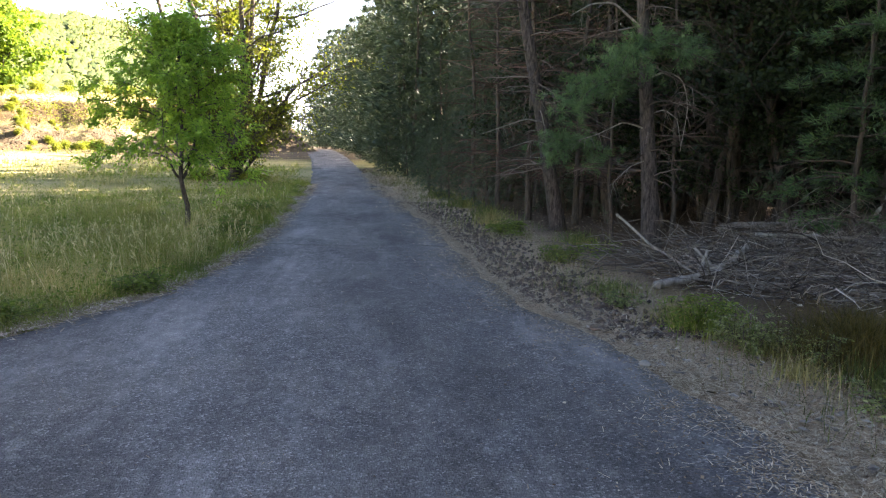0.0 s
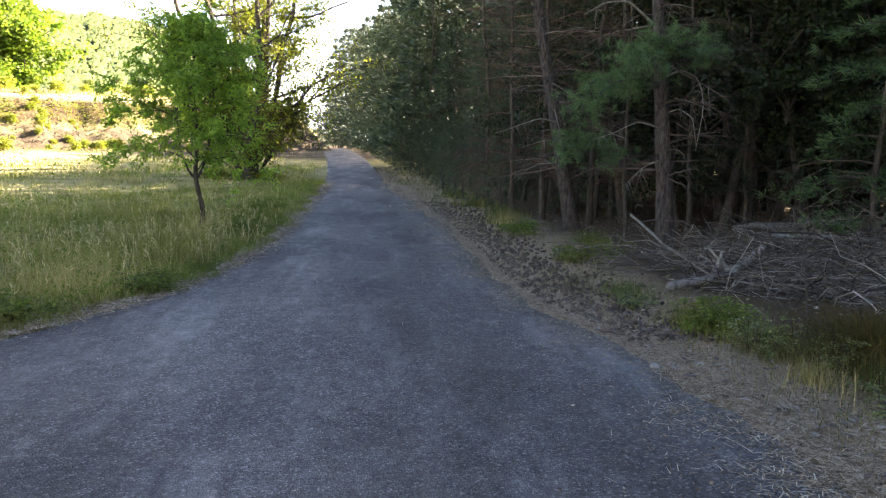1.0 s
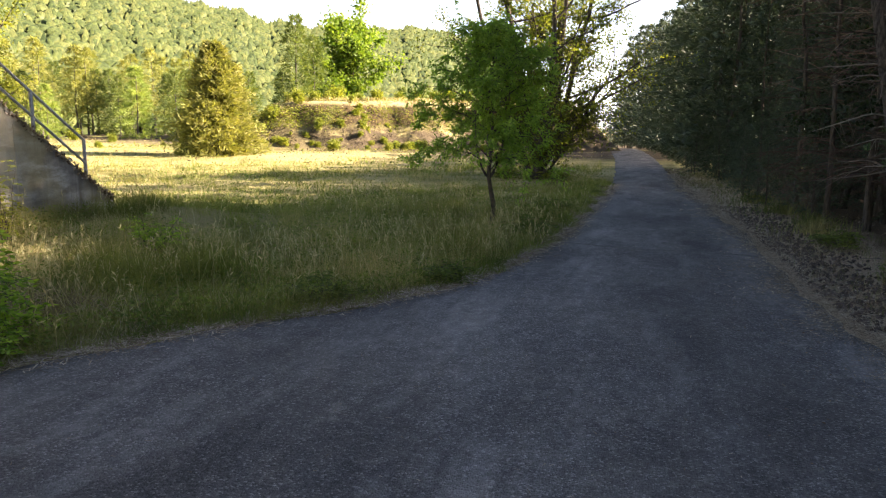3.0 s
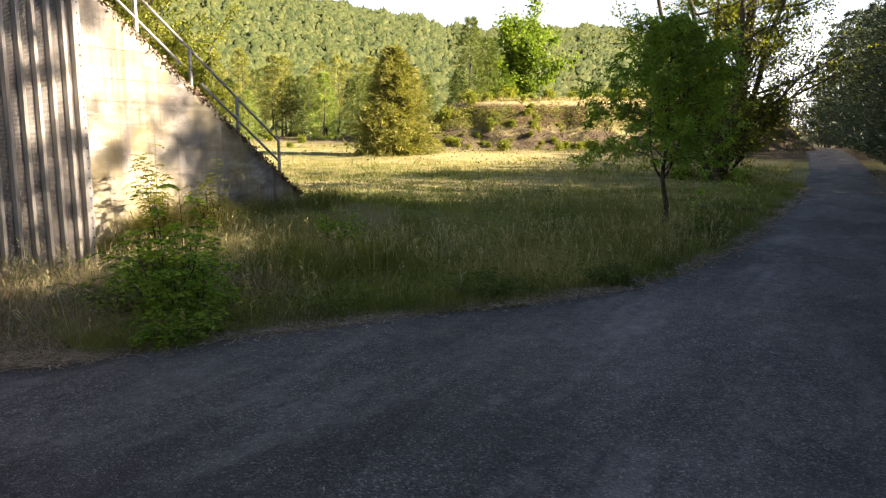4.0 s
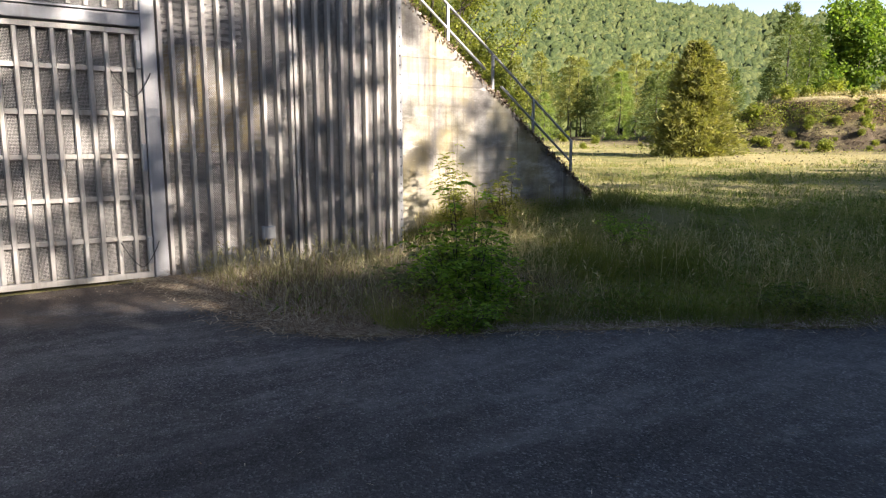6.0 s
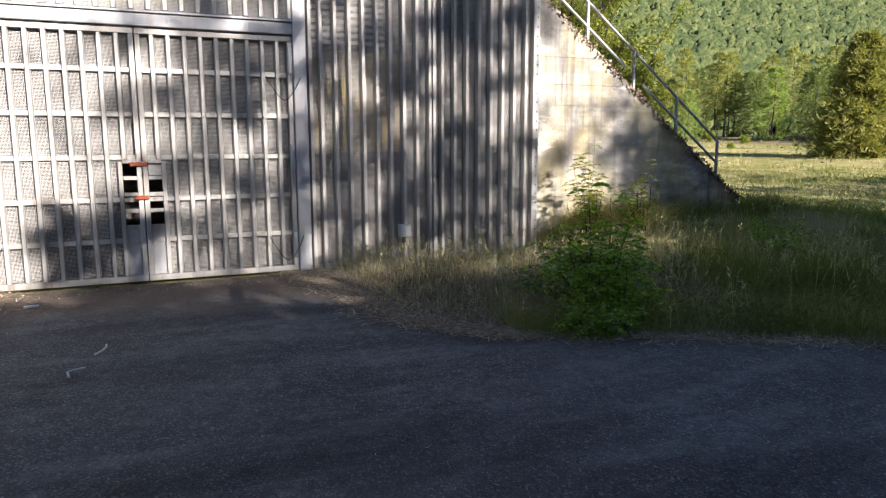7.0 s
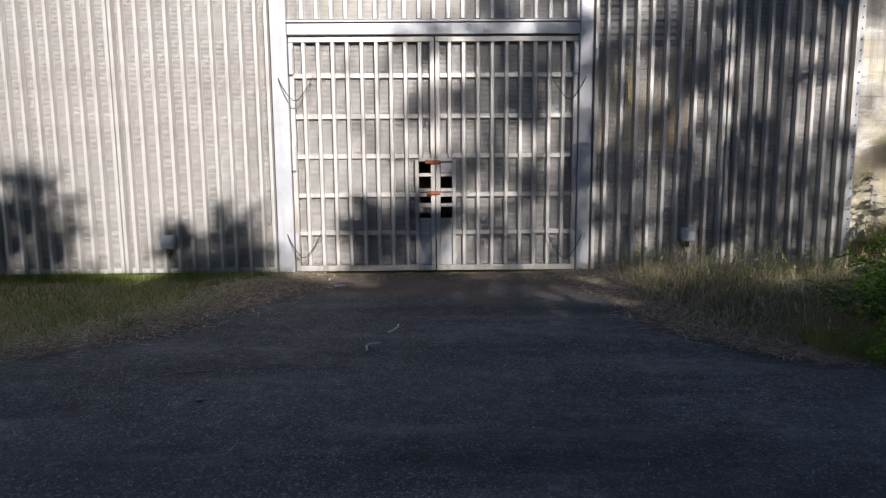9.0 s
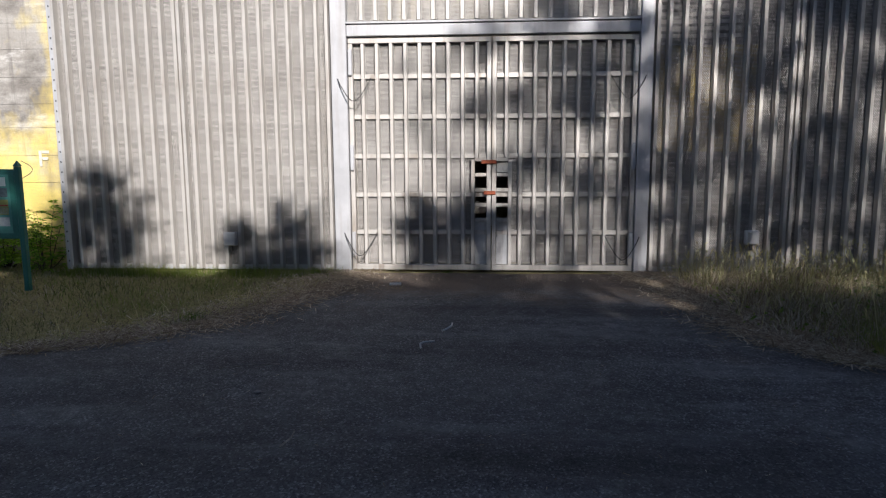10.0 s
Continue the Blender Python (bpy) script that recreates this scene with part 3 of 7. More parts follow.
RIGHT_EDGE = [(2.6, -60), (2.6, -14), (2.6, -7), (2.6, -4.4), (2.6, -3.3), (2.6, -2.75), (2.6, -2.4), (2.6, -2.1), (2.6, -1.6), (2.6, -1.0),
              (2.6, 0.0), (2.56, 0.7), (2.5, 1.4), (2.42, 2.0), (2.36, 2.6), (2.33, 3.3), (2.26, 4.1), (2.08, 4.95), (1.92, 5.9), (1.6, 7.0),
              (1.46, 8.6), (1.42, 10.6), (1.30, 14.6), (0.88, 21), (0.25, 29), (-0.35, 45), (-1.75, 72), (-4.4, 105), (-8.6, 139), (-20, 176), (-46, 212)]


def tarmac():
    """The lane and its apron: strips between the two edges, the edges frayed."""
    v, f, across = [], [], 14
    le, re = np.array(LEFT_EDGE, float), np.array(RIGHT_EDGE, float)
    rows = []
    for a in range(len(le) - 1):
        span = max(np.hypot(*(le[a + 1] - le[a])), np.hypot(*(re[a + 1] - re[a])))
        k = max(2, min(40, int(span / 0.22)))
        for q in range(k):
            rows.append(((1 - q / k) * le[a] + q / k * le[a + 1], (1 - q / k) * re[a] + q / k * re[a + 1]))
    for lo, ro in rows:
        lo = lo + np.array([0.10 if lo[0] > -6.5 else 0.0, 0])
        ro = ro - np.array([0.04, 0])
        frayed = 0.0 if lo[0] < -8.4 else 1.0
        lo = lo + frayed * np.array([0.16 * wobble(lo[0], lo[1], 1.1, 3.0) + 0.07 * wobble(lo[0], lo[1], 5.0, 8.0), 0])
        ro = ro + np.array([0.16 * wobble(ro[0], ro[1], 0.9, 5.0) + 0.07 * wobble(ro[0], ro[1], 5.0, 1.0), 0])
        for c in range(across + 1):
            t = 0.0 if c == 0 else 1.0 if c == across else 0.012 + 0.976 * (c - 1) / (across - 2)
            x, y = (1 - t) * lo + t * ro
            edge = min(c, across - c)
            v.append((x, y, float(land(x, y)) + (0.035 if edge >= 1 else -0.01) + 0.012 * wobble(x, y, 0.8, 2.0)))
    for r in range(len(rows) - 1):
        for c in range(across):
            b = r * (across + 1) + c
            f.append((b, b + 1, b + across + 2, b + across + 1))
    me = fast_mesh("road", v, f)
    me.shade_smooth()
    return tagged(place_mesh("road", me, ASPHALT), "worn grey tarmac lane with a gravelly apron before the gate", "road", kind="structure")


road = tarmac()

# ---------------------------------------------------------------- the bunker's concrete front
BACK, FRONT, TOP = -9.66, -9.30, 5.0          # concrete's two faces, and its height
CLAD = -8.70                                   # plane of the steel screens
wing_top_right = lambda y: 3.69 - (y - 5.86) * 0.771
wing_top_left = lambda y: 3.69 - (-y - 6.70) * 0.771


def wall_piece(name, outline, label, mat=CONCRETE, front=FRONT, rear=BACK):
    bm = bmesh.new()
    face = bm.faces.new([bm.verts.new((front, y, z)) for y, z in outline])
    if face.normal.x < 0:
        face.normal_flip()
    bm.normal_update()
    out = bmesh.ops.extrude_face_region(bm, geom=[face])
    for g in out["geom"]:
        if isinstance(g, bmesh.types.BMVert):
            g.co.x = rear
    bmesh.ops.recalc_face_normals(bm, faces=bm.faces)
    bmesh.ops.bevel(bm, geom=[e for e in bm.edges], offset=0.012, segments=1, affect="EDGES")
    return tagged(part(name, bm, mat, None), label, "wall", kind="structure")


wall_piece("wall_right", [(1.78, -0.3), (10.0, -0.3), (9.98, 0.42), (9.5, 0.88), (4.16, TOP), (1.78, TOP)], "weathered board-marked concrete wing wall with a sloping top")
wall_piece("wall_left", [(-1.78, -0.3), (-1.78, TOP), (-5.0, TOP), (-10.34, 0.88), (-10.76, 0.42), (-10.76, -0.3)], "weathered concrete wing wall with yellow lichen")
wall_piece("wall_above", [(-1.775, 3.0), (1.775, 3.0), (1.775, TOP), (-1.775, TOP)], "concrete wall over the gateway")


def courses(parent_name, sign, inner, joint):
    """The board-marked lifts of a wing wall: thin slabs with open joints, none quite flush."""
    r = random.Random(9)
    owner = bpy.data.objects[parent_name]
    z = -0.05
    while z < 4.7:
        up = z + r.uniform(0.30, 0.42)
        reach = lambda h: min(9.93 if sign > 0 else 10.70, (5.86 if sign > 0 else 6.70) + (3.69 - h) / 0.771 - 0.06)
        for y0, y1 in ((inner, joint), (joint, 99)):
            lo, hi = min(reach(z), y1) - 0.004, min(reach(up), y1) - 0.004
            if lo - y0 < 0.15 or hi - y0 < 0.02:
                continue
            bm = bmesh.new()
            front = FRONT + 0.014 + r.uniform(-0.004, 0.006)
            a = [bm.verts.new((front, sign * yy, zz)) for yy, zz in ((y0 + 0.003, z + 0.002), (lo, z + 0.002), (hi, up - 0.002), (y0 + 0.003, up - 0.002))]
            b = [bm.verts.new((FRONT + 0.001, v.co.y, v.co.z)) for v in a]
            bm.faces.new(a)
            for i in range(4):
                bm.faces.new((a[i], a[i - 1], b[i - 1], b[i]))
            bmesh.ops.recalc_face_normals(bm, faces=bm.faces)
            part("course", bm, CONCRETE if sign > 0 else LICHEN_CONCRETE, owner)
        z = up


courses("wall_right", 1, 5.30, 7.95)
courses("wall_left", -1, 5.66, 8.2)
vault = bmesh.new()
for args in ((-14.0, BACK - 0.004, -2.1, -1.8, 0.0, 3.2), (-14.0, BACK - 0.004, 1.8, 2.1, 0.0, 3.2), (-14.3, -14.0, -2.1, 2.1, 0.0, 3.2), (-14.3, BACK - 0.004, -2.1, 2.1, 3.2, 3.5)):
    box(*args, bm=vault)
tagged(part("wall_inner", vault, CONCRETE, None), "dark concrete vault behind the gate", "wall", kind="structure")


def bunker_earth():
    """Earth heaped over the vault behind the front wall."""
    xs, ys = np.linspace(BACK - 0.01, -38, 50), np.linspace(-17, 17, 90)
    x, y = np.meshgrid(xs, ys, indexing="ij")
    prof = np.clip(np.where(y > 0, wing_top_right(y), wing_top_left(y)) - 0.35, -0.4, TOP - 0.3)
    back_slope = 1 - smooth(-26, -38, x)
    z = np.maximum(prof * np.where(back_slope > 0, back_slope, 0), -0.4) + 0.12 * np.sin(x * 1.7) * np.sin(y * 1.3) * smooth(-9.7, -11, x)
    z = np.where((np.abs(y) < 1.9) & (x > -14.2), np.maximum(z, 3.6), z)
    v = np.stack([x, y, z], -1).reshape(-1, 3)
    n, m = x.shape
    i, j = np.meshgrid(np.arange(n - 1), np.arange(m - 1), indexing="ij")
    f = np.stack([i * m + j, i * m + j + 1, (i + 1) * m + j + 1, (i + 1) * m + j], -1).reshape(-1, 4)
    me = fast_mesh("earth_mound", v, f)
    me.shade_smooth()
    return tagged(place_mesh("earth_mound", me, MEADOW), "grassed earth heaped over the bunker", "mound", kind="structure")


bunker_earth()


# ---------------------------------------------------------------- the steel front: screens, posts and gate
def rib_mesh(z0, z1, width, depth):
    """A folded steel rib: a flat face with splayed flanks."""
    bm = bmesh.new()
    prof = [(-width * 0.66, 0.0), (-width * 0.40, depth), (width * 0.40, depth), (width * 0.66, 0.0)]
    lo = [bm.verts.new((d, y, z0)) for y, d in prof]
    hi = [bm.verts.new((d, y, z1)) for y, d in prof]
    for a in range(3):
        bm.faces.new((lo[a], lo[a + 1], hi[a + 1], hi[a]))
    bm.faces.new((lo[3], lo[0], hi[0], hi[3]))
    bm.faces.new(lo[::-1])
    bm.faces.new(hi)
    bmesh.ops.recalc_face_normals(bm, faces=bm.faces)
    me = bpy.data.meshes.new("rib")
    bm.to_mesh(me)
    bm.free()
    me.materials.append(ZINC)
    return me


def sheet(name, y0, y1, z0, z1, x, parent, mat=MESH, label=""):
    bm = bmesh.new()
    bm.faces.new([bm.verts.new(p) for p in ((x, y0, z0), (x, y1, z0), (x, y1, z1), (x, y0, z1))])
    return part(name, bm, mat, parent, label)


def screen(name, y0, y1, count, joint, label):
    s = thing(name, label, "steel screen", (0, 0, 0), "steel screens")
    pitch = (y1 - y0) / count
    rib = rib_mesh(0.02, TOP, 0.048, 0.075)
    for i in range(count + 1):
        y = y0 + i * pitch
        ob = place_mesh("rib", rib, None, s)
        ob.location = (CLAD - 0.055, min(max(y, y0 + 0.045), y1 - 0.045), 0)
        if i == joint:
            ob = place_mesh("rib", rib, None, s)
            ob.location = (CLAD - 0.049, y + 0.06, 0)
        if i < count:
            sheet("mesh_panel", y + 0.012, y + pitch - 0.012, 0.04, TOP, CLAD - 0.058, s)
    part("bottom_rail", box(CLAD - 0.12, CLAD - 0.06, y0, y1, 0.0, 0.06, 0.004), ZINC_FRAME, s)
    # dark sheet added to stand in for the shaded space behind the screen
    part("backing_sheet", box(CLAD - 0.30, CLAD - 0.29, y0 + 0.02, y1 - 0.02, 0.02, TOP), DARK_STEEL_AND_SHADE, s, "added dark sheet standing in for the shaded space behind the mesh")
    return s


right_screen = screen("steel_screen", 1.95, 5.24, 18, 9, "grey galvanised steel screen of ribs and expanded metal, dappled")
left_screen = screen("steel_screen", -5.58, -1.99, 20, 9, "grey galvanised steel screen of ribs and expanded metal, mostly sunlit")
# return sides and the corner angles; dark strips laid on for the shade in punched slots
for s, y, way in ((right_screen, 5.24, 1), (left_screen, -5.58, -1)):
    part("corner_angle", box(CLAD - 0.07, CLAD + 0.012, y - 0.035, y + 0.035, 0.0, TOP, 0.004), ZINC_FRAME, s)
    part("side_sheet", box(FRONT + 0.004, CLAD - 0.08, y - 0.01, y + 0.01, 0.02, TOP), ZINC, s)
    slot_strips = bmesh.new()
    for k in range(38):
        box(CLAD + 0.0121, CLAD + 0.0145, y - 0.008, y + 0.008, 0.1 + k * 0.13, 0.1 + k * 0.13 + 0.022, bm=slot_strips)
    tagged(part("slot_row", slot_strips, DARK_STEEL_AND_SHADE, s), kind="stuff")

# louvres high in the screen beside the gate
for k in range(16):
    z = 2.86 + k * 0.085
    bm = bmesh.new()
    n = 40
    pts = [(CLAD - 0.075 - 0.008 * math.sin(i * 1.9), 1.97 + i * 1.02 / n, z) for i in range(n + 1)]
    lower = [bm.verts.new(p) for p in pts]
    upper = [bm.verts.new((x - 0.03, y, zz + 0.05)) for x, y, zz in pts]
    for i in range(n):
        bm.faces.new((lower[i], lower[i + 1], upper[i + 1], upper[i]))
    part("louvre", bm, ZINC, right_screen)
part("insulation_board", box(CLAD - 0.27, CLAD - 0.25, 2.0, 3.25, 1.5, 2.8, 0.005), YELLOW, right_screen, "yellowed board seen through the mesh")

gate = thing("gateway", "pale galvanised steel gateway with posts and a lintel", "gateway")
part("post", box(CLAD - 0.16, CLAD + 0.035, -1.985, -1.785, 0.0, TOP, 0.008), ZINC_FRAME, gate)
part("post", box(CLAD - 0.16, CLAD + 0.035, 1.785, 1.945, 0.0, TOP, 0.008), ZINC_FRAME, gate)
part("lintel", box(CLAD - 0.10, CLAD + 0.03, -1.782, 1.782, 2.928, 3.07, 0.008), ZINC_FRAME, gate)
part("lintel_lip", box(CLAD - 0.05, CLAD + 0.055, -1.782, 1.782, 3.073, 3.10, 0.004), ZINC_FRAME, gate)
rib_over = rib_mesh(3.12, TOP, 0.05, 0.035)
for i in range(20):
    y = -1.78 + (i + 0.5) * 3.56 / 20
    place_mesh("upper_bar", rib_over, None, gate).location = (CLAD - 0.03, y + 0.089 if i < 19 else y + 0.07, 0)
    sheet("mesh_panel", y - 0.085, y + 0.085, 3.11, TOP, CLAD - 0.034, gate)

RAILS = (2.45, 1.955, 1.465, 0.98, 0.50)


def gate_leaf(y0, y1, lock_side, label):
    g = thing("gate_leaf", label, "gate", (0, 0, 0), "gate leaves")
    x = CLAD - 0.02
    low, high = 0.015, 2.908
    part("top_rail", box(x - 0.06, x + 0.01, y0, y1, high - 0.06, high, 0.004), ZINC, g)
    part("bottom_rail", box(x - 0.06, x + 0.01, y0, y1, low, low + 0.07, 0.004), ZINC, g)
    for y in (y0, y1 - 0.055):
        part("stile", box(x - 0.06, x + 0.012, y, y + 0.055, low + 0.072, high - 0.062, 0.004), ZINC, g)
    n = 10
    pitch = (y1 - y0) / n
    bars = rib_mesh(low + 0.072, high - 0.062, 0.046, 0.045)
    for i in range(1, n):
        if (lock_side < 0 and i == 1) or (lock_side > 0 and i == n - 1):
            place_mesh("bar", rib_mesh(1.444, high - 0.062, 0.046, 0.045), None, g).location = (x - 0.038, y0 + i * pitch, 0)
            continue
        place_mesh("bar", bars, None, g).location = (x - 0.038, y0 + i * pitch, 0)
    for z in RAILS:
        part("cross_rail", box(x - 0.055, x - 0.022, y0 + 0.057, y1 - 0.057, z - 0.027, z + 0.027, 0.003), ZINC, g)
    lock = (y0 + 0.057, y0 + pitch + 0.05) if lock_side < 0 else (y1 - pitch - 0.05, y1 - 0.057)
    zl, zh = 0.66, 1.42
    m0, m1 = (lock[1], y1 - 0.057) if lock_side < 0 else (y0 + 0.057, lock[0])
    sheet("mesh_panel", m0, m1, low + 0.07, high - 0.06, x - 0.058, g)
    # added dark sheet, painting the shade seen through the leaf's mesh
    part("backing_sheet", box(x - 0.20, x - 0.19, m0, m1, low + 0.07, high - 0.06), DARK_STEEL_AND_SHADE, g, "added dark sheet standing in for the shaded space behind the mesh")
    sheet("mesh_panel", lock[0], lock[1], zh, high - 0.06, x - 0.058, g)
    # ladder of openings beside the lock
    edge = lock[1] if lock_side < 0 else lock[0]
    part("lock_stile", box(x - 0.05, x + 0.006, edge - 0.022, edge + 0.022, low + 0.072, zh, 0.003), ZINC, g)
    for k in range(5):
        z = zl + k * (zh - zl) / 4
        part("rung", box(x - 0.045, x + 0.004, lock[0] + (0.024 if lock_side > 0 else 0), lock[1] - (0.024 if lock_side < 0 else 0), z - 0.022, z + 0.022, 0.003), ZINC, g)
    part("kick_plate", box(x - 0.05, x - 0.03, lock[0], lock[1], low + 0.072, zl - 0.024, 0.003), ZINC_FRAME, g)
    return g


leaf_a = gate_leaf(-1.775, 0.002, 1, "closed barred galvanised gate leaf with mesh, half shaded")
leaf_b = gate_leaf(0.012, 1.775, -1, "closed barred galvanised gate leaf with mesh, dappled")
for z, y0, y1 in ((1.39, -0.12, 0.07), (1.005, -0.09, 0.06)):
    part("hasp", box(CLAD - 0.004, CLAD + 0.022, y0, y1, z - 0.022, z + 0.022, 0.005), RUST, leaf_a, "rusty red hasp")
part("lock_plate", box(CLAD - 0.07, CLAD - 0.06, 0.075, 0.235, 1.26, 1.38), WHITE, leaf_b, "pale plate behind the opening")
for leaf, y in ((leaf_a, -1.772), (leaf_b, 1.722)):
    for z in (2.62, 1.45, 0.35):
        part("hinge", box(CLAD - 0.006, CLAD + 0.03, y, y + 0.05, z - 0.16, z + 0.16, 0.008), ZINC_FRAME, leaf)


def wire(y, z, flip, label):
    """A loose earthing wire looped from post to leaf."""
    t = np.linspace(0, 1, 14)
    path = np.stack([CLAD + 0.05 + 0.10 * np.sin(t * np.pi), y + flip * 0.42 * t, z - 0.26 * np.sin(t * np.pi) ** 0.8 + 0.02 * np.sin(t * 9)], 1)
    return tagged(place_mesh("earthing_wire", Heap().add(*tube(path, 0.006, 5)).mesh("earthing_wire", True), DARK_STEEL_AND_SHADE), label, "wire", "earthing wires")


wire(-1.90, 2.42, 1, "thin dark wire looped from gate post to leaf")
wire(-1.86, 0.50, 1, "thin dark wire looped from gate post to leaf")
wire(1.86, 2.42, -1, "thin dark wire looped from gate post to leaf")
wire(1.84, 0.46, -1, "thin dark wire looped from gate post to leaf")


def junction_box(y, z):
    b = thing("junction_box", "small grey steel junction box on the screen", "junction box", (CLAD + 0.025, y, z), "junction boxes")
    part("body", box(0, 0.09, -0.078, 0.078, -0.085, 0.085, 0.008), ZINC_FRAME, b)
    part("lid", box(0.0905, 0.098, -0.07, 0.07, -0.075, 0.075, 0.003), ZINC_FRAME, b)
    part("conduit", box(0.02, 0.06, -0.02, 0.02, -0.16, -0.086, 0.004), DARK_STEEL_AND_SHADE, b)


junction_box(-3.35, 0.42)
junction_box(3.19, 0.46)


def handrail():
    h = thing("handrail", "galvanised steel handrail climbing the wing wall", "handrail")
    ys = (9.45, 8.49, 7.56, 6.63, 5.70)
    x = BACK + 0.16
    for y in ys:
        z = wing_top_right(y)
        part("post", box(x - 0.022, x + 0.022, y - 0.022, y + 0.022, z - 0.05, z + 0.72, 0.004), ZINC_FRAME, h)
    for rise, y0, y1 in ((0.72, 9.47, 4.6), (0.34, 9.45, 7.75), (0.34, 7.40, 4.6)):
        path = [(x, y, wing_top_right(y) + rise) for y in np.linspace(y0, y1, 8)]
        place_mesh("rail", Heap().add(*tube(path, 0.023, 8)).mesh("rail", True), ZINC_FRAME, h)
    return h


handrail()

# ---------------------------------------------------------------- trees
def pine_meshes(seed, height, radius, base, spread, tufts, dead=22, size=0.20, lean=0.0, needles=8, fall=0.0, broad=0.13, limbed=True, sway=1.0, taper=0.75, ring=4, dead_high=0.0, twigs=5, inner=0.22):
    """Trunk, dead branches and needle crown of one pine, its foot at the origin."""
    rng = np.random.default_rng(seed)
    t = np.linspace(0, 1, 14)
    bend = np.cumsum(rng.normal(0, 0.012, (14, 2)), 0) * height * 0.35 * sway
    path = np.stack([bend[:, 0] + lean * t * height, bend[:, 1], t * height - 0.15], 1)
    path[0, :2] = 0
    trunk = Heap()
    trunk.add(*tube(path, radius * (1.0 - 0.86 * t) * (1 + 0.25 * np.exp(-t * height * 2.2)), 10))
    spine = lambda z: np.array([np.interp(z, path[:, 2], path[:, a]) for a in range(3)])
    bare = Heap()
    for _ in range(dead):
        z = rng.uniform(min(1.0, base * 0.4 + 0.3), dead_high or max(base * 1.15, 1.5))
        a, n = rng.uniform(0, 2 * np.pi), rng.uniform(0.35, 1.0) * min(1.7, 0.4 + spread)
        u = np.linspace(0, 1, 7)
        out = np.stack([np.cos(a) * n * u, np.sin(a) * n * u, n * (rng.normal(0.08, 0.16) * u - abs(rng.normal(0.1, 0.16)) * u ** 2)], 1) + np.cumsum(rng.normal(0, 0.035, (7, 3)), 0) * u[:, None]
        start = spine(z)
        bare.add(*tube(start + out, 0.012 * (1.05 - u) + 0.002, 4))
        for s in rng.uniform(0.25, 0.95, twigs):
            p = start + np.array([np.interp(s, u, out[:, c]) for c in range(3)])
            w = unit(np.array([np.cos(a + rng.normal(0, 0.9)), np.sin(a + rng.normal(0, 0.9)), rng.normal(-0.3, 0.35)]))
            v = np.linspace(0, 1, 4)[:, None]
            bare.add(*tube(p + w * v * n * 0.38 + np.array([[0, 0, -0.10]]) * v ** 2, 0.005 * (1.1 - v[:, 0]), 3))
    at, way = [], []
    limbs = trunk
    whorls = max(5, int((height - base) / 0.55))
    per = max(4, tufts // (whorls * ring))
    for i in range(whorls):
        z = base + (height - base) * (i + rng.uniform(0, 0.8)) / whorls
        frac = (z - base) / (height - base)
        reach = spread * (0.35 + 0.65 * min(1, frac * 4 + 0.5)) * (1 - frac) ** taper + 0.25
        for a in rng.uniform(0, 2 * np.pi) + np.arange(ring) * 2 * np.pi / ring + rng.normal(0, 0.3, ring):
            n = reach * rng.uniform(0.6, 1.15)
            u = np.linspace(0, 1, 4)
            dirn = np.array([np.cos(a), np.sin(a), 0])
            out = dirn * (n * u)[:, None] + np.array([[0, 0, 1.0]]) * (n * (0.30 * u - (0.34 + fall) * u ** 2))[:, None]
            start = spine(min(z, height - 0.2))
            if limbed:
                limbs.add(*tube(start + out, 0.022 * (1.1 - u) * (0.6 + 0.5 * (1 - frac)), 3))
            s = rng.uniform(inner, 1.02, per) ** 0.75
            p = start + np.stack([np.interp(s, u, out[:, c]) for c in range(3)], 1)
            off = rng.normal(0, 1, (per, 3)) * np.array([0.12, 0.12, 0.045]) * n * (0.5 + s[:, None] * 0.7)
            at.append(p + off)
            way.append(unit(dirn + off * 1.3 / max(n, 0.3) + np.array([0, 0, 0.25])))
    at, way = np.concatenate(at), np.concatenate(way)
    at = np.repeat(at, needles, 0)
    way = np.repeat(way, needles, 0) + rng.normal(0, 0.55, at.shape)
    crown = leaves(rng, at + rng.normal(0, size * 0.12, at.shape), way, rng.uniform(0.7, 1.2, len(at)) * size, size * broad, 0.3)
    return trunk.mesh("trunk", True), bare.mesh("dead_wood", True) if dead else None, fast_mesh("crown", *crown)


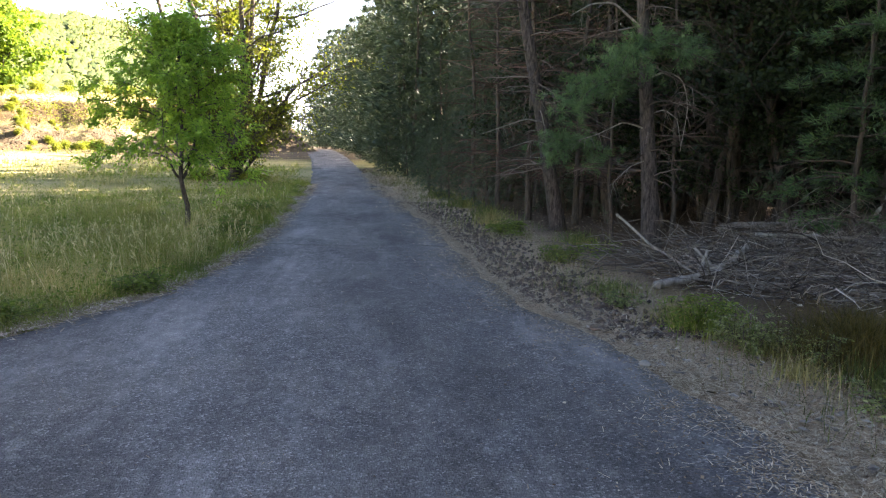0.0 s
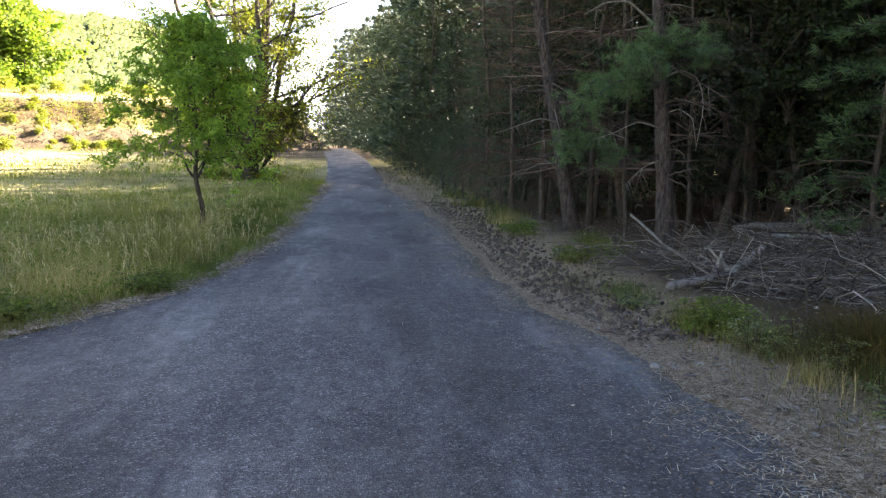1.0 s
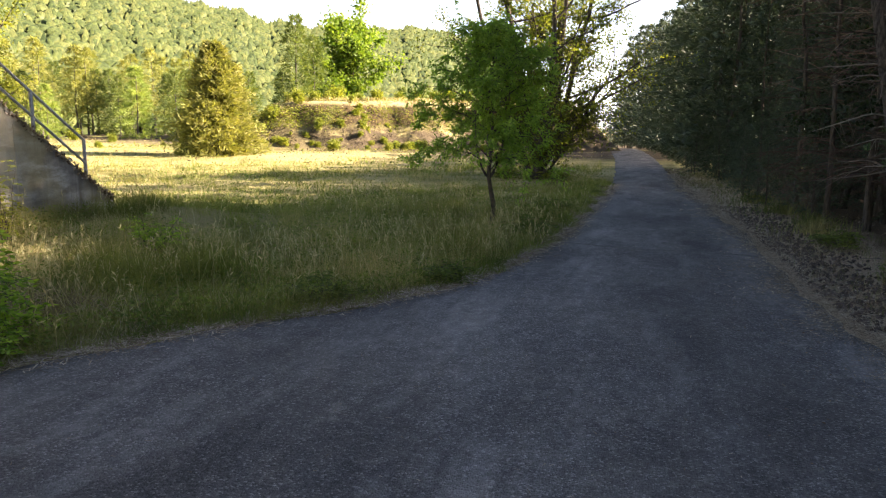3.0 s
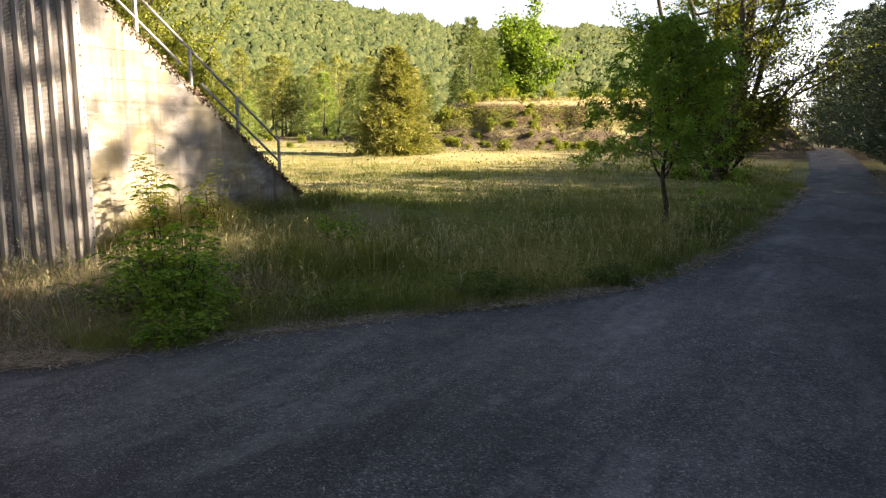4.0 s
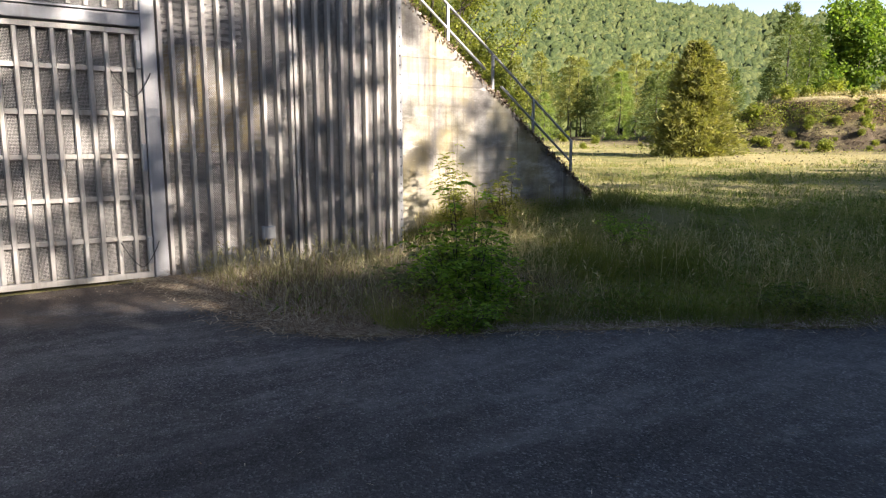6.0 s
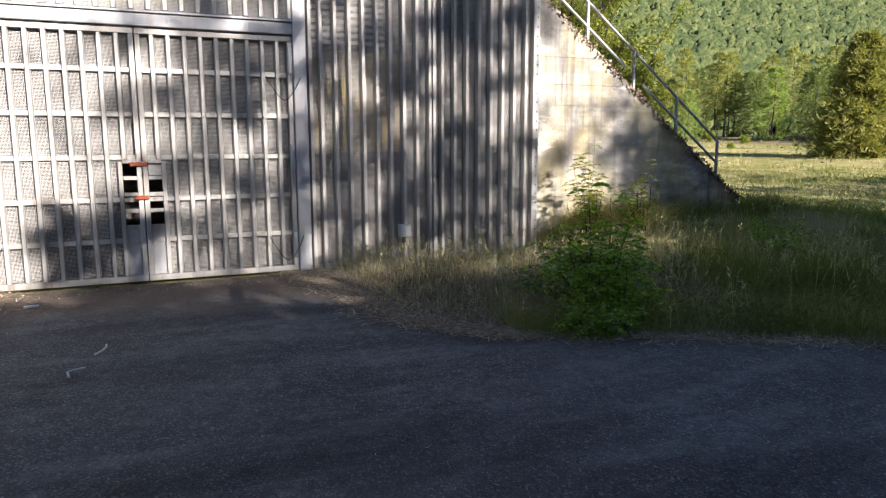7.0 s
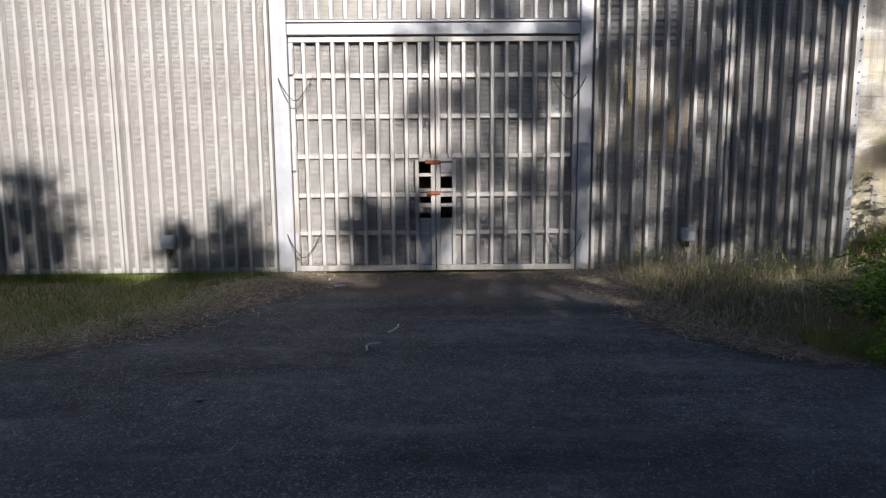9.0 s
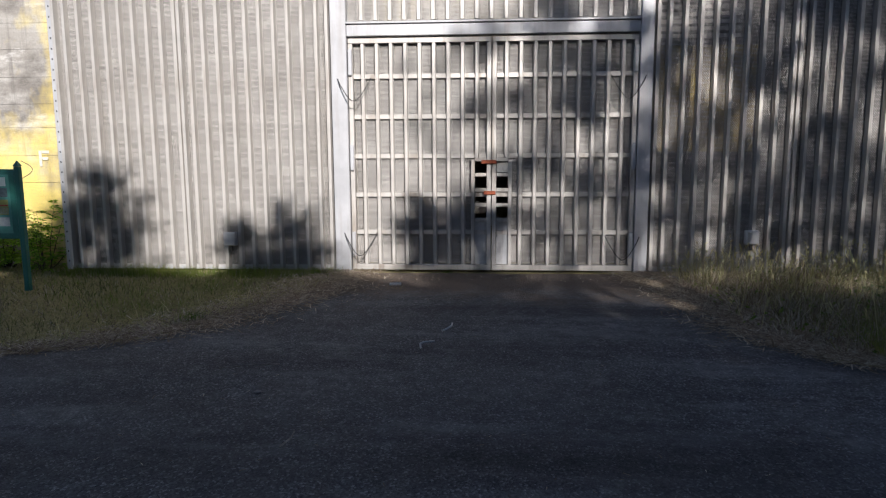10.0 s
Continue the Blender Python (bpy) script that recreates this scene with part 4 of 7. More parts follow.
def broad_meshes(seed, height, radius, stems, spread, count, leaf, clear=0.25, droop=0.2, gap=0.5, wide=0.55, arms=8, cone=0.0, deep=3):
    """Trunks, limbs and leafy crown of a broad-leaved tree, its foot at the origin."""
    rng = np.random.default_rng(seed)
    wood, tips = Heap(), []

    def limb(start, way, length, r, depth):
        m = (8, 6, 5, 4)[depth]
        u = np.linspace(0, 1, m)
        kink = np.cumsum(rng.normal(0, 0.07 * 2.6 / m ** 0.5, (m, 3)), 0) * length * 0.35
        kink[0] = 0
        pts = start + way * (length * u)[:, None] + kink + np.array([[0, 0, 1.0]]) * (length * 0.14 * u ** 2)[:, None]
        wood.add(*tube(pts, r * (1 - 0.6 * u), (7, 5, 3, 3)[depth]))
        if depth >= deep:
            tips.append(pts[1:])
            return
        lo = clear if depth == 0 else 0.2
        for s in rng.uniform(lo, 1.0, (arms, 6, 5)[depth]):
            p = np.array([np.interp(s, u, pts[:, c]) for c in range(3)])
            w = unit(way * 0.55 + unit(rng.normal(0, 1, 3)) * np.array([1, 1, 0.55]) * 0.95)
            limb(p, w, length * (0.62, 0.52, 0.5)[depth] * rng.uniform(0.55, 1.1) * (spread * (1 + cone * (1 - s) * 1.6 - cone * 0.4) if depth == 0 else 1), r * (0.5, 0.45, 0.5)[depth] * (1 - 0.4 * s), depth + 1)

    for k in range(stems):
        a = 2 * np.pi * k / max(1, stems) + rng.normal(0, 0.3)
        tilt = 0.0 if stems == 1 else rng.uniform(0.18, 0.38)
        limb(np.array([np.cos(a), np.sin(a), 0]) * (0.0 if stems == 1 else radius * 1.4) + np.array([0, 0, -0.1]),
             unit(np.array([np.cos(a) * tilt, np.sin(a) * tilt, 1.0])), height * (0.78 if stems == 1 else rng.uniform(0.6, 0.85)), radius, 0)
    tips = np.concatenate(tips)
    keep = np.array([noise.noise(Vector(p) * 1.5) for p in tips]) > (gap - 0.62)
    tips = tips[keep]
    at = tips[rng.integers(0, len(tips), count)] + rng.normal(0, leaf * 0.9, (count, 3))
    way = rng.normal(0, 1, (count, 3)) * np.array([1, 1, 0.5]) + np.array([0, 0, -droop * 2])
    crown = leaves(rng, at, way, rng.uniform(0.6, 1.2, count) * leaf, leaf * wide)
    return wood.mesh("trunk", True), fast_mesh("crown", *crown)


def tree(name, meshes, mats, label, category="tree", group=""):
    """A tree as a thing with its parts; the first part is the wood."""
    t = thing(name, label, category, (0, 0, 0), group)
    for n, me, mat in zip(("trunk", "dead_wood", "crown") if len(meshes) == 3 else ("trunk", "crown"), meshes, mats):
        if me is not None:
            ob = place_mesh(n, me, mat, t)
            if n == "dead_wood":
                tagged(ob, kind="stuff")
    return t


def stand(ob, x, y, turn=0.0, size=1.0, first=False, z=None):
    """Sets a tree on the land, or a copy of it."""
    m = pose(x, y, float(land(x, y)) if z is None else z, 0, 0, turn) @ Matrix.Diagonal((size, size, size, 1))
    if first:
        ob.matrix_basis = m
        return ob
    made = copy_thing(ob, m)
    made.scale = (size, size, size)
    return made


rng = np.random.default_rng(11)
PINES = (PINE_BARK, TWIG, NEEDLES)
WOOD_PINES = (DARK_BARK, TWIG, NEEDLES)

# the two old pines at the wood's edge
# height cut down above the camera's view so the wing wall stays sunlit
old_a = tree("pine_tree", pine_meshes(1, 7.8, 0.15, 5.6, 1.3, 500, 64, 0.16, lean=-0.087, sway=0.4, needles=12, broad=0.06, dead_high=5.2), PINES, "old pine with flaking grey bark and dead lower branches, cut short above the view", "tree", "pines at the wood's edge")
stand(old_a, 4.68, 10.93, 0, 1, True)
old_b = tree("pine_tree", pine_meshes(2, 13.5, 0.14, 6.5, 2.0, 800, 110, 0.18, lean=-0.20, sway=0.2, needles=12, broad=0.06), PINES, "leaning reddish pine with bare dead branches", "tree", "pines at the wood's edge")
stand(old_b, 3.80, 13.32, 0, 1, True)


def low_bough(parent, start, end, count, seed, label):
    """A living needle-covered bough low on an old pine."""
    r = np.random.default_rng(seed)
    u = np.linspace(0, 1, 8)
    s, e = np.array(start, float), np.array(end, float)
    pts = s + (e - s) * u[:, None] + np.array([[0, 0, 1.0]]) * (0.3 * np.sin(u * np.pi))[:, None]
    heap = Heap().add(*tube(pts, 0.03 * (1.1 - u), 5))
    ob = place_mesh("bough", heap.mesh("bough", True), PINE_BARK, parent, label)
    q = r.uniform(0.25, 1.08, count)
    at = np.stack([np.interp(q, u, pts[:, c]) for c in range(3)], 1) + r.normal(0, 1, (count, 3)) * np.array([0.21, 0.21, 0.10])
    way = unit(r.normal(0, 0.6, (count, 3)) + unit(e - s) * 0.5 + np.array([0, 0, 0.35]))
    stalk = Heap()
    for p, w in zip(at, way):
        stalk.add(*tube(np.array([p - w * 0.16, p + w * 0.02]), 0.004, 3))
    tagged(place_mesh("twig", stalk.mesh("twig"), PINE_BARK, ob), kind="stuff")
    at, way = np.repeat(at, 40, 0), np.repeat(way, 40, 0)
    at = at - way * r.uniform(0, 0.10, (len(at), 1))
    way = unit(way * 0.8 + r.normal(0, 0.55, at.shape))
    place_mesh("needles", fast_mesh("needles", *leaves(r, at, way, r.uniform(0.09, 0.15, len(at)), 0.008)), LIT_NEEDLES, ob)


low_bough(old_a, (-0.22, 0, 2.95), (-1.0, -0.95, 2.80), 105, 5, "living green bough")
low_bough(old_a, (-0.23, 0, 3.10), (0.15, -0.85, 2.95), 90, 7, "living green bough")
low_bough(old_a, (-0.19, 0, 2.55), (-1.65, -0.55, 2.20), 105, 6, "living green bough")
low_bough(old_b, (0, 0, 1.55), (-0.35, -1.0, 1.35), 90, 8, "living green bough")
low_bough(old_b, (0, 0, 1.50), (0.55, -0.9, 1.35), 90, 10, "living green bough")
low_bough(old_b, (0, 0, 2.60), (0.65, -0.8, 2.55), 90, 9, "living green bough")


def dead_arc(parent, stops, radius):
    """A pale dead branch bowed down from an old pine's trunk."""
    p, t = np.array(stops, float), np.linspace(0, 1, 16)
    s = np.linspace(0, 1, len(p))
    path = np.stack([np.interp(t, s, p[:, c]) for c in range(3)], 1)
    path[1:-1] = (path[:-2] + 2 * path[1:-1] + path[2:]) / 4
    heap = Heap().add(*tube(path, radius * (1.1 - 0.8 * t), 5))
    r = np.random.default_rng(int(abs(p.sum()) * 100))
    for k in r.integers(5, 15, 7):
        way = unit(r.normal(0, 0.7, 3) + np.array([0.2, -0.2, -0.5]))
        q = np.linspace(0, 1, 5)
        heap.add(*tube(path[k] + way * (0.28 * q)[:, None] - np.array([[0, 0, 0.12]]) * (q ** 2)[:, None], 0.004 * (1.2 - q), 3))
    place_mesh("dead_branch", heap.mesh("dead_branch", True), DEAD_WOOD, parent, "pale bowed dead branch")


dead_arc(old_a, [(-0.28, 0, 2.7), (0.04, -0.1, 2.86), (0.32, -0.15, 2.72), (0.41, -0.2, 2.3), (0.3, -0.22, 1.6)], 0.017)
dead_arc(old_a, [(-0.22, 0, 2.15), (0.05, -0.1, 2.26), (0.26, -0.15, 2.1), (0.32, -0.2, 1.65)], 0.012)
dead_arc(old_a, [(-0.2, 0, 1.95), (-0.65, -0.2, 2.05), (-1.09, -0.3, 1.85), (-1.43, -0.35, 1.75)], 0.015)
dead_arc(old_a, [(-0.39, 0, 3.55), (-0.89, -0.2, 3.85), (-1.28, -0.3, 3.8), (-1.62, -0.4, 3.6)], 0.020)
dead_arc(old_a, [(-0.16, 0, 1.45), (-0.55, -0.3, 1.35), (-0.93, -0.45, 1.05)], 0.010)
dead_arc(old_b, [(-0.25, 0, 2.05), (-0.8, -0.3, 2.15), (-1.4, -0.5, 1.95), (-1.7, -0.6, 1.85)], 0.016)
dead_arc(old_b, [(-0.2, 0, 1.65), (-0.7, -0.4, 1.75), (-1.2, -0.6, 1.6)], 0.013)

# kinds of pine that the wood repeats
EDGE_WOOD, LANE_WOOD = "pines in the wood", "young pines along the lane"
slim = tree("pine_tree", pine_meshes(21, 13.0, 0.085, 7.2, 1.6, 300, 16, 0.24, needles=15, broad=0.08), WOOD_PINES, "slim pine with bare dead lower branches", "tree", EDGE_WOOD)
thin = tree("pine_tree", pine_meshes(22, 11.0, 0.055, 6.2, 1.2, 200, 22, 0.24, needles=15, broad=0.08), WOOD_PINES, "thin pole-like pine in the wood's shade", "tree", EDGE_WOOD)
bare = tree("pine_tree", pine_meshes(29, 12.0, 0.075, 7.0, 1.7, 240, 84, 0.24, needles=8, broad=0.08, dead_high=7.5, twigs=8), (DARK_BARK, RED_TWIG, NEEDLES), "slim pine bristling with dead reddish twigs", "tree", EDGE_WOOD)
full = tree("pine_tree", pine_meshes(23, 9.0, 0.11, 0.4, 2.2, 1100, 0, 0.22, fall=0.15, needles=9, broad=0.09, ring=5, inner=0.4), (DARK_BARK, None, NEEDLES), "bushy young pine green to the ground", "tree", LANE_WOOD)
full_b = tree("pine_tree", pine_meshes(24, 11.0, 0.13, 0.9, 2.2, 1150, 8, 0.235, fall=0.1, needles=9, broad=0.09, ring=5, inner=0.35), WOOD_PINES, "bushy pine with dense dark needles", "tree", LANE_WOOD)
LANE_FAR = pine_meshes(25, 10.5, 0.13, 0.6, 2.4, 660, 0, 0.42, fall=0.1, needles=4, broad=0.20, limbed=False, ring=5, inner=0.35)
lane_far = tree("pine_tree", LANE_FAR, (DARK_BARK, None, NEEDLES), "dense dark pine further down the lane", "tree", LANE_WOOD)
INNER = pine_meshes(26, 12.0, 0.13, 0.8, 2.6, 330, 0, 0.80, fall=0.1, needles=3, broad=0.17, limbed=False)
inner = tree("pine_tree", pine_meshes(28, 12.0, 0.13, 0.6, 2.5, 620, 0, 0.17, fall=0.1, needles=10, broad=0.09, limbed=False), (DARK_BARK, None, DEEP_NEEDLES), "dense pine deep in the wood, needles darkened for shade", "tree", EDGE_WOOD)
dense = tree("pine_tree", INNER, (DARK_BARK, None, DEEP_NEEDLES), "dense pine in the wood's depth, needles darkened for shade", "tree", EDGE_WOOD)
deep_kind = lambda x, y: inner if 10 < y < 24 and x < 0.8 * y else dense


def shade_top(y):
    """How high up the bunker's front the wood's shade may stand, along the front."""
    if y < -5.6:
        return 1.4
    if y < 0.1:
        return -0.4
    if y < 5.1:
        return -1.2
    return 0.3 if y < 7.15 else 99.0


SLANT = math.tan(radians(SUN_TURN)) - math.tan(radians(10))
south = lambda x, y: y + (x + 8.7) * SLANT      # moves a tree along so that its shade stays on the same stretch of the front


def sun_cap(x, y, tall, spread=1.9):
    """The greatest size of a pine of that height and spread that leaves the front lit where it is lit."""
    d = (x + 8.7) / math.cos(radians(SUN_TURN))
    falls = y - (x + 8.7) * math.tan(radians(SUN_TURN))
    reach = d * math.tan(radians(SUN_HIGH))
    return (reach + min(shade_top(falls + spread * k / 3) for k in range(-3, 4))) / tall


YOUNG = pine_meshes(27, 5.6, 0.05, 0.35, 1.25, 620, 6, 0.17, fall=0.2, needles=12, broad=0.085)
young = tree("pine_tree", YOUNG, (DARK_BARK, TWIG, LIT_NEEDLES), "young green pine with soft drooping boughs", "tree", EDGE_WOOD)

EDGE = [(-30, 4.5), (0, 4.2), (8, 3.6), (13, 3.2), (19, 2.7), (34, 1.8), (60, 0.5), (90, -1.6), (125, -5.0), (160, -13), (200, -36)]
wood_edge = lambda y: float(np.interp(y, [p[0] for p in EDGE], [p[1] for p in EDGE]))

stand(full, wood_edge(18.5) + 2.0, 18.5, 10, 0.72, True)
stand(full_b, wood_edge(22.0) + 2.0, 22.0, 80, 0.85, True)
stand(slim, 5.3, 14.6, 40, 1.05, True)
stand(young, 7.7, 10.3, 25, 1.0, True)
stand(young, 8.6, 11.3, 125, 0.9)
stand(bare, 3.6, 15.2, 0, 0.9, True)
for x, y, t, s in ((4.4, 14.3, 70, 0.85), (5.2, 15.4, 140, 0.9), (3.2, 16.9, 210, 0.85), (4.9, 17.1, 20, 0.95), (6.1, 14.6, 260, 0.8), (2.9, 18.8, 310, 0.85)):
    stand(bare, x, y, t, s)
stand(thin, 5.54, 16.1, 0, 0.75, True)
stand(lane_far, wood_edge(41.0) + 1.8, 41.0, 0, 0.9, True)
stand(inner, 10.5, 16.0, 0, 0.9, True)
stand(dense, 15.0, 26.0, 0, 1.1, True)
y = 16.5
while y < 150:
    y += rng.uniform(1.7, 2.5) * (1 + y / 90)
    kind = lane_far if y > 30 else (full, full_b)[rng.integers(2)]
    stand(kind, wood_edge(y) + (rng.uniform(1.2, 2.4) if y < 38 else rng.uniform(0.9, 2.0)), y, rng.uniform(0, 360), rng.uniform(0.62, 0.95) + (0.36 + 0.008 * (y - 38) if y > 38 else 0.25 if y < 21 else 0.0))
y = 15.0
while y < 105:
    y += rng.uniform(1.8, 2.8) * (1 + y / 110)
    kind = lane_far if y > 25 else (full_b, full_b, slim)[rng.integers(3)]
    stand(kind, wood_edge(y) + rng.uniform(3.4, 5.2), y, rng.uniform(0, 360), rng.uniform(0.95, 1.2) + (0.2 + 0.006 * (y - 34) if y > 34 else 0))
y = 62.0
while y < 172:
    y += rng.uniform(3.5, 5.0)
    stand(lane_far, wood_edge(y) + rng.uniform(0.2, 1.4), y, rng.uniform(0, 360), rng.uniform(0.75, 1.2))
y = 14.0
while y < 62:
    y += rng.uniform(2.2, 3.4)
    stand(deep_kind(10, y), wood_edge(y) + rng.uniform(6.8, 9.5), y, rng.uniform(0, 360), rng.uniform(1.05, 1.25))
for x, y, t, s in ((4.9, 15.6, 0, 0.62), (4.1, 17.4, 90, 0.66), (5.9, 17.2, 200, 0.8), (4.2, 20.2, 50, 0.75), (7.0, 19.0, 10, 0.95), (8.3, 17.6, 70, 0.9), (6.3, 22.4, 140, 1.0), (9.9, 20.5, 100, 1.1), (11.8, 17.3, 33, 1.0), (13.2, 14.6, 77, 0.95)):
    stand(full, x, y, t, min(s, sun_cap(x, y, 9.0)))
for x, y in ((13.0, 9.0), (14.8, 11.0), (12.2, 12.9), (15.2, 13.6), (16.8, 10.6), (17.2, 15.8), (14.4, 18.9), (16.2, 20.8), (12.4, 21.6), (18.6, 12.6), (18.8, 18.6), (17.5, 7.8), (19.8, 15.4), (15.6, 6.6)):
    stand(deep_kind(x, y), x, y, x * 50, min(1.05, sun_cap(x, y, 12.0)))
for x, y, s in ((4.45, 12.2, 0.9), (5.9, 12.9, 1.0), (7.4, 13.6, 1.0), (4.3, 16.8, 0.95), (5.0, 18.8, 1.0), (5.6, 19.6, 1.05), (6.0, 18.2, 1.0), (7.0, 20.8, 1.05), (6.4, 14.4, 1.0), (7.2, 17.2, 1.05), (8.9, 16.7, 1.0), (9.5, 19.3, 1.0), (10.6, 18.4, 1.1),
                (6.5, 20.5, 1.0), (10.2, 14.2, 1.0), (12.4, 15.5, 1.1), (12.0, 19.5, 1.1), (13.8, 12.5, 1.1), (14.6, 17.2, 1.1), (11.2, 11.6, 0.9)):
    k = 1 if y < 14 else rng.integers(2) if s < 1.04 else 0
    stand((slim, thin)[k], x, y, rng.uniform(0, 360), min(s * rng.uniform(0.95, 1.05), sun_cap(x, y, (13.0, 11.0)[k], 1.0)))
# the wood's edge behind the brushwood and beside the lane further back, mostly unseen, set to shade the road
y = -14.0
while y < 11.5:
    y += rng.uniform(1.2, 1.9) if y < -7 else rng.uniform(0.9, 1.4)
    x = 8.6 + rng.uniform(-0.5, 0.7) + 0.10 * max(0, y - 4)
    kind, tall = (dense, 12.0) if y < -3 else (full_b, 11.0) if y < 3.2 else (slim, 13.0)
    stand(kind, x, y, rng.uniform(0, 360), min(1.15, sun_cap(x, y, tall, 1.2 if kind is slim else 1.5)))
    x += rng.uniform(2.2, 3.2)
    stand(dense, x, y + rng.uniform(-0.5, 0.5), rng.uniform(0, 360), min(1.2, sun_cap(x, y, 12.0)))
# mostly unseen pines set so their crowns dapple the screen and shade the wing
for x, y, s in ((10.8, 6.5, 1.35), (9.3, 4.05, 1.22), (10.2, 5.15, 1.3), (9.1, 5.75, 1.24), (12.1, 7.7, 1.5), (10.0, 4.85, 1.17), (8.6, 11.6, 1.15)):
    stand(slim, x, south(x, y), rng.uniform(0, 360), s)
for x, y, s in ((9.5, 11.5, 1.28), (11.2, 12.2, 1.38), (8.0, 11.7, 1.15), (10.3, 12.4, 1.35)):
    stand(full_b, x, south(x, y), y * 60, s)
for x, y, s in ((9.5, 7.15, 1.33), (10.6, 8.2, 1.42), (8.7, 7.7, 1.28)):
    stand(thin, x, south(x, y), y * 90, s)
# single trees out of view, set so their tips cast the shade blobs on the front
for x, y, top in ((9.0, -2.15, 1.1), (9.3, 0.35, 0.6), (9.0, 2.65, 1.0), (9.6, -3.4, 1.1)):
    stand(full_b, x, south(x, y), y * 40, ((x + 8.7) / math.cos(radians(SUN_TURN)) * math.tan(radians(SUN_HIGH)) + top) / 11.0)
for x, y, top in ((9.7, -2.05, 0.95), (8.5, -2.60, 1.05), (9.9, 0.55, 0.45), (8.7, 0.15, 0.4), (9.8, 2.95, 0.8), (9.4, -4.2, 1.0), (9.2, -5.0, 0.9), (9.6, -5.9, 1.0), (9.3, -6.9, 0.9)):
    stand(dense, x, south(x, y), y * 40, ((x + 8.7) / math.cos(radians(SUN_TURN)) * math.tan(radians(SUN_HIGH)) + top) / 12.0)
# added, mostly out of view, to block stray sun on the road
for x, y in [(10.1, 8.2), (11.0, 8.9), (10.6, 9.7), (12.0, 9.6)] + [(9.7 + 0.6 * (k % 3), 4.6 + 0.75 * k) for k in range(12)]:
    stand(dense, x, y, y * 70, sun_cap(x, y, 12.0))


def wood_mass(name, meshes, spots, label):
    """Trees past counting, joined into one mass with bark and needles."""
    vs, fs, mats, total = [], [], [], 0
    for k, me in enumerate((meshes[0], meshes[2])):
        v = np.empty(len(me.vertices) * 3, np.float32)
        me.vertices.foreach_get("co", v)
        f = np.empty(len(me.loops), np.int32)
        me.loops.foreach_get("vertex_index", f)
        v, f = v.reshape(-1, 3), f.reshape(-1, 4)
        for x, y, turn, size in spots:
            c, sn = math.cos(turn) * size, math.sin(turn) * size
            w = v @ np.array([[c, sn, 0], [-sn, c, 0], [0, 0, size]])
            vs.append(w + np.array([x, y, float(land(x, y))]))
            fs.append(f + total)
            mats.append(np.full(len(f), k, np.int32))
            total += len(v)
    me = fast_mesh(name, np.concatenate(vs), np.concatenate(fs))
    me.materials.append(DARK_BARK)
    me.materials.append(NEEDLES)
    me.polygons.foreach_set("material_index", np.concatenate(mats))
    tagged(place_mesh(name, me, None), label, "woods", kind="stuff")


# deep rows that close the wood
deep_spots = []
for x in np.arange(15.0, 23, 3.2):
    for y in np.arange(-12, 54, 4.0):
        px, py = x + rng.uniform(-1.2, 1.2), y + rng.uniform(-1.6, 1.6)
        deep_spots.append((px, py, rng.uniform(0, 6.28), min(rng.uniform(1.0, 1.3), sun_cap(px, py, 12.0))))
# low rows out of view, added to keep sun off the road
for y in np.arange(-7.0, 6.5, 1.15):
    x = 9.9 + 0.5 * math.sin(y * 3.1)
    deep_spots.append((x, y, y * 2.0, min(0.8, sun_cap(x, y, 12.0))))
    deep_spots.append((x + 2.3, y + 0.5, y * 3.0, min(0.95, sun_cap(x + 2.3, y + 0.5, 12.0))))
for k in range(30):
    px, py = 13 + 14 * rng.uniform(0, 1) + rng.uniform(-1, 1), 21 + 16 * rng.uniform(0, 1)
    deep_spots.append((px, py, rng.uniform(0, 6.28), rng.uniform(0.4, 0.55)))
wood_mass("deep_wood", INNER, deep_spots, "dense pinewood closing the view, with unseen rows that shade the road")
# the wood closing the lane's far bend
bend_spots = []
for k in range(40):
    t = rng.uniform(0, 1)
    bend_spots.append((-48 + 62 * t + rng.uniform(-3, 3), 214 - 8 * t + rng.uniform(0, 26), rng.uniform(0, 6.28), rng.uniform(0.9, 1.25)))
for k in range(14):
    t = rng.uniform(0, 1)
    bend_spots.append((-3.0 - 9 * t + 4.5 + rng.uniform(0, 5), 105 + 40 * t, rng.uniform(0, 6.28), rng.uniform(1.0, 1.5)))
wood_mass("far_wood", LANE_FAR, bend_spots, "dense pinewood where the lane bends away")

# broad-leaved understorey, its leaves coloured dark for shade, and the young pine beside the brushwood
oak = tree("oak_tree", broad_meshes(31, 8.5, 0.13, 1, 0.85, 9500, 0.12, 0.22, 0.3, 0.40), (DARK_BARK, SHADED_OAK), "oak with leaf colour darkened for the wood's shade", "tree", "oaks in the wood")
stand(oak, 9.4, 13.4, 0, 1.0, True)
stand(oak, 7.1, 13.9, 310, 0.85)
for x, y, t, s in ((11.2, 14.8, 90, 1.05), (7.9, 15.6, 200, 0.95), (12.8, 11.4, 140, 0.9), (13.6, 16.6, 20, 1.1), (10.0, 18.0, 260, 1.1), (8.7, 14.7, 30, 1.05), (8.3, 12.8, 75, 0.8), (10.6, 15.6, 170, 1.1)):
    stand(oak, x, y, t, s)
low_oak = tree("oak_tree", broad_meshes(32, 8.0, 0.09, 1, 0.9, 6500, 0.145, 0.06, 0.3, 0.25, arms=14, cone=0.3, deep=2), (DARK_BARK, SHADED_OAK), "low-branched oak with leaf colour darkened for shade", "tree", "oaks in the wood")
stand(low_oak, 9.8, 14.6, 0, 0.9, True)
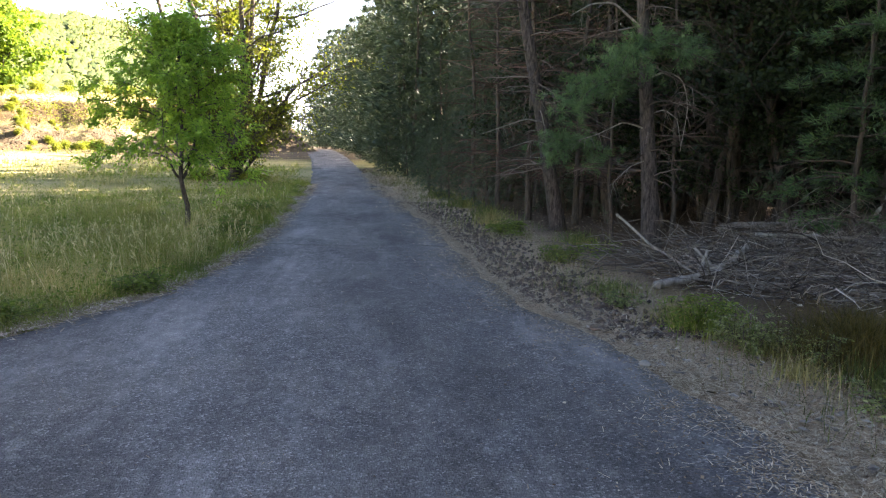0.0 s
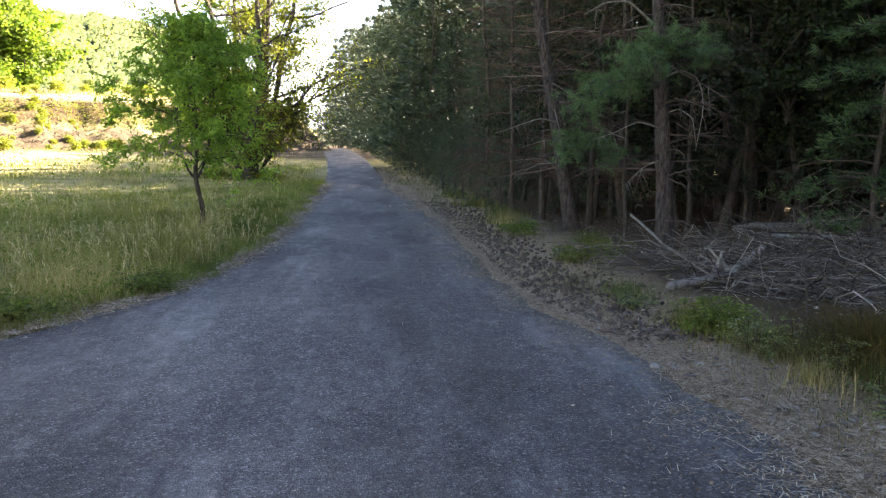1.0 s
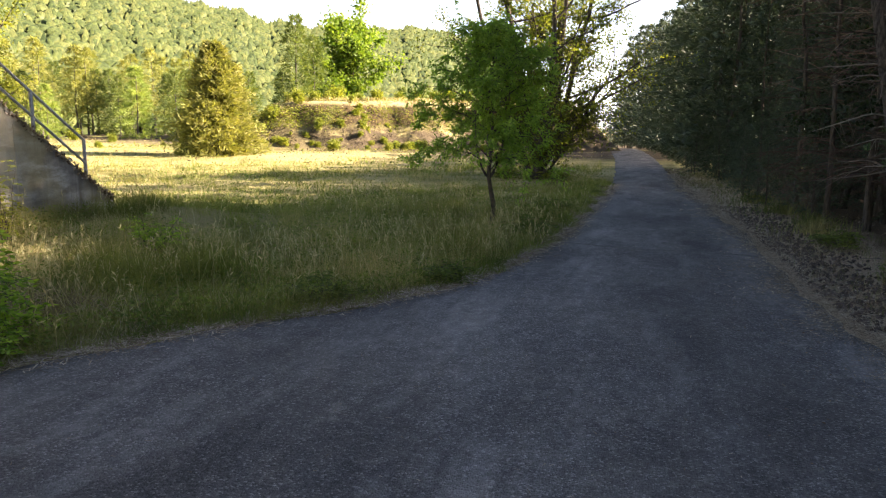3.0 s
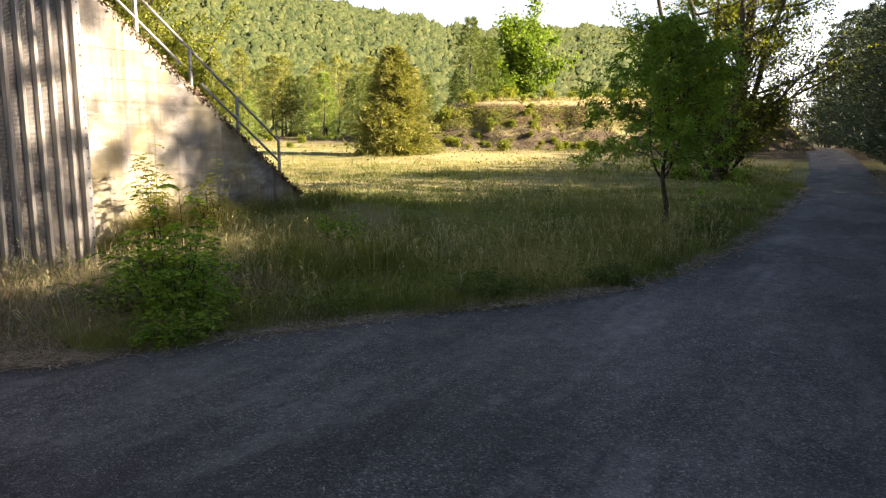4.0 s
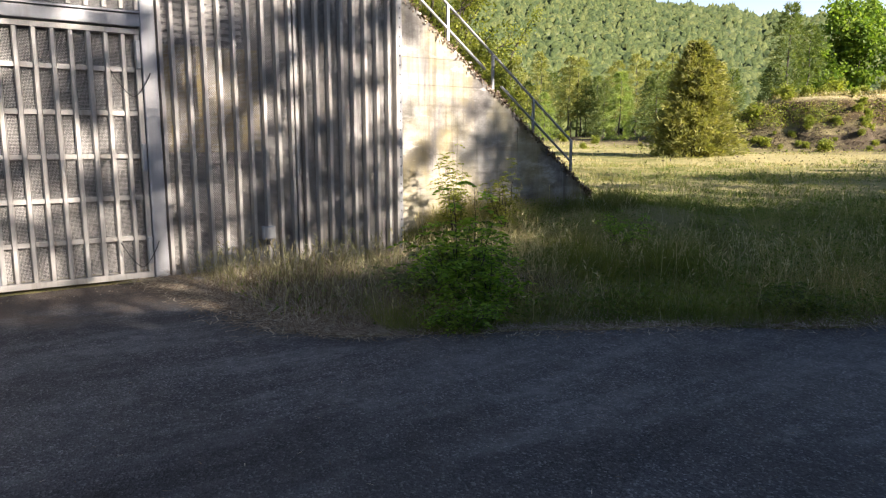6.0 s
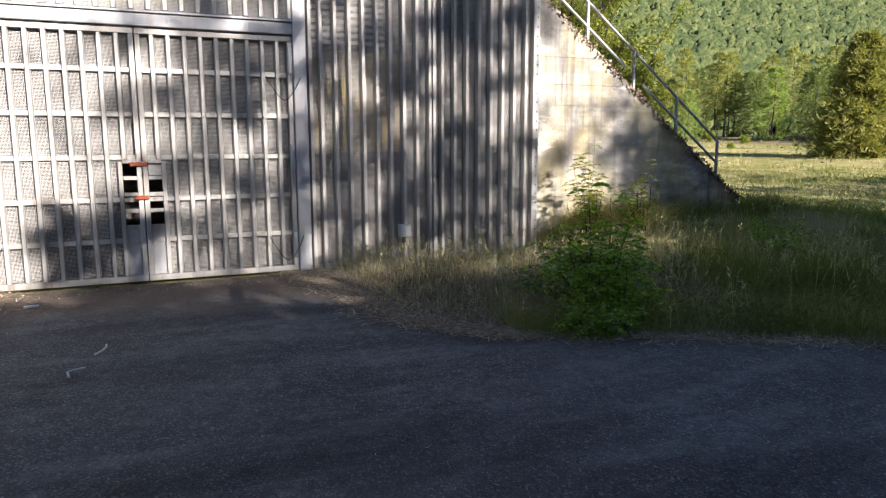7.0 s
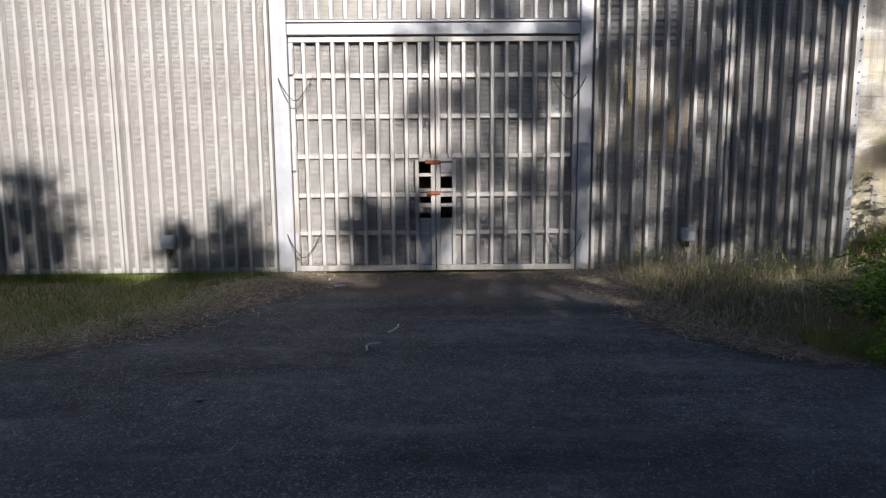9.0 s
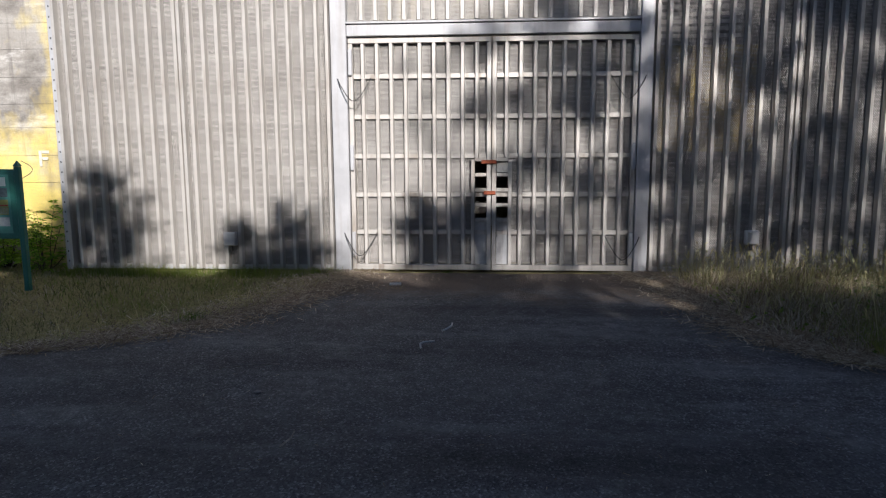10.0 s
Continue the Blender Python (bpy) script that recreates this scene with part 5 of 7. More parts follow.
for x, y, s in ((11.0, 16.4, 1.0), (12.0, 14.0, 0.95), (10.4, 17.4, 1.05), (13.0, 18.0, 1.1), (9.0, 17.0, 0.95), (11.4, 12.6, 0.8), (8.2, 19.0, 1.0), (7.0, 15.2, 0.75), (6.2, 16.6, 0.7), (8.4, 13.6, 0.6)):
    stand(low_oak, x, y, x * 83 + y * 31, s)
# low young growth along the lane's shaded edge
y = 16.0
while y < 75:
    y += rng.uniform(1.1, 2.0) * (1 + y / 80)
    stand(lane_far, wood_edge(y) + rng.uniform(-0.5, 0.6), y, rng.uniform(0, 360), rng.uniform(0.14, 0.30))
for x, y, s in ((12.0, 15.8, 0.42), (13.0, 17.6, 0.45), (11.0, 15.2, 0.36), (14.0, 15.0, 0.45), (10.4, 13.4, 0.34), (12.6, 13.4, 0.4), (9.8, 15.8, 0.36), (15.4, 17.4, 0.5), (13.6, 19.6, 0.5), (11.6, 18.0, 0.42), (15.0, 12.4, 0.45), (9.0, 14.2, 0.3)):
    stand(deep_kind(x, y), x, y, x * 91, s * 0.8)
for x, y in ((9.6, 10.8), (11.0, 9.6), (12.2, 8.0), (10.2, 7.4), (10.8, 5.2), (9.9, 3.0), (11.4, 1.0), (10.4, -1.2)):
    stand(deep_kind(x, y), x, y, x * 77, min(0.62, sun_cap(x, y, 12.0)))
stand(full, 8.7, 10.4, 130, 0.62)
stand(full, 10.6, 9.2, 30, 0.6)

# the sapling on the verge and the many-stemmed tree behind it
def sapling_meshes(seed):
    """A young tree on a crooked forked stem, with drooping sprays of narrow leaves."""
    r = np.random.default_rng(seed)
    wood, at, way = Heap(), [], []
    u = np.linspace(0, 1, 16)
    stem = np.stack([0.15 * np.sin(u * 15) * (1 - u) ** 1.5 + 0.10 * np.sin(u * 4) * u, 0.09 * np.sin(u * 12 + 1) * u, u * 3.9 - 0.08], 1)
    wood.add(*tube(stem, 0.046 * (1 - 0.85 * u) + 0.006, 8))
    q = np.linspace(0, 1, 9)
    root = np.array([np.interp(0.95, stem[:, 2], stem[:, c]) for c in range(3)])
    fork = root + np.stack([0.42 * np.sin(q * 1.9), -0.16 * q, 0.05 * q + 2.3 * q ** 1.5], 1)
    wood.add(*tube(fork, 0.032 * (1.1 - q), 6))
    wood.add(*tube(root + np.stack([-0.30 * np.sin(q * 2.2), 0.12 * q, 0.02 + 1.6 * q ** 1.6], 1), 0.026 * (1.1 - q), 6))
    total = 58
    for k in range(total):
        z = 1.12 + 2.68 * (k / (total - 1)) ** 0.92 + r.normal(0, 0.05)
        a = k * 2.4 + r.normal(0, 0.35)
        frac = np.clip((z - 1.12) / 2.68, 0, 1)
        n = np.interp(frac, [0, 0.2, 0.5, 0.8, 1], [1.5, 1.75, 1.4, 0.95, 0.35]) * r.uniform(0.55, 1.08)
        root = np.array([np.interp(z, stem[:, 2], stem[:, c]) for c in range(3)])
        q = np.linspace(0, 1, 7)
        d = np.array([np.cos(a), np.sin(a), 0])
        rise = r.uniform(0.2, 1.0)
        p = root + d * (n * q)[:, None] + np.array([[0, 0, 1.0]]) * (n * (rise * q - 0.50 * q ** 2))[:, None] + np.cumsum(r.normal(0, 0.02, (7, 3)), 0)
        wood.add(*tube(p, 0.014 * (1.1 - q), 4))
        for s in r.uniform(0.15, 1.0, 13):
            o = np.array([np.interp(s, q, p[:, c]) for c in range(3)])
            b = a + r.choice([-1, 1]) * r.uniform(0.2, 1.3)
            long = r.uniform(0.18, 0.42)
            w = np.array([np.cos(b), np.sin(b), r.normal(0.2, 0.6)])
            e3 = np.linspace(0, 1, 4)
            tw = o + w * (long * e3)[:, None] - np.array([[0, 0, 0.12]]) * (e3 ** 2)[:, None]
            wood.add(*tube(tw, 0.0035, 3))
            m = 26
            e = r.uniform(0.10, 1.05, m)
            side = np.array([-np.sin(b), np.cos(b), 0.0]) * r.choice([-1, 1], m)[:, None]
            at.append(np.stack([np.interp(e, e3, tw[:, c]) for c in range(3)], 1) + r.normal(0, 0.03, (m, 3)))
            way.append(unit(w * 0.35 + side * 0.5 + r.normal(0, 0.4, (m, 3)) + np.array([0, 0, -0.45])))
    at, way = np.concatenate(at), np.concatenate(way)
    return wood.mesh("trunk", True), fast_mesh("crown", *leaves(r, at, way, r.uniform(0.06, 0.115, len(at)), 0.034, 0.3))


sapling = tree("sapling", sapling_meshes(41), (DARK_BARK, CHERRY), "young leafy tree with bright green drooping leaves", "tree")
stand(sapling, -3.47, 13.6, 60, 1.0, True)
clump = tree("multi_stemmed_tree", broad_meshes(42, 12.5, 0.155, 7, 0.54, 44000, 0.14, 0.06, 0.3, 0.02, 0.55, arms=12, cone=0.35), (DARK_BARK, BROADLEAF), "many-stemmed tree with sparse sunlit leaves beside the lane", "tree")
stand(clump, -6.0, 32.4, 15, 1.0, True)

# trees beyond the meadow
big_conifer = tree("conifer", pine_meshes(51, 12.6, 0.25, 0.2, 5.4, 8500, 0, 0.75, needles=4, fall=0.15, broad=0.17, taper=0.7, ring=10), (PINE_BARK, None, SUNLIT_GOLD), "broad conifer standing alone in the meadow, needles coloured golden for sun", "tree", "trees beyond the meadow")
polar = lambda turn, r: (-math.sin(radians(turn)) * r, math.cos(radians(turn)) * r)
stand(big_conifer, *polar(36.05, 66), 0, 0.78, True)
far_pine = tree("pine_tree", pine_meshes(52, 13.0, 0.17, 3.0, 2.9, 620, 0, 0.62, needles=5, broad=0.13, limbed=False), (PINE_BARK, None, SUNLIT_NEEDLES), "far pine at the meadow's end, needles coloured pale for sun", "tree", "trees beyond the meadow")
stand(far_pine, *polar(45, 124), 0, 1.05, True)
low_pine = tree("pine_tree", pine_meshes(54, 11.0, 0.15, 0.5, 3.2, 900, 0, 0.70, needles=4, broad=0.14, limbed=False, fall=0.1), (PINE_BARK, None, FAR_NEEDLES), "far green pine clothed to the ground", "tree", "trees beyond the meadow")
stand(low_pine, *polar(39.0, 114), 0, 0.9, True)
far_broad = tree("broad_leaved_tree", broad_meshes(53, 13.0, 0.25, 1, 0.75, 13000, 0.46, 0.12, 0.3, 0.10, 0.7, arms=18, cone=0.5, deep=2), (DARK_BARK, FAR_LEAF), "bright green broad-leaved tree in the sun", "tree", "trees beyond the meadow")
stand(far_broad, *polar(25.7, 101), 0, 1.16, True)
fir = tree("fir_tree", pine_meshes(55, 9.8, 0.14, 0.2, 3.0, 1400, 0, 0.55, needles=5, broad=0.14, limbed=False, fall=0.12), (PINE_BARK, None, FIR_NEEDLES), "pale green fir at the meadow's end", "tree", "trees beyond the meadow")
stand(fir, *polar(41.7, 104), 0, 1.0, True)
stand(fir, *polar(47.6, 100), 40, 0.7)
for turn, r, s in ((28.0, 100, 0.8), (58, 110, 1.0), (11.5, 120, 0.8)):
    stand(far_broad, *polar(turn, r), turn * 40, s)
for turn, r, s in ((29.9, 92, 1.02), (31.0, 97, 0.85), (28.6, 95, 0.9), (21.6, 132, 0.85), (19.8, 136, 0.95), (18.2, 130, 0.85), (50.5, 98, 0.7)):
    stand(low_pine, *polar(turn, r), turn * 90, s)
for k in range(44):
    turn = 33.2 + 26 * (k + rng.uniform(0, 1)) / 44
    r = rng.uniform(118, 150)
    stand((far_pine, far_pine, low_pine)[rng.integers(3)], *polar(turn, r), rng.uniform(0, 360), rng.uniform(0.9, 1.2) * r / 130)
for k in range(12):
    stand(low_pine, *polar(rng.uniform(14, 34), rng.uniform(135, 165)), rng.uniform(0, 360), rng.uniform(0.55, 0.8))
# shrubs and trees on the bunker's shoulder
shrub = tree("shrub", broad_meshes(61, 4.2, 0.06, 4, 0.7, 9000, 0.105, 0.15, 0.3, 0.20, 0.55, deep=2, arms=12), (DARK_BARK, SCRUB), "leafy shrub on the bunker's grassy shoulder", "shrub", "shrubs on the bunker")
stand(shrub, -12.4, 8.6, 0, 0.85, True, z=1.5)
for x, y, t, s, z in ((-11.4, 7.3, 70, 0.7, 2.1), (-12.9, 10.2, 160, 0.62, 1.55), (-11.0, 5.9, 220, 0.6, 3.1), (-15.5, 9.0, 300, 1.3, 1.5), (-10.6, 8.3, 20, 0.28, 1.75), (-10.5, 7.0, 100, 0.3, 2.6)):
    stand(shrub, x, y, t, s, z=z)


def hill_woods():
    """The far wooded hillside: a lumpy crown with loose leaf clumps for every tree, broad or pointed, as one mass."""
    r = np.random.default_rng(71)
    n, per = 15500, 3
    turn = np.radians(r.uniform(8, 66, n))
    dist = np.sqrt(r.uniform(165 ** 2, 790 ** 2, n))
    x, y = -np.sin(turn) * dist, np.cos(turn) * dist
    wide = r.uniform(1.9, 3.7, n)
    tall = wide * r.uniform(0.75, 1.1, n)
    pine = r.uniform(0, 1, n) < 0.28
    wide, tall = np.where(pine, wide * 0.7, wide), np.where(pine, tall * 1.8, tall)
    ball = bmesh.new()
    bmesh.ops.create_icosphere(ball, subdivisions=1, radius=1.0)
    ball.verts.index_update()
    shape = np.array([v.co[:] for v in ball.verts])
    tri = np.array([[v.index for v in f.verts] for f in ball.faces])
    ball.free()
    foot = np.stack([x, y, land(x, y) + 3.2], 1)
    size = np.stack([wide, wide, tall], 1)
    taper = np.where(pine[:, None], 1.0 - 0.6 * np.clip(shape[None, :, 2], -0.4, 1), 1.0)[:, :, None] * np.array([1, 1, 0]) + np.array([0, 0, 1.0])
    lump = shape[None] * size[:, None] * taper * r.uniform(0.74, 1.12, (n, len(shape), 1)) + foot[:, None]
    out = unit(r.normal(0, 1, (n, per, 3)) * np.array([1, 1, 0.8]) + np.array([0, 0, 0.45]))
    shrink = np.where(pine[:, None], 1.05 - 0.75 * np.clip(out[:, :, 2], 0, 1), 1.0)
    centre = out * size[:, None] * np.stack([shrink, shrink, 0 * shrink + 1], -1) * r.uniform(0.75, 1.15, (n, per, 1)) + foot[:, None]
    facing = unit(out + r.normal(0, 0.45, out.shape))
    u = unit(np.cross(facing, r.normal(0, 1, out.shape)))
    w = np.cross(facing, u)
    half = (wide[:, None] * r.uniform(0.10, 0.24, (n, per)))[:, :, None]
    flecks = np.stack([centre - u * half, centre - w * half * 0.8, centre + u * half * 0.9], 2).reshape(-1, 3)
    v = np.concatenate([lump.reshape(-1, 3), flecks])
    m = n * len(shape)
    f = np.concatenate([(tri[None] + (np.arange(n) * len(shape))[:, None, None]).reshape(-1, 3), m + np.arange(len(flecks)).reshape(-1, 3)])
    me = fast_mesh("hill_woods", v, f)
    lie = np.concatenate([np.broadcast_to(shape[None], lump.shape).reshape(-1, 3), np.repeat(out.reshape(-1, 3), 3, 0)])
    me.normals_split_custom_set_from_vertices(unit(lie * 0.22 + np.array([0.25, -0.05, 0.5])).astype(np.float32))
    tagged(place_mesh("hill_woods", me, HILL), "dense mixed woods on the far hillside", "woods", kind="stuff")


hill_woods()

# ---------------------------------------------------------------- grass and low growth
STRAW = material("straw", islands((0.0, (0.12, 0.085, 0.05)), (0.6, (0.34, 0.26, 0.17)), (1.0, (0.68, 0.60, 0.45))), 0.9)
LANE_L = [p for p in LEFT_EDGE if p[1] > 2.1]
LANE_R = [p for p in RIGHT_EDGE]
lane_left = lambda y: np.interp(y, [p[1] for p in LANE_L], [p[0] for p in LANE_L])
lane_right = lambda y: np.interp(y, [p[1] for p in LANE_R], [p[0] for p in LANE_R])


def patches(x, y, s, seed):
    """Slow waves that tell one kind of grass from another."""
    return (np.sin(x * s + seed) * np.cos(y * s * 0.8 - seed * 2) + 0.6 * np.sin(x * s * 2.3 - y * s * 1.9 + seed * 3) + 0.4 * np.sin(y * s * 4.1 + x * s * 2.7)) / 2


def meadow_points(r, n, near, far, low=2.0, high=78.0):
    turn, d = np.radians(r.uniform(low, high, n)), near * (far / near) ** r.uniform(0, 1, n)
    x, y = -np.sin(turn) * d, np.cos(turn) * d
    edge = np.where(y > 2.15, lane_left(y) + 0.10 * np.sin(y * 7) - r.uniform(0, 0.16, n), -99)
    ok = (y > 2.2) & (x < edge) & ((x > -8.55) | ((y > 5.3) & (x > -9.2)) | (y > 10.2) & (x > -11) | (y > 15.5)) & ((x > -38) | (y > 15.5))
    return x[ok], y[ok], d[ok]


def grass(name, n, near, far, height, width, mat, label, seed, want=None, lean=0.35, low=2.0, high=78.0):
    r = np.random.default_rng(seed)
    cx, cy, d = meadow_points(r, n // 26, near, far, low, high)
    pick = r.integers(0, len(cx), n)
    loose = np.where(r.uniform(0, 1, n) < 0.25, 0.45, 0.13) * np.maximum(1, d[pick] / 16)
    x, y = cx[pick] + r.normal(0, 1, n) * loose, cy[pick] + r.normal(0, 1, n) * loose
    d, tall = np.hypot(x, y), (0.45 + 1.25 * r.uniform(0, 1, len(cx)) ** 1.6)[pick]
    ok = (y > 2.2) & (x < lane_left(y) - 0.02) & ((x > -8.6) | (y > 5.3) & (x > -9.25) | (y > 10.1))
    ok &= (x > -5.1) | (y > 5.5) | (r.uniform(0, 1, n) < 0.10)
    x, y, d, tall = x[ok], y[ok], d[ok], tall[ok]
    if want:
        ok = patches(x, y, want[0], want[1]) + r.normal(0, 0.18, len(x)) > want[2]
        x, y, d, tall = x[ok], y[ok], d[ok], tall[ok]
    at = np.stack([x, y, land(x, y) - 0.01], 1)
    verge = np.clip((lane_left(y) - x) / 0.9, 0.45, 1) * np.clip(0.85 + 0.9 * patches(x, y, 0.9, 4.0) + 0.6 * patches(x, y, 3.1, 1.0), 0.2, 2.4)
    h = height * r.uniform(0.5, 1.15, len(x)) * verge * tall
    me = fast_mesh(name, *blades(r, at, h, width * np.maximum(1, d / 13) * r.uniform(0.7, 1.3, len(x)), lean))
    return tagged(place_mesh(name, me, mat), label, "grass", kind="stuff")


grass("meadow_grass", 36000, 4.2, 18, 0.25, 0.0055, GRASS, "rough green and straw meadow grass", 101, None, 0.9)
grass("meadow_grass", 16000, 16, 50, 0.26, 0.009, GRASS, "rough green and straw meadow grass further off", 107, None, 1.0)
grass("meadow_grass", 34000, 4.2, 26, 0.22, 0.0065, GREEN_GRASS, "lush green meadow grass", 102, (0.55, 1.0, 0.0), 1.2)
grass("meadow_grass", 11000, 4.4, 24, 0.30, 0.004, DRY_GRASS, "dry straw-coloured grass stalks", 103, (0.42, 2.2, 0.15), 1.1)
grass("meadow_grass", 15000, 30, 100, 0.20, 0.010, DRY_GRASS, "sunlit straw grass across the meadow", 104, None, 1.0, 6, 58)
grass("meadow_grass", 6000, 26, 90, 0.22, 0.012, GREEN_GRASS, "green tussocks across the meadow", 105, (0.12, 0.5, 0.0), 0.9, 6, 58)


def herbs(n, near, far, size, mat, label, seed, want, rise=0.16, low=2.0, high=78.0):
    """Small broad leaves low in the grass."""
    r = np.random.default_rng(seed)
    x, y, d = meadow_points(r, n, near, far, low, high)
    ok = patches(x, y, want[0], want[1]) + r.normal(0, 0.25, len(x)) > want[2]
    ok &= (x > -5.0) | (y > 5.2) | (r.uniform(0, 1, len(x)) < 0.12)
    x, y, d = x[ok], y[ok], d[ok]
    at = np.stack([x, y, land(x, y) + r.uniform(0.0, rise, len(x)) * np.maximum(1, d / 14)], 1)
    me = fast_mesh("low_herbs", *leaves(r, at, r.normal(0, 1, at.shape) * np.array([1, 1, 0.6]), size * np.maximum(1, d / 15) * r.uniform(0.6, 1.3, len(x)), size * 0.5 * np.maximum(1, d / 15)))
    tagged(place_mesh("low_herbs", me, mat), label, "herbs", kind="stuff")


herbs(70000, 4.2, 20, 0.05, HERB, "low green herbs in the meadow", 181, (0.8, 1.4, -0.35), 0.22)
herbs(16000, 14, 34, 0.045, HERB, "low green herbs further across the meadow", 185, (0.5, 0.4, -0.1), 0.2)
herbs(14000, 5.0, 30, 0.05, GRASS, "low olive herbs in the meadow", 182, (0.6, 3.0, -0.1))
herbs(1800, 50, 104, 0.055, HEATHER, "brown heather on the bank and in the meadow", 183, (0.16, 1.1, 0.15), 0.05, 8, 46)
herbs(12000, 45, 92, 0.03, SCRUB, "yellow-green low growth in the sunny meadow", 184, (0.13, 2.7, 0.0), 0.03, 8, 56)


def seed_heads(n, seed):
    """Tall flowering stalks with pale tips."""
    r = np.random.default_rng(seed)
    x, y, d = meadow_points(r, n, 5.0, 22.0)
    ok = patches(x, y, 0.42, 2.2) + r.normal(0, 0.3, len(x)) > 0.05
    x, y = x[ok], y[ok]
    at = np.stack([x, y, land(x, y)], 1)
    h = r.uniform(0.22, 0.48, len(x))
    lean = r.normal(0, 0.10, (len(x), 2))
    tip = at + np.stack([lean[:, 0], lean[:, 1], h], 1)
    heap = Heap()
    side = np.array([[0.0022, 0.0015, 0]])
    k = np.arange(len(x))[:, None] * 4
    heap.add(np.stack([at - side, at + side, tip + side * 0.6, tip - side * 0.6], 1).reshape(-1, 3), k + [[0, 1, 2, 3]])
    for q in range(3):
        heap.add(*leaves(r, tip - np.array([[0, 0, 0.03 * q]]), np.stack([lean[:, 0], lean[:, 1], 0.3 + 0 * h], 1) + r.normal(0, 0.15, tip.shape), 0.065, 0.016))
    tagged(place_mesh("seed_heads", heap.mesh("seed_heads"), PALE_GRASS), "tall flowering grass stalks with pale tips", "grass", kind="stuff")


seed_heads(7000, 106)


def strip(name, n, x0, x1, y0, y1, height, width, mat, label, seed, lean=0.4, keep=None):
    r = np.random.default_rng(seed)
    x, y = r.uniform(x0, x1, n), r.uniform(y0, y1, n)
    if keep is not None:
        ok = keep(x, y, r)
        x, y = x[ok], y[ok]
    h = height * r.uniform(0.4, 1.15, len(x)) * (0.75 + 0.4 * patches(x, y, 2.1, seed))
    at = np.stack([x, y, land(x, y) - 0.01], 1)
    return tagged(place_mesh(name, fast_mesh(name, *blades(r, at, h, width * r.uniform(0.7, 1.3, len(x)), lean)), mat), label, "grass", kind="stuff")


apron_right = lambda x: np.interp(x, [-8.6, -8.3, -7.2, -5.8, -5.25, -4.66], [1.9, 1.95, 2.2, 2.35, 2.6, 3.6])
apron_left = lambda x: np.interp(x, [-8.6, -8.0, -6.9, -6.3, -5.7, -5.2, -4.7, -3.9], [-1.95, -1.95, -2.25, -2.55, -2.9, -3.45, -4.5, -7.0])
strip("verge_grass", 3000, -8.6, -4.9, 2.0, 5.6, 0.32, 0.005, STRAW, "dry uncut grass before the steel screen", 111, 1.1, lambda x, y, r: y > apron_right(x) + 0.12 + r.exponential(0.25, len(x)))
strip("verge_grass", 5500, -8.6, -4.9, 2.0, 5.6, 0.34, 0.005, STRAW, "pale uncut grass before the steel screen", 220, 1.2, lambda x, y, r: y > apron_right(x) + 0.1 + r.exponential(0.15, len(x)))
strip("verge_grass", 1800, -8.6, -4.9, 2.0, 5.6, 0.34, 0.006, GRASS, "green uncut grass before the steel screen", 112, 1.0, lambda x, y, r: y > apron_right(x) + 0.05)
strip("verge_grass", 12000, -9.2, -3.6, -11.5, -1.8, 0.11, 0.006, WOOD_GRASS, "short grass beside the apron", 113, 1.3, lambda x, y, r: (y < apron_left(x) - r.exponential(0.10, len(x))) & ((x > CLAD + 0.05) | (y < -5.7)))
strip("verge_grass", 13000, -9.2, -3.6, -11.5, -1.8, 0.09, 0.006, STRAW, "short dry grass beside the apron", 114, 1.6, lambda x, y, r: (y < apron_left(x) + 0.1 - r.exponential(0.22, len(x))) & ((x > CLAD + 0.05) | (y < -5.7)))
strip("verge_grass", 2500, -8.62, -8.2, -5.5, -1.9, 0.17, 0.006, GREEN_GRASS, "grass at the foot of the screen", 115, 0.5)

strip("verge_grass", 1500, -8.55, -6.4, 2.15, 4.8, 0.52, 0.004, PALE_GRASS, "tall dry grass stalks at the screen's foot", 116, 0.5, lambda x, y, r: (y > apron_right(x) + 0.15) & (patches(x, y, 2.6, 1.2) > 0.0))
strip("verge_grass", 3600, -8.5, -4.9, 2.2, 5.4, 0.30, 0.005, BROWN_GRASS, "dead brown grass before the steel screen", 221, 1.0, lambda x, y, r: (y > apron_right(x) + 0.2) & (patches(x, y, 1.9, 2.3) + r.normal(0, 0.2, len(x)) > -0.1))
strip("verge_grass", 4200, -8.0, -5.2, 2.0, 4.2, 0.24, 0.005, STRAW, "matted dry grass at the apron's edge", 117, 1.4, lambda x, y, r: (y > apron_right(x) + 0.02) & (y < apron_right(x) + 0.9))


def verge(n, deep, height, width, mat, label, seed, lean=0.8):
    """Grass hanging over the tarmac's edge along the meadow."""
    r = np.random.default_rng(seed)
    y = 2.9 * (30 / 2.9) ** r.uniform(0, 1, n)
    back = r.exponential(deep, n)
    x = lane_left(y) + 0.10 * np.sin(y * 2.3 + 1) + 0.07 * np.sin(y * 6.1) + 0.08 - back
    at = np.stack([x, y, land(x, y) - 0.01], 1)
    h = height * r.uniform(0.4, 1.15, n) * (0.8 + 0.5 * patches(x, y, 1.7, seed)) * np.clip(0.45 + back * 1.2, 0.4, 1)
    me = fast_mesh("verge_grass", *blades(r, at, h, width * np.maximum(1, y / 9) * r.uniform(0.7, 1.3, n), lean))
    tagged(place_mesh("verge_grass", me, mat), label, "grass", kind="stuff")


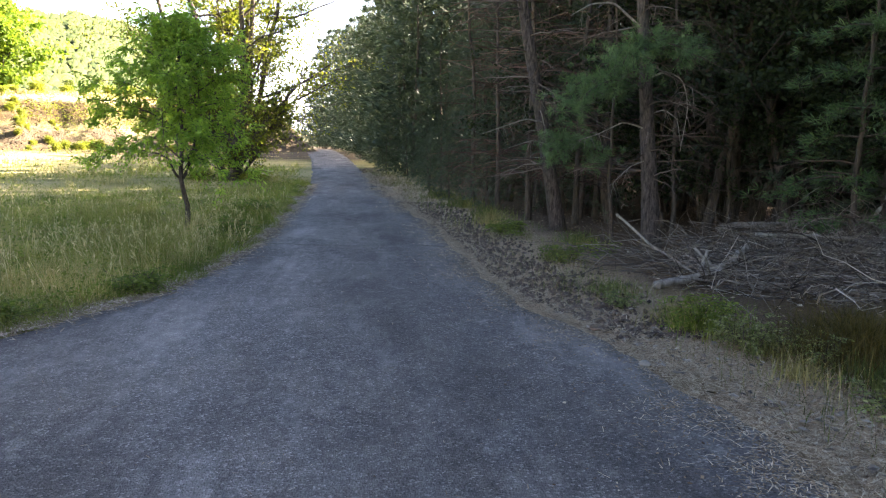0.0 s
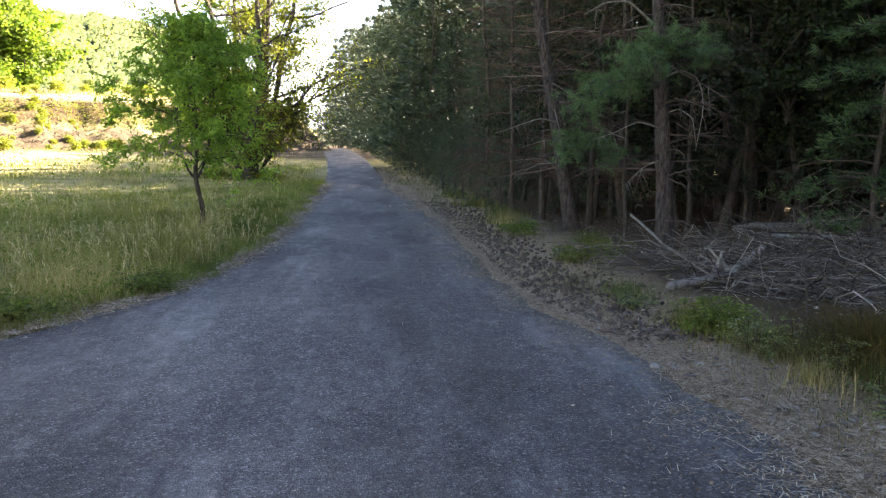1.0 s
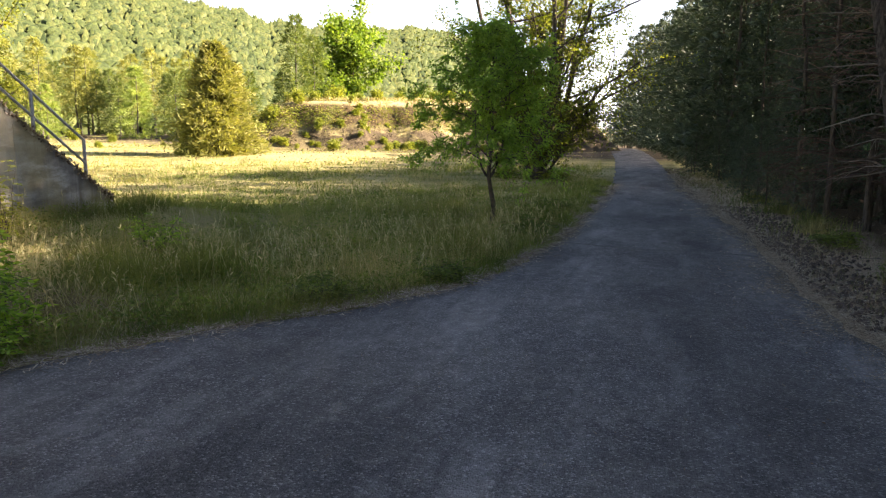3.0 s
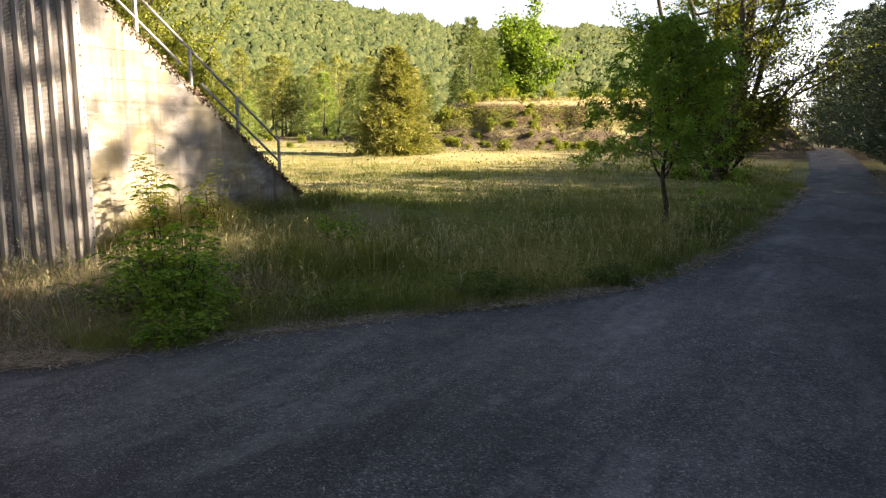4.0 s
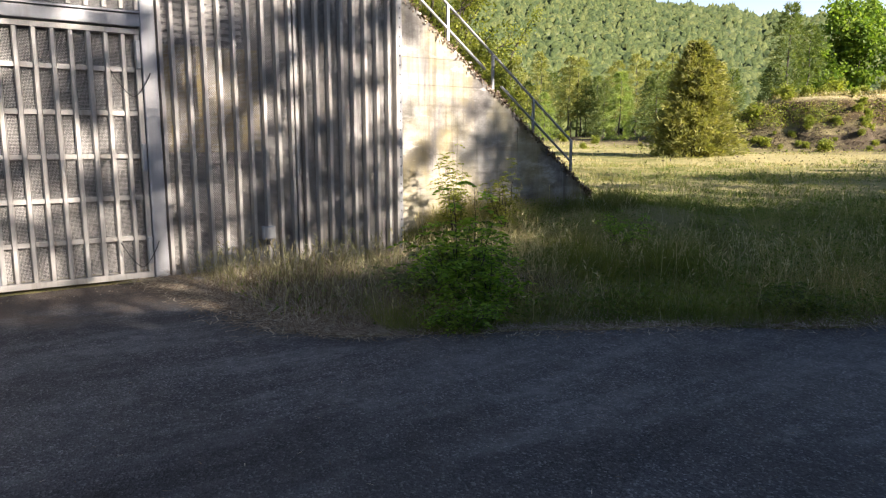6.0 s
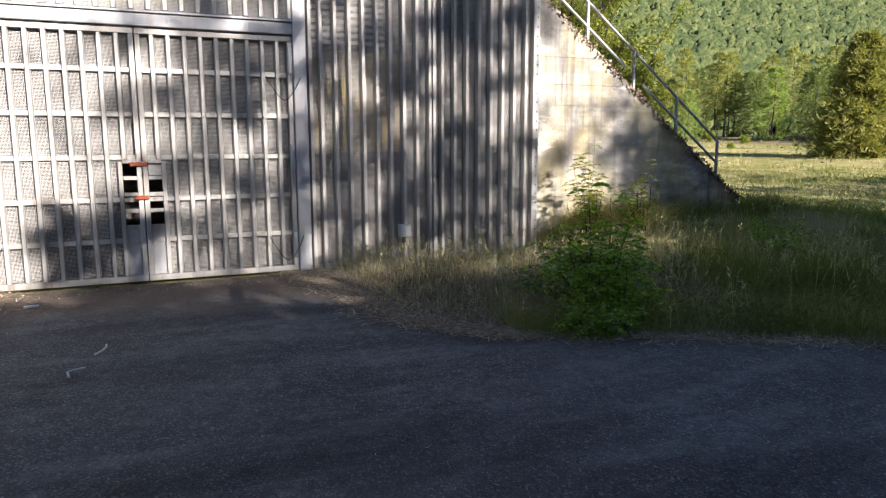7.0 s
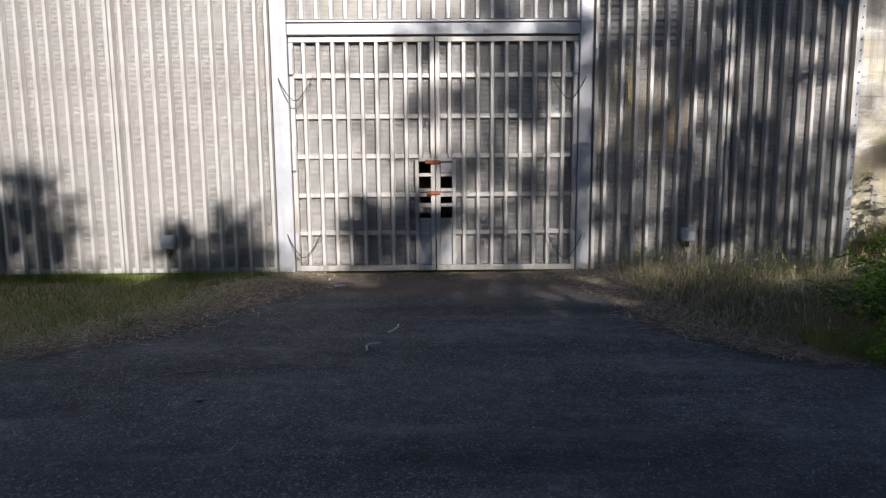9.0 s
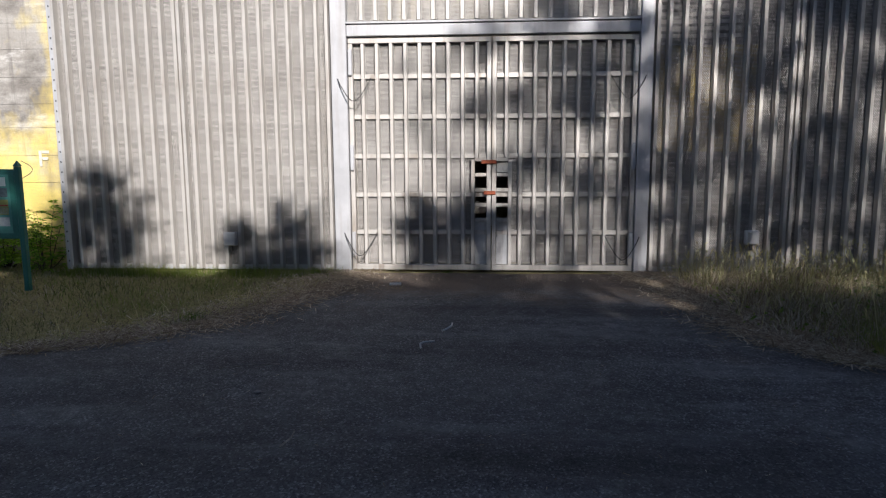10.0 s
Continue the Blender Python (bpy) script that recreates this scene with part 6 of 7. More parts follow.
verge(14000, 0.35, 0.30, 0.0055, GREEN_GRASS, "green weeds and grass hanging over the tarmac's edge", 201)
verge(9000, 0.45, 0.36, 0.004, GRASS, "tall mixed grass along the tarmac", 202)
verge(6000, 0.12, 0.22, 0.004, STRAW, "bleached dead grass at the tarmac's edge", 204, 1.2)
strip("verge_grass", 12000, -5.2, -1.8, 6.8, 14.0, 0.46, 0.0045, DRY_GRASS, "pale flowering grass by the sapling", 210, 0.5, lambda x, y, r: (x < lane_left(y) - 0.12) & (x > lane_left(y) - 1.9) & (patches(x, y, 0.8, 0.4) + r.normal(0, 0.3, len(x)) > -0.3))
strip("verge_grass", 12000, -8.6, -3.0, 4.2, 10.0, 0.34, 0.005, PALE_GRASS, "straw-coloured stalks in the shaded meadow", 209, 0.8, lambda x, y, r: (x < lane_left(y) - 0.3) & (patches(x, y, 1.1, 1.9) + r.normal(0, 0.2, len(x)) > -0.05))
strip("verge_grass", 5000, -9.25, -8.55, 5.3, 10.4, 0.42, 0.005, GRASS, "rank grass at the foot of the concrete wall", 205, 0.6)
strip("verge_grass", 7000, -5.4, -1.9, 5.5, 20.0, 0.48, 0.0035, DRY_GRASS, "tall straw stalks along the tarmac", 203, 0.45, lambda x, y, r: (x < lane_left(y) - 0.15) & (x > lane_left(y) - 1.5) & (patches(x, y, 0.8, 2.0) > 0.05))
strip("verge_grass", 9000, -8.6, -4.9, 1.9, 5.4, 0.30, 0.004, STRAW, "matted bleached grass before the steel screen", 206, 1.6, lambda x, y, r: y > apron_right(x) - 0.05 + r.exponential(0.12, len(x)))
strip("verge_grass", 16000, -8.6, -4.4, -7.0, -1.8, 0.19, 0.006, PALE_GRASS, "bleached trodden grass along the apron", 207, 2.0, lambda x, y, r: (y < apron_left(x) + 0.12) & (y > apron_left(x) - 0.12 - r.exponential(0.22, len(x))))
strip("verge_grass", 5000, -8.6, -4.4, -9.0, -2.0, 0.16, 0.006, GREEN_GRASS, "green patches in the grass beside the apron", 208, 0.8, lambda x, y, r: (y < apron_left(x) - 0.25) & (patches(x, y, 1.6, 0.7) > 0.1) & ((x > CLAD + 0.05) | (y < -5.7)))
shoulder = lambda x, y, r: (x > lane_right(y) + 0.12 + r.exponential(0.25, len(x))) & (x < lane_right(y) + 1.7) & (patches(x, y, 1.9, 3.0) + r.normal(0, 0.25, len(x)) > 0.05)
strip("verge_grass", 9000, 1.3, 4.6, 2.2, 13.0, 0.19, 0.005, WOOD_GRASS, "thin grass on the lane's shoulder", 118, 0.8, shoulder)
strip("verge_grass", 9000, -0.6, 4.2, 13.0, 42.0, 0.30, 0.012, WOOD_GRASS, "shaded grass between lane and wood", 120, 0.8, lambda x, y, r: (x > lane_right(y) + 0.15 + r.exponential(0.2, len(x))) & (x < lane_right(y) + 2.2) & (patches(x, y, 0.9, 1.0) + r.normal(0, 0.3, len(x)) > -0.1))
strip("verge_grass", 6000, 1.3, 4.6, 2.2, 13.0, 0.22, 0.004, STRAW, "dry bleached grass on the lane's shoulder", 119, 1.0, shoulder)

# tufts on the shoulder of the lane
def tuft(x, y, r0, n, height, width, mat, label, seed, lean=0.75):
    r = np.random.default_rng(seed)
    a, d = r.uniform(0, 2 * np.pi, n), r0 * np.abs(r.normal(0, 0.5, n))
    at = np.stack([np.cos(a) * d, np.sin(a) * d, 0 * a - 0.02], 1)
    me = fast_mesh("grass_tuft", *blades(r, at, height * r.uniform(0.4, 1.1, n), width, lean))
    ob = tagged(place_mesh("grass_tuft", me, mat), label, "grass tuft", "grass tufts on the shoulder", "stuff")
    ob.location = (x, y, float(land(x, y)))
    return ob


for x, y, r0, n, h, w, mat, label in (
        (2.85, 5.95, 0.34, 260, 0.34, 0.006, DRY_GRASS, "pale grass stalks among green shoots"),
        (2.75, 9.60, 0.42, 420, 0.24, 0.008, WOOD_GRASS, "green grass tuft at the wood's edge"),
        (2.70, 7.35, 0.45, 380, 0.20, 0.008, WOOD_GRASS, "thin grass tuft among the litter"),
        (2.98, 5.70, 0.36, 420, 0.36, 0.007, GREEN_GRASS, "lush green grass tuft on the lane's shoulder"),
        (3.20, 5.05, 0.45, 360, 0.28, 0.006, WOOD_GRASS, "straggling grass among grey-green weeds"),
        (3.05, 4.45, 0.40, 300, 0.24, 0.005, DRY_GRASS, "bleached grass tuft on the shoulder"),
        (3.75, 4.75, 0.62, 3400, 0.46, 0.006, BROWN_GRASS, "dense brown dry grass tussock"),
        (3.55, 4.15, 0.45, 420, 0.30, 0.007, WOOD_GRASS, "straggling grass tuft on the shoulder"),
        (3.40, 3.45, 0.40, 300, 0.20, 0.006, WOOD_GRASS, "straggling grass tuft on the shoulder"),
        (2.55, 14.2, 0.40, 360, 0.34, 0.011, DRY_GRASS, "straw-coloured grass tuft at the wood's edge"),
        (2.75, 15.6, 0.50, 360, 0.34, 0.012, WOOD_GRASS, "grass tuft at the wood's edge"),
        (2.55, 18.3, 0.60, 360, 0.36, 0.013, WOOD_GRASS, "grass tuft at the wood's edge"),
        (2.30, 21.5, 0.60, 360, 0.36, 0.014, WOOD_GRASS, "grass tuft at the wood's edge"),
        (3.60, 11.4, 0.60, 360, 0.26, 0.010, WOOD_GRASS, "thin grass tuft under the pines"),
        (-8.35, -2.15, 0.16, 160, 0.14, 0.008, GREEN_GRASS, "green tuft on the apron's edge"),
        (-8.55, -0.55, 0.09, 90, 0.09, 0.006, GREEN_GRASS, "small green tuft under the gate"),
        (-7.55, -1.05, 0.20, 110, 0.07, 0.006, DRY_GRASS, "small dry tuft in the tarmac"),
        (-6.0, -2.75, 0.22, 160, 0.14, 0.008, GREEN_GRASS, "green tuft on the apron's edge"),
        (-6.9, 0.25, 0.07, 50, 0.05, 0.006, GRASS, "tiny tuft in the tarmac")):
    tuft(x, y, r0, n, h, w, mat, label, int(1000 + x * 37 + y * 11))

# bushes near the bunker
def bush_meshes(seed, height, wide, shoots, leaf, fan=0.55):
    """Upright shoots fanned from one root, each with pairs of leaves up its length."""
    r = np.random.default_rng(seed)
    wood, at, way = Heap(), [], []
    for k in range(shoots):
        a, out = r.uniform(0, 2 * np.pi), r.uniform(0.1, 1.0)
        n = height * r.uniform(0.45, 1.08) * (1.0 - 0.30 * out ** 2)
        q = np.linspace(0, 1, 8)
        d = np.array([np.cos(a), np.sin(a), 0])
        p = d * (0.05 + wide * out * q ** 0.8)[:, None] + np.array([[0, 0, 1.0]]) * (n * (q - 0.12 * q ** 2 * out))[:, None] + np.cumsum(r.normal(0, 0.012, (8, 3)), 0)
        wood.add(*tube(p, 0.007 * (1.15 - q), 4))
        for s in np.arange(0.18, 1.02, 0.075) + r.normal(0, 0.025, 12):
            o = np.array([np.interp(s, q, p[:, c]) for c in range(3)])
            b = r.uniform(0, 2 * np.pi)
            long, rise = leaf * r.uniform(1.6, 3.6), r.uniform(0.15, 1.0)
            m = 9
            e = np.linspace(0.2, 1.0, m)[:, None]
            out = np.array([np.cos(b), np.sin(b), 0.0])
            stalk = out * long * e + np.array([[0, 0, 1.0]]) * long * (rise * e - (0.35 + 0.5 * rise) * e ** 2)
            wood.add(*tube(np.concatenate([o[None], o + stalk[::4]]), 0.002, 3))
            side = np.array([-np.sin(b), np.cos(b), 0.0]) * np.where(np.arange(m) % 2, 1, -1)[:, None]
            side[-1] = out
            at.append(o + stalk)
            way.append(unit(side * 0.9 + out * 0.4 + np.array([0, 0, -0.15]) + r.normal(0, 0.2, (m, 3))))
    at, way = np.concatenate(at), np.concatenate(way)
    return wood.mesh("trunk", True), fast_mesh("crown", *leaves(r, at, way, r.uniform(0.7, 1.15, len(at)) * leaf, leaf * 0.34))


def bush(x, y, height, wide, shoots, leaf, mat, label, seed):
    ob = tree("bush", bush_meshes(seed, height, wide, shoots, leaf), (DARK_BARK, mat), label, "bush")
    stand(ob, x, y, seed * 40, 1.0, True)
    return ob


bush(-5.18, 3.85, 0.98, 0.44, 14, 0.078, BUSH, "bright green leafy bush at the tarmac's edge", 121)
bush(-4.93, 3.95, 0.80, 0.34, 10, 0.075, BUSH, "bright green leafy bush at the tarmac's edge", 130)
bush(-5.62, 3.82, 0.66, 0.36, 9, 0.07, BUSH, "bright green leafy bush at the tarmac's edge", 133)
bush(-5.45, 4.05, 1.25, 0.26, 8, 0.085, BUSH, "tall leafy shoots behind the bush", 129)
bush(-4.66, 3.45, 0.30, 0.24, 12, 0.06, BUSH, "low green shoots at the tarmac's edge", 122)
bush(-5.75, 3.85, 0.62, 0.55, 22, 0.07, WEED, "small green bush in the dry grass", 123)
bush(-8.45, 6.05, 1.55, 0.42, 13, 0.06, SCRUB, "thin pale-leaved shoots against the concrete wall", 124)
bush(-8.35, 6.95, 1.10, 0.40, 9, 0.06, SCRUB, "thin pale-leaved shoots against the concrete wall", 125)
bush(-8.75, -5.95, 1.05, 0.35, 9, 0.07, BUSH, "small bush between the sign and the screen", 126)
bush(-8.9, -6.6, 0.8, 0.45, 12, 0.07, BUSH, "small bush behind the sign", 127)
bush(-7.2, 8.3, 0.55, 0.5, 10, 0.06, BUSH, "low herb in the meadow grass", 128)

for x, y, h, w, n, leaf, mat, label in (
        (2.95, 5.75, 0.40, 0.20, 22, 0.055, HERB, "lush green weed on the lane's shoulder"),
        (3.12, 5.10, 0.32, 0.38, 20, 0.040, WEED, "grey-green weeds on the lane's shoulder"),
        (3.45, 4.75, 0.26, 0.36, 16, 0.036, WEED, "grey-green weeds on the lane's shoulder"),
        (2.62, 6.75, 0.20, 0.26, 12, 0.036, WEED, "low green weeds among the cones"),
        (2.78, 9.55, 0.30, 0.42, 24, 0.045, HERB, "low green weeds at the wood's edge"),
        (3.55, 10.2, 0.24, 0.40, 12, 0.045, HERB, "low green weeds at the wood's edge"),
        (3.30, 3.70, 0.22, 0.28, 20, 0.045, WEED, "straggling weeds on the lane's shoulder"),
        (2.60, 12.6, 0.30, 0.45, 26, 0.065, HERB, "low green weeds at the wood's edge"),
        (-2.55, 7.75, 0.26, 0.40, 30, 0.060, HERB, "green weeds on the meadow's verge"),
        (-3.35, 6.45, 0.26, 0.40, 30, 0.060, HERB, "green weeds on the meadow's verge"),
        (-2.35, 12.2, 0.34, 0.45, 30, 0.075, HERB, "green weeds on the meadow's verge"),
        (-2.6, 16.5, 0.36, 0.5, 30, 0.085, HERB, "green weeds on the meadow's verge"),
        (-5.0, 31.4, 0.4, 0.8, 26, 0.12, BROADLEAF, "leafy shoots at the many-stemmed tree's foot"),
        (-7.4, 31.6, 0.5, 0.8, 26, 0.12, BROADLEAF, "leafy shoots at the many-stemmed tree's foot")):
    plant = bush(x, y, h, w, n * 3 // 5, leaf, mat, label, int(300 + abs(x) * 31 + y * 17))
    plant.name = "weed"

# scrub on the far bank and in the meadow
scrub = tree("scrub_bush", broad_meshes(131, 1.6, 0.03, 3, 0.8, 700, 0.34, 0.05, 0.1, 0.1, 0.6, arms=3, deep=1), (DARK_BARK, SCRUB), "yellow-green scrub bush in the sunny meadow", "bush", "scrub bushes")
stand(scrub, *polar(27.2, 76), 0, 0.75, True)
for turn, r, size in ((22.7, 75, 0.5), (21.5, 76, 0.45), (19.9, 77, 0.65), (18.6, 79, 0.5), (31.9, 84, 0.9), (31.0, 80, 0.6), (29.8, 86, 0.9), (32.8, 79, 0.6), (28.6, 87, 0.7), (23.7, 89, 0.85), (26.8, 93, 1.2), (27.6, 90, 0.7), (25.0, 90, 0.6),
                      (21.8, 93, 0.7), (20.4, 95, 0.8), (19.0, 96, 0.9), (17.8, 97, 1.0), (16.4, 98, 1.0), (15.2, 99, 0.9), (30.4, 90, 0.8), (33.5, 84, 0.6), (24.4, 78, 0.3), (38.5, 100, 0.6), (43.5, 92, 0.6), (46.0, 96, 0.8), (44.4, 78, 0.4)):
    stand(scrub, *polar(turn, r), turn * 77, size)


bank_share = lambda x, y: far_bank(x, y) / (5.2 + np.clip(((x + 39.5) * 21.0 + (y - 80.5) * 23.5) / 31.5 ** 2, 0, 1))
r = np.random.default_rng(137)
for k in range(56):
    # in clumps over the sloping end and along the upper face of the bank
    along = r.uniform(-15, 2) if k % 2 else r.uniform(0, 31)
    off = r.uniform(4.0, 9.0) if k % 2 else r.choice([r.uniform(5.4, 6.8), r.uniform(9.0, 10.5)])
    stand(scrub, -39.5 + 0.666 * along + 0.746 * off, 80.5 + 0.746 * along - 0.666 * off, k * 67, r.uniform(0.2, 0.6))


def bank_cover(n, size, mat, label, seed, want, tall, low=0.1, high=2.0):
    """Low growth over the embankment, in drifts."""
    r = np.random.default_rng(seed)
    along, off = r.uniform(-18, 34, n), r.uniform(-3, 11, n)
    x, y = -39.5 + 0.666 * along + 0.746 * off, 80.5 + 0.746 * along - 0.666 * off
    share = bank_share(x, y)
    ok = (share > low) & (share < high) & (patches(x, y, 0.35, want[0]) + r.normal(0, 0.2, n) > want[1])
    x, y = x[ok], y[ok]
    at = np.stack([x, y, land(x, y) + r.uniform(0, tall, len(x))], 1)
    me = fast_mesh("bank_cover", *leaves(r, at, r.normal(0, 1, at.shape) * np.array([1, 1, 0.5]), size * r.uniform(0.6, 1.3, len(x)), size * 0.5))
    tagged(place_mesh("bank_cover", me, mat), label, "heath", kind="stuff")


bank_cover(24000, 0.20, HEATHER, "brown heather at the foot of the far bank", 192, (2.6, -0.9), 0.25, 0.03, 0.30)
bank_cover(5000, 0.20, HEATHER, "brown heather drifts on the far bank", 195, (0.6, 0.1), 0.3, 0.30, 0.72)
bank_cover(46000, 0.26, SCRUB, "yellow-green growth on the far bank", 193, (4.4, -0.4), 0.5, 0.34, 0.80)
bank_cover(16000, 0.22, FAR_STRAW, "dry grass on the face of the far bank", 196, (1.6, -0.5), 0.35, 0.30, 0.90)
strip("bank_grass", 13000, -50, -12, 76, 110, 0.75, 0.07, DRY_GRASS, "tall straw grass along the top of the far bank", 194, 1.0, lambda x, y, r: bank_share(x, y) > 0.84)
bank_cover(9000, 0.20, DRY_GRASS, "straw grass along the top of the far bank", 191, (1.0, -0.9), 0.45, 0.82)

# ---------------------------------------------------------------- brushwood, logs and litter by the wood
def branch_path(r, start, way, length, bends=6, crook=0.13):
    u = np.linspace(0, 1, bends)
    kink = np.cumsum(r.normal(0, crook, (bends, 3)), 0) * length * 0.4
    kink[0] = 0
    return np.array(start) + np.array(way) * (length * u)[:, None] + kink


def brushwood(n, seed):
    r = np.random.default_rng(seed)
    heap = Heap()
    for _ in range(n):
        x, y = r.uniform(3.7, 9.5), r.uniform(6.3, 11.2)
        if x - 3.2 < (8.2 - y) * 0.9 or (x < 5.4 and y > 9.8):
            continue
        a, long = r.uniform(0, 2 * np.pi), r.uniform(0.35, 1.7)
        mid = 0.26 * np.exp(-((x - 6.4) / 2.0) ** 2 - ((y - 8.9) / 1.3) ** 2)
        start = (x, y, float(land(x, y)) + r.uniform(0.01, 0.10 + mid))
        way = unit(np.array([np.cos(a), np.sin(a), r.normal(0.05, 0.16)]))
        p = branch_path(r, start, way, long)
        p[:, 2] = np.maximum(p[:, 2], land(p[:, 0], p[:, 1]) + 0.008)
        u = np.linspace(0, 1, len(p))
        heap.add(*tube(p, (0.0035 + 0.012 * r.uniform(0, 1) ** 3.5) * (1.1 - 0.8 * u), 3))
        for _ in range(r.integers(0, 3)):
            q = p[r.integers(2, 5)]
            w = unit(way + r.normal(0, 0.6, 3))
            heap.add(*tube(branch_path(r, q, w, long * 0.35, 4, 0.12), 0.004, 3))
    for _ in range(170):
        x, y = r.uniform(4.0, 9.2), r.uniform(7.2, 10.6)
        w = unit(np.array([r.normal(0, 0.7), r.normal(0, 0.7), 0.75]))
        p = branch_path(r, (x, y, float(land(x, y))), w, r.uniform(0.3, 0.95), 7, 0.14)
        heap.add(*tube(p, 0.007 * (1.1 - np.linspace(0, 1, 7)), 3))
    tagged(place_mesh("brushwood", heap.mesh("brushwood", True), BRUSH), "heap of dry grey cut branches and twigs", "brushwood", kind="stuff")


brushwood(2300, 141)


def log(points, radius, label, seed, forks=()):
    r = np.random.default_rng(seed)
    p = np.array(points, float)
    t = np.linspace(0, 1, 12)
    s = np.linspace(0, 1, len(p))
    path = np.stack([np.interp(t, s, p[:, c]) for c in range(3)], 1) + r.normal(0, radius * 0.25, (12, 3))
    heap = Heap().add(*tube(path, radius * (1 - 0.3 * t) * r.uniform(0.9, 1.1, 12), 8))
    for ends, at, rad in ((0, path[0], radius), (11, path[-1], radius * 0.7)):
        d = unit(path[min(ends + 1, 11)] - path[max(ends - 1, 0)]) * (1 if ends else -1)
        heap.add(*tube(np.array([at, at + d * 0.015, at + d * 0.02]), np.array([rad, rad * 0.7, 0.001]), 8))
    ob = tagged(place_mesh("log", heap.mesh("log", True), DEAD_WOOD), label, "log", "logs by the wood")
    for f in forks:
        q = np.array(f, float)
        place_mesh("branch_stub", Heap().add(*tube(branch_path(r, q[0], unit(q[1] - q[0]), np.linalg.norm(q[1] - q[0]), 6, 0.03), radius * 0.55 * np.linspace(1, 0.6, 6), 6)).mesh("branch_stub", True), DEAD_WOOD, ob)


log([(3.28, 7.45, 0.05), (3.9, 7.75, 0.09), (4.35, 8.05, 0.10)], 0.055, "grey weathered log lying at the wood's edge", 1, (((3.95, 7.8, 0.10), (4.25, 8.2, 0.34)),))
log([(4.2, 7.95, 0.08), (4.7, 8.4, 0.16), (5.1, 8.75, 0.30)], 0.05, "forked grey log propped on the brushwood", 2, (((4.3, 8.05, 0.1), (4.2, 8.4, 0.32)),))
log([(6.9, 9.15, 0.12), (7.15, 8.55, 0.14), (7.3, 7.9, 0.10)], 0.07, "grey log on the brushwood", 3)
log([(5.9, 9.9, 0.30), (6.7, 9.6, 0.32), (7.5, 9.3, 0.24)], 0.035, "long grey branch on the brushwood", 4)
log([(3.95, 10.6, 0.55), (4.05, 9.4, 0.22), (4.1, 8.2, 0.05)], 0.022, "thin leaning grey branch", 5)
log([(6.5, 12.2, 0.15), (8.5, 12.4, 0.22), (10.6, 12.3, 0.16)], 0.06, "fallen dark trunk in the wood", 6)
log([(7.9, 10.4, 0.0), (8.0, 10.2, 0.5), (8.25, 10.15, 0.95)], 0.04, "broken pale stump at the wood's edge", 7)


def flakes(name, x, y, size, lift, mat, label, seed, tilt=0.35):
    """Leaves, chips and needles lying loose."""
    r = np.random.default_rng(seed)
    n = len(x)
    at = np.stack([x, y, land(x, y) + lift + r.uniform(0, 0.015, n)], 1)
    a = r.uniform(0, 2 * np.pi, n)
    way = np.stack([np.cos(a), np.sin(a), r.normal(0, tilt * 0.5, n)], 1)
    long = size * r.uniform(0.5, 1.5, n)
    side = np.stack([-np.sin(a), np.cos(a), r.normal(0, tilt, n)], 1) * (long * r.uniform(0.15, 0.4, n))[:, None]
    mid = at + way * long[:, None] * 0.5
    v = np.stack([at, mid + side, at + way * long[:, None], mid - side], 1).reshape(-1, 3)
    return tagged(place_mesh(name, fast_mesh(name, v, np.arange(4 * n).reshape(n, 4)), mat), label, "litter", kind="stuff")


def needles(name, x, y, lift, label, seed, long=0.06, thick=1.0):
    """Fallen needles and straw, thin slivers lying every way."""
    r = np.random.default_rng(seed)
    n = len(x)
    a = r.uniform(0, 2 * np.pi, n)
    at = np.stack([x, y, land(x, y) + lift + r.uniform(0, 0.012, n)], 1)
    way = np.stack([np.cos(a), np.sin(a), r.normal(0, 0.10, n)], 1) * (long * r.uniform(0.5, 1.5, n) * np.maximum(1, y / 9))[:, None]
    side = np.stack([-np.sin(a), np.cos(a), 0 * a], 1) * (0.0022 * thick * np.maximum(1, np.abs(y) / 5))[:, None]
    v = np.stack([at - side, at + side, at + way + side * 0.6, at + way - side * 0.6], 1).reshape(-1, 3)
    return tagged(place_mesh(name, fast_mesh(name, v, np.arange(4 * n).reshape(n, 4)), STRAW), label, "litter", kind="stuff")


r = np.random.default_rng(151)
n = 24000
y = 1.5 * (40 / 1.5) ** r.uniform(0, 1, n)
x = lane_right(y) - 0.05 + np.abs(r.normal(0, 0.75, n)) - r.exponential(0.12, n)
needles("fallen_needles", x, y, 0.030, "tan fallen needles and straw along the shoulder", 150)
n = 16000
y = 1.5 * (30 / 1.5) ** r.uniform(0, 1, n)
x = lane_right(y) + 0.12 + r.normal(0, 0.22, n)
needles("fallen_needles", x, y, 0.034, "bleached straw drifted along the tarmac's edge", 149, 0.07)
n = 9000
y = 1.5 * (48 / 1.5) ** r.uniform(0, 1, n)
x = lane_right(y) + np.abs(r.normal(0, 0.9, n)) + r.uniform(-0.2, 0.1, n)
flakes("leaf_litter", x, y, 0.026 * np.maximum(1, y / 9), 0.014, LITTER, "brown leaf and needle litter along the shoulder", 152)
n = 9000
x, y = r.uniform(2.6, 14, n), r.uniform(3.5, 19, n)
flakes("leaf_litter", x, y, 0.05, 0.012, LITTER, "brown leaf litter under the trees", 153)
n = 12000
y = 1.6 * (26 / 1.6) ** r.uniform(0, 1, n)
x = lane_right(y) + 0.05 - np.abs(r.normal(0, 0.34, n))
ok = patches(x, y, 1.9, 0.7) + r.normal(0, 0.2, n) > 0.12
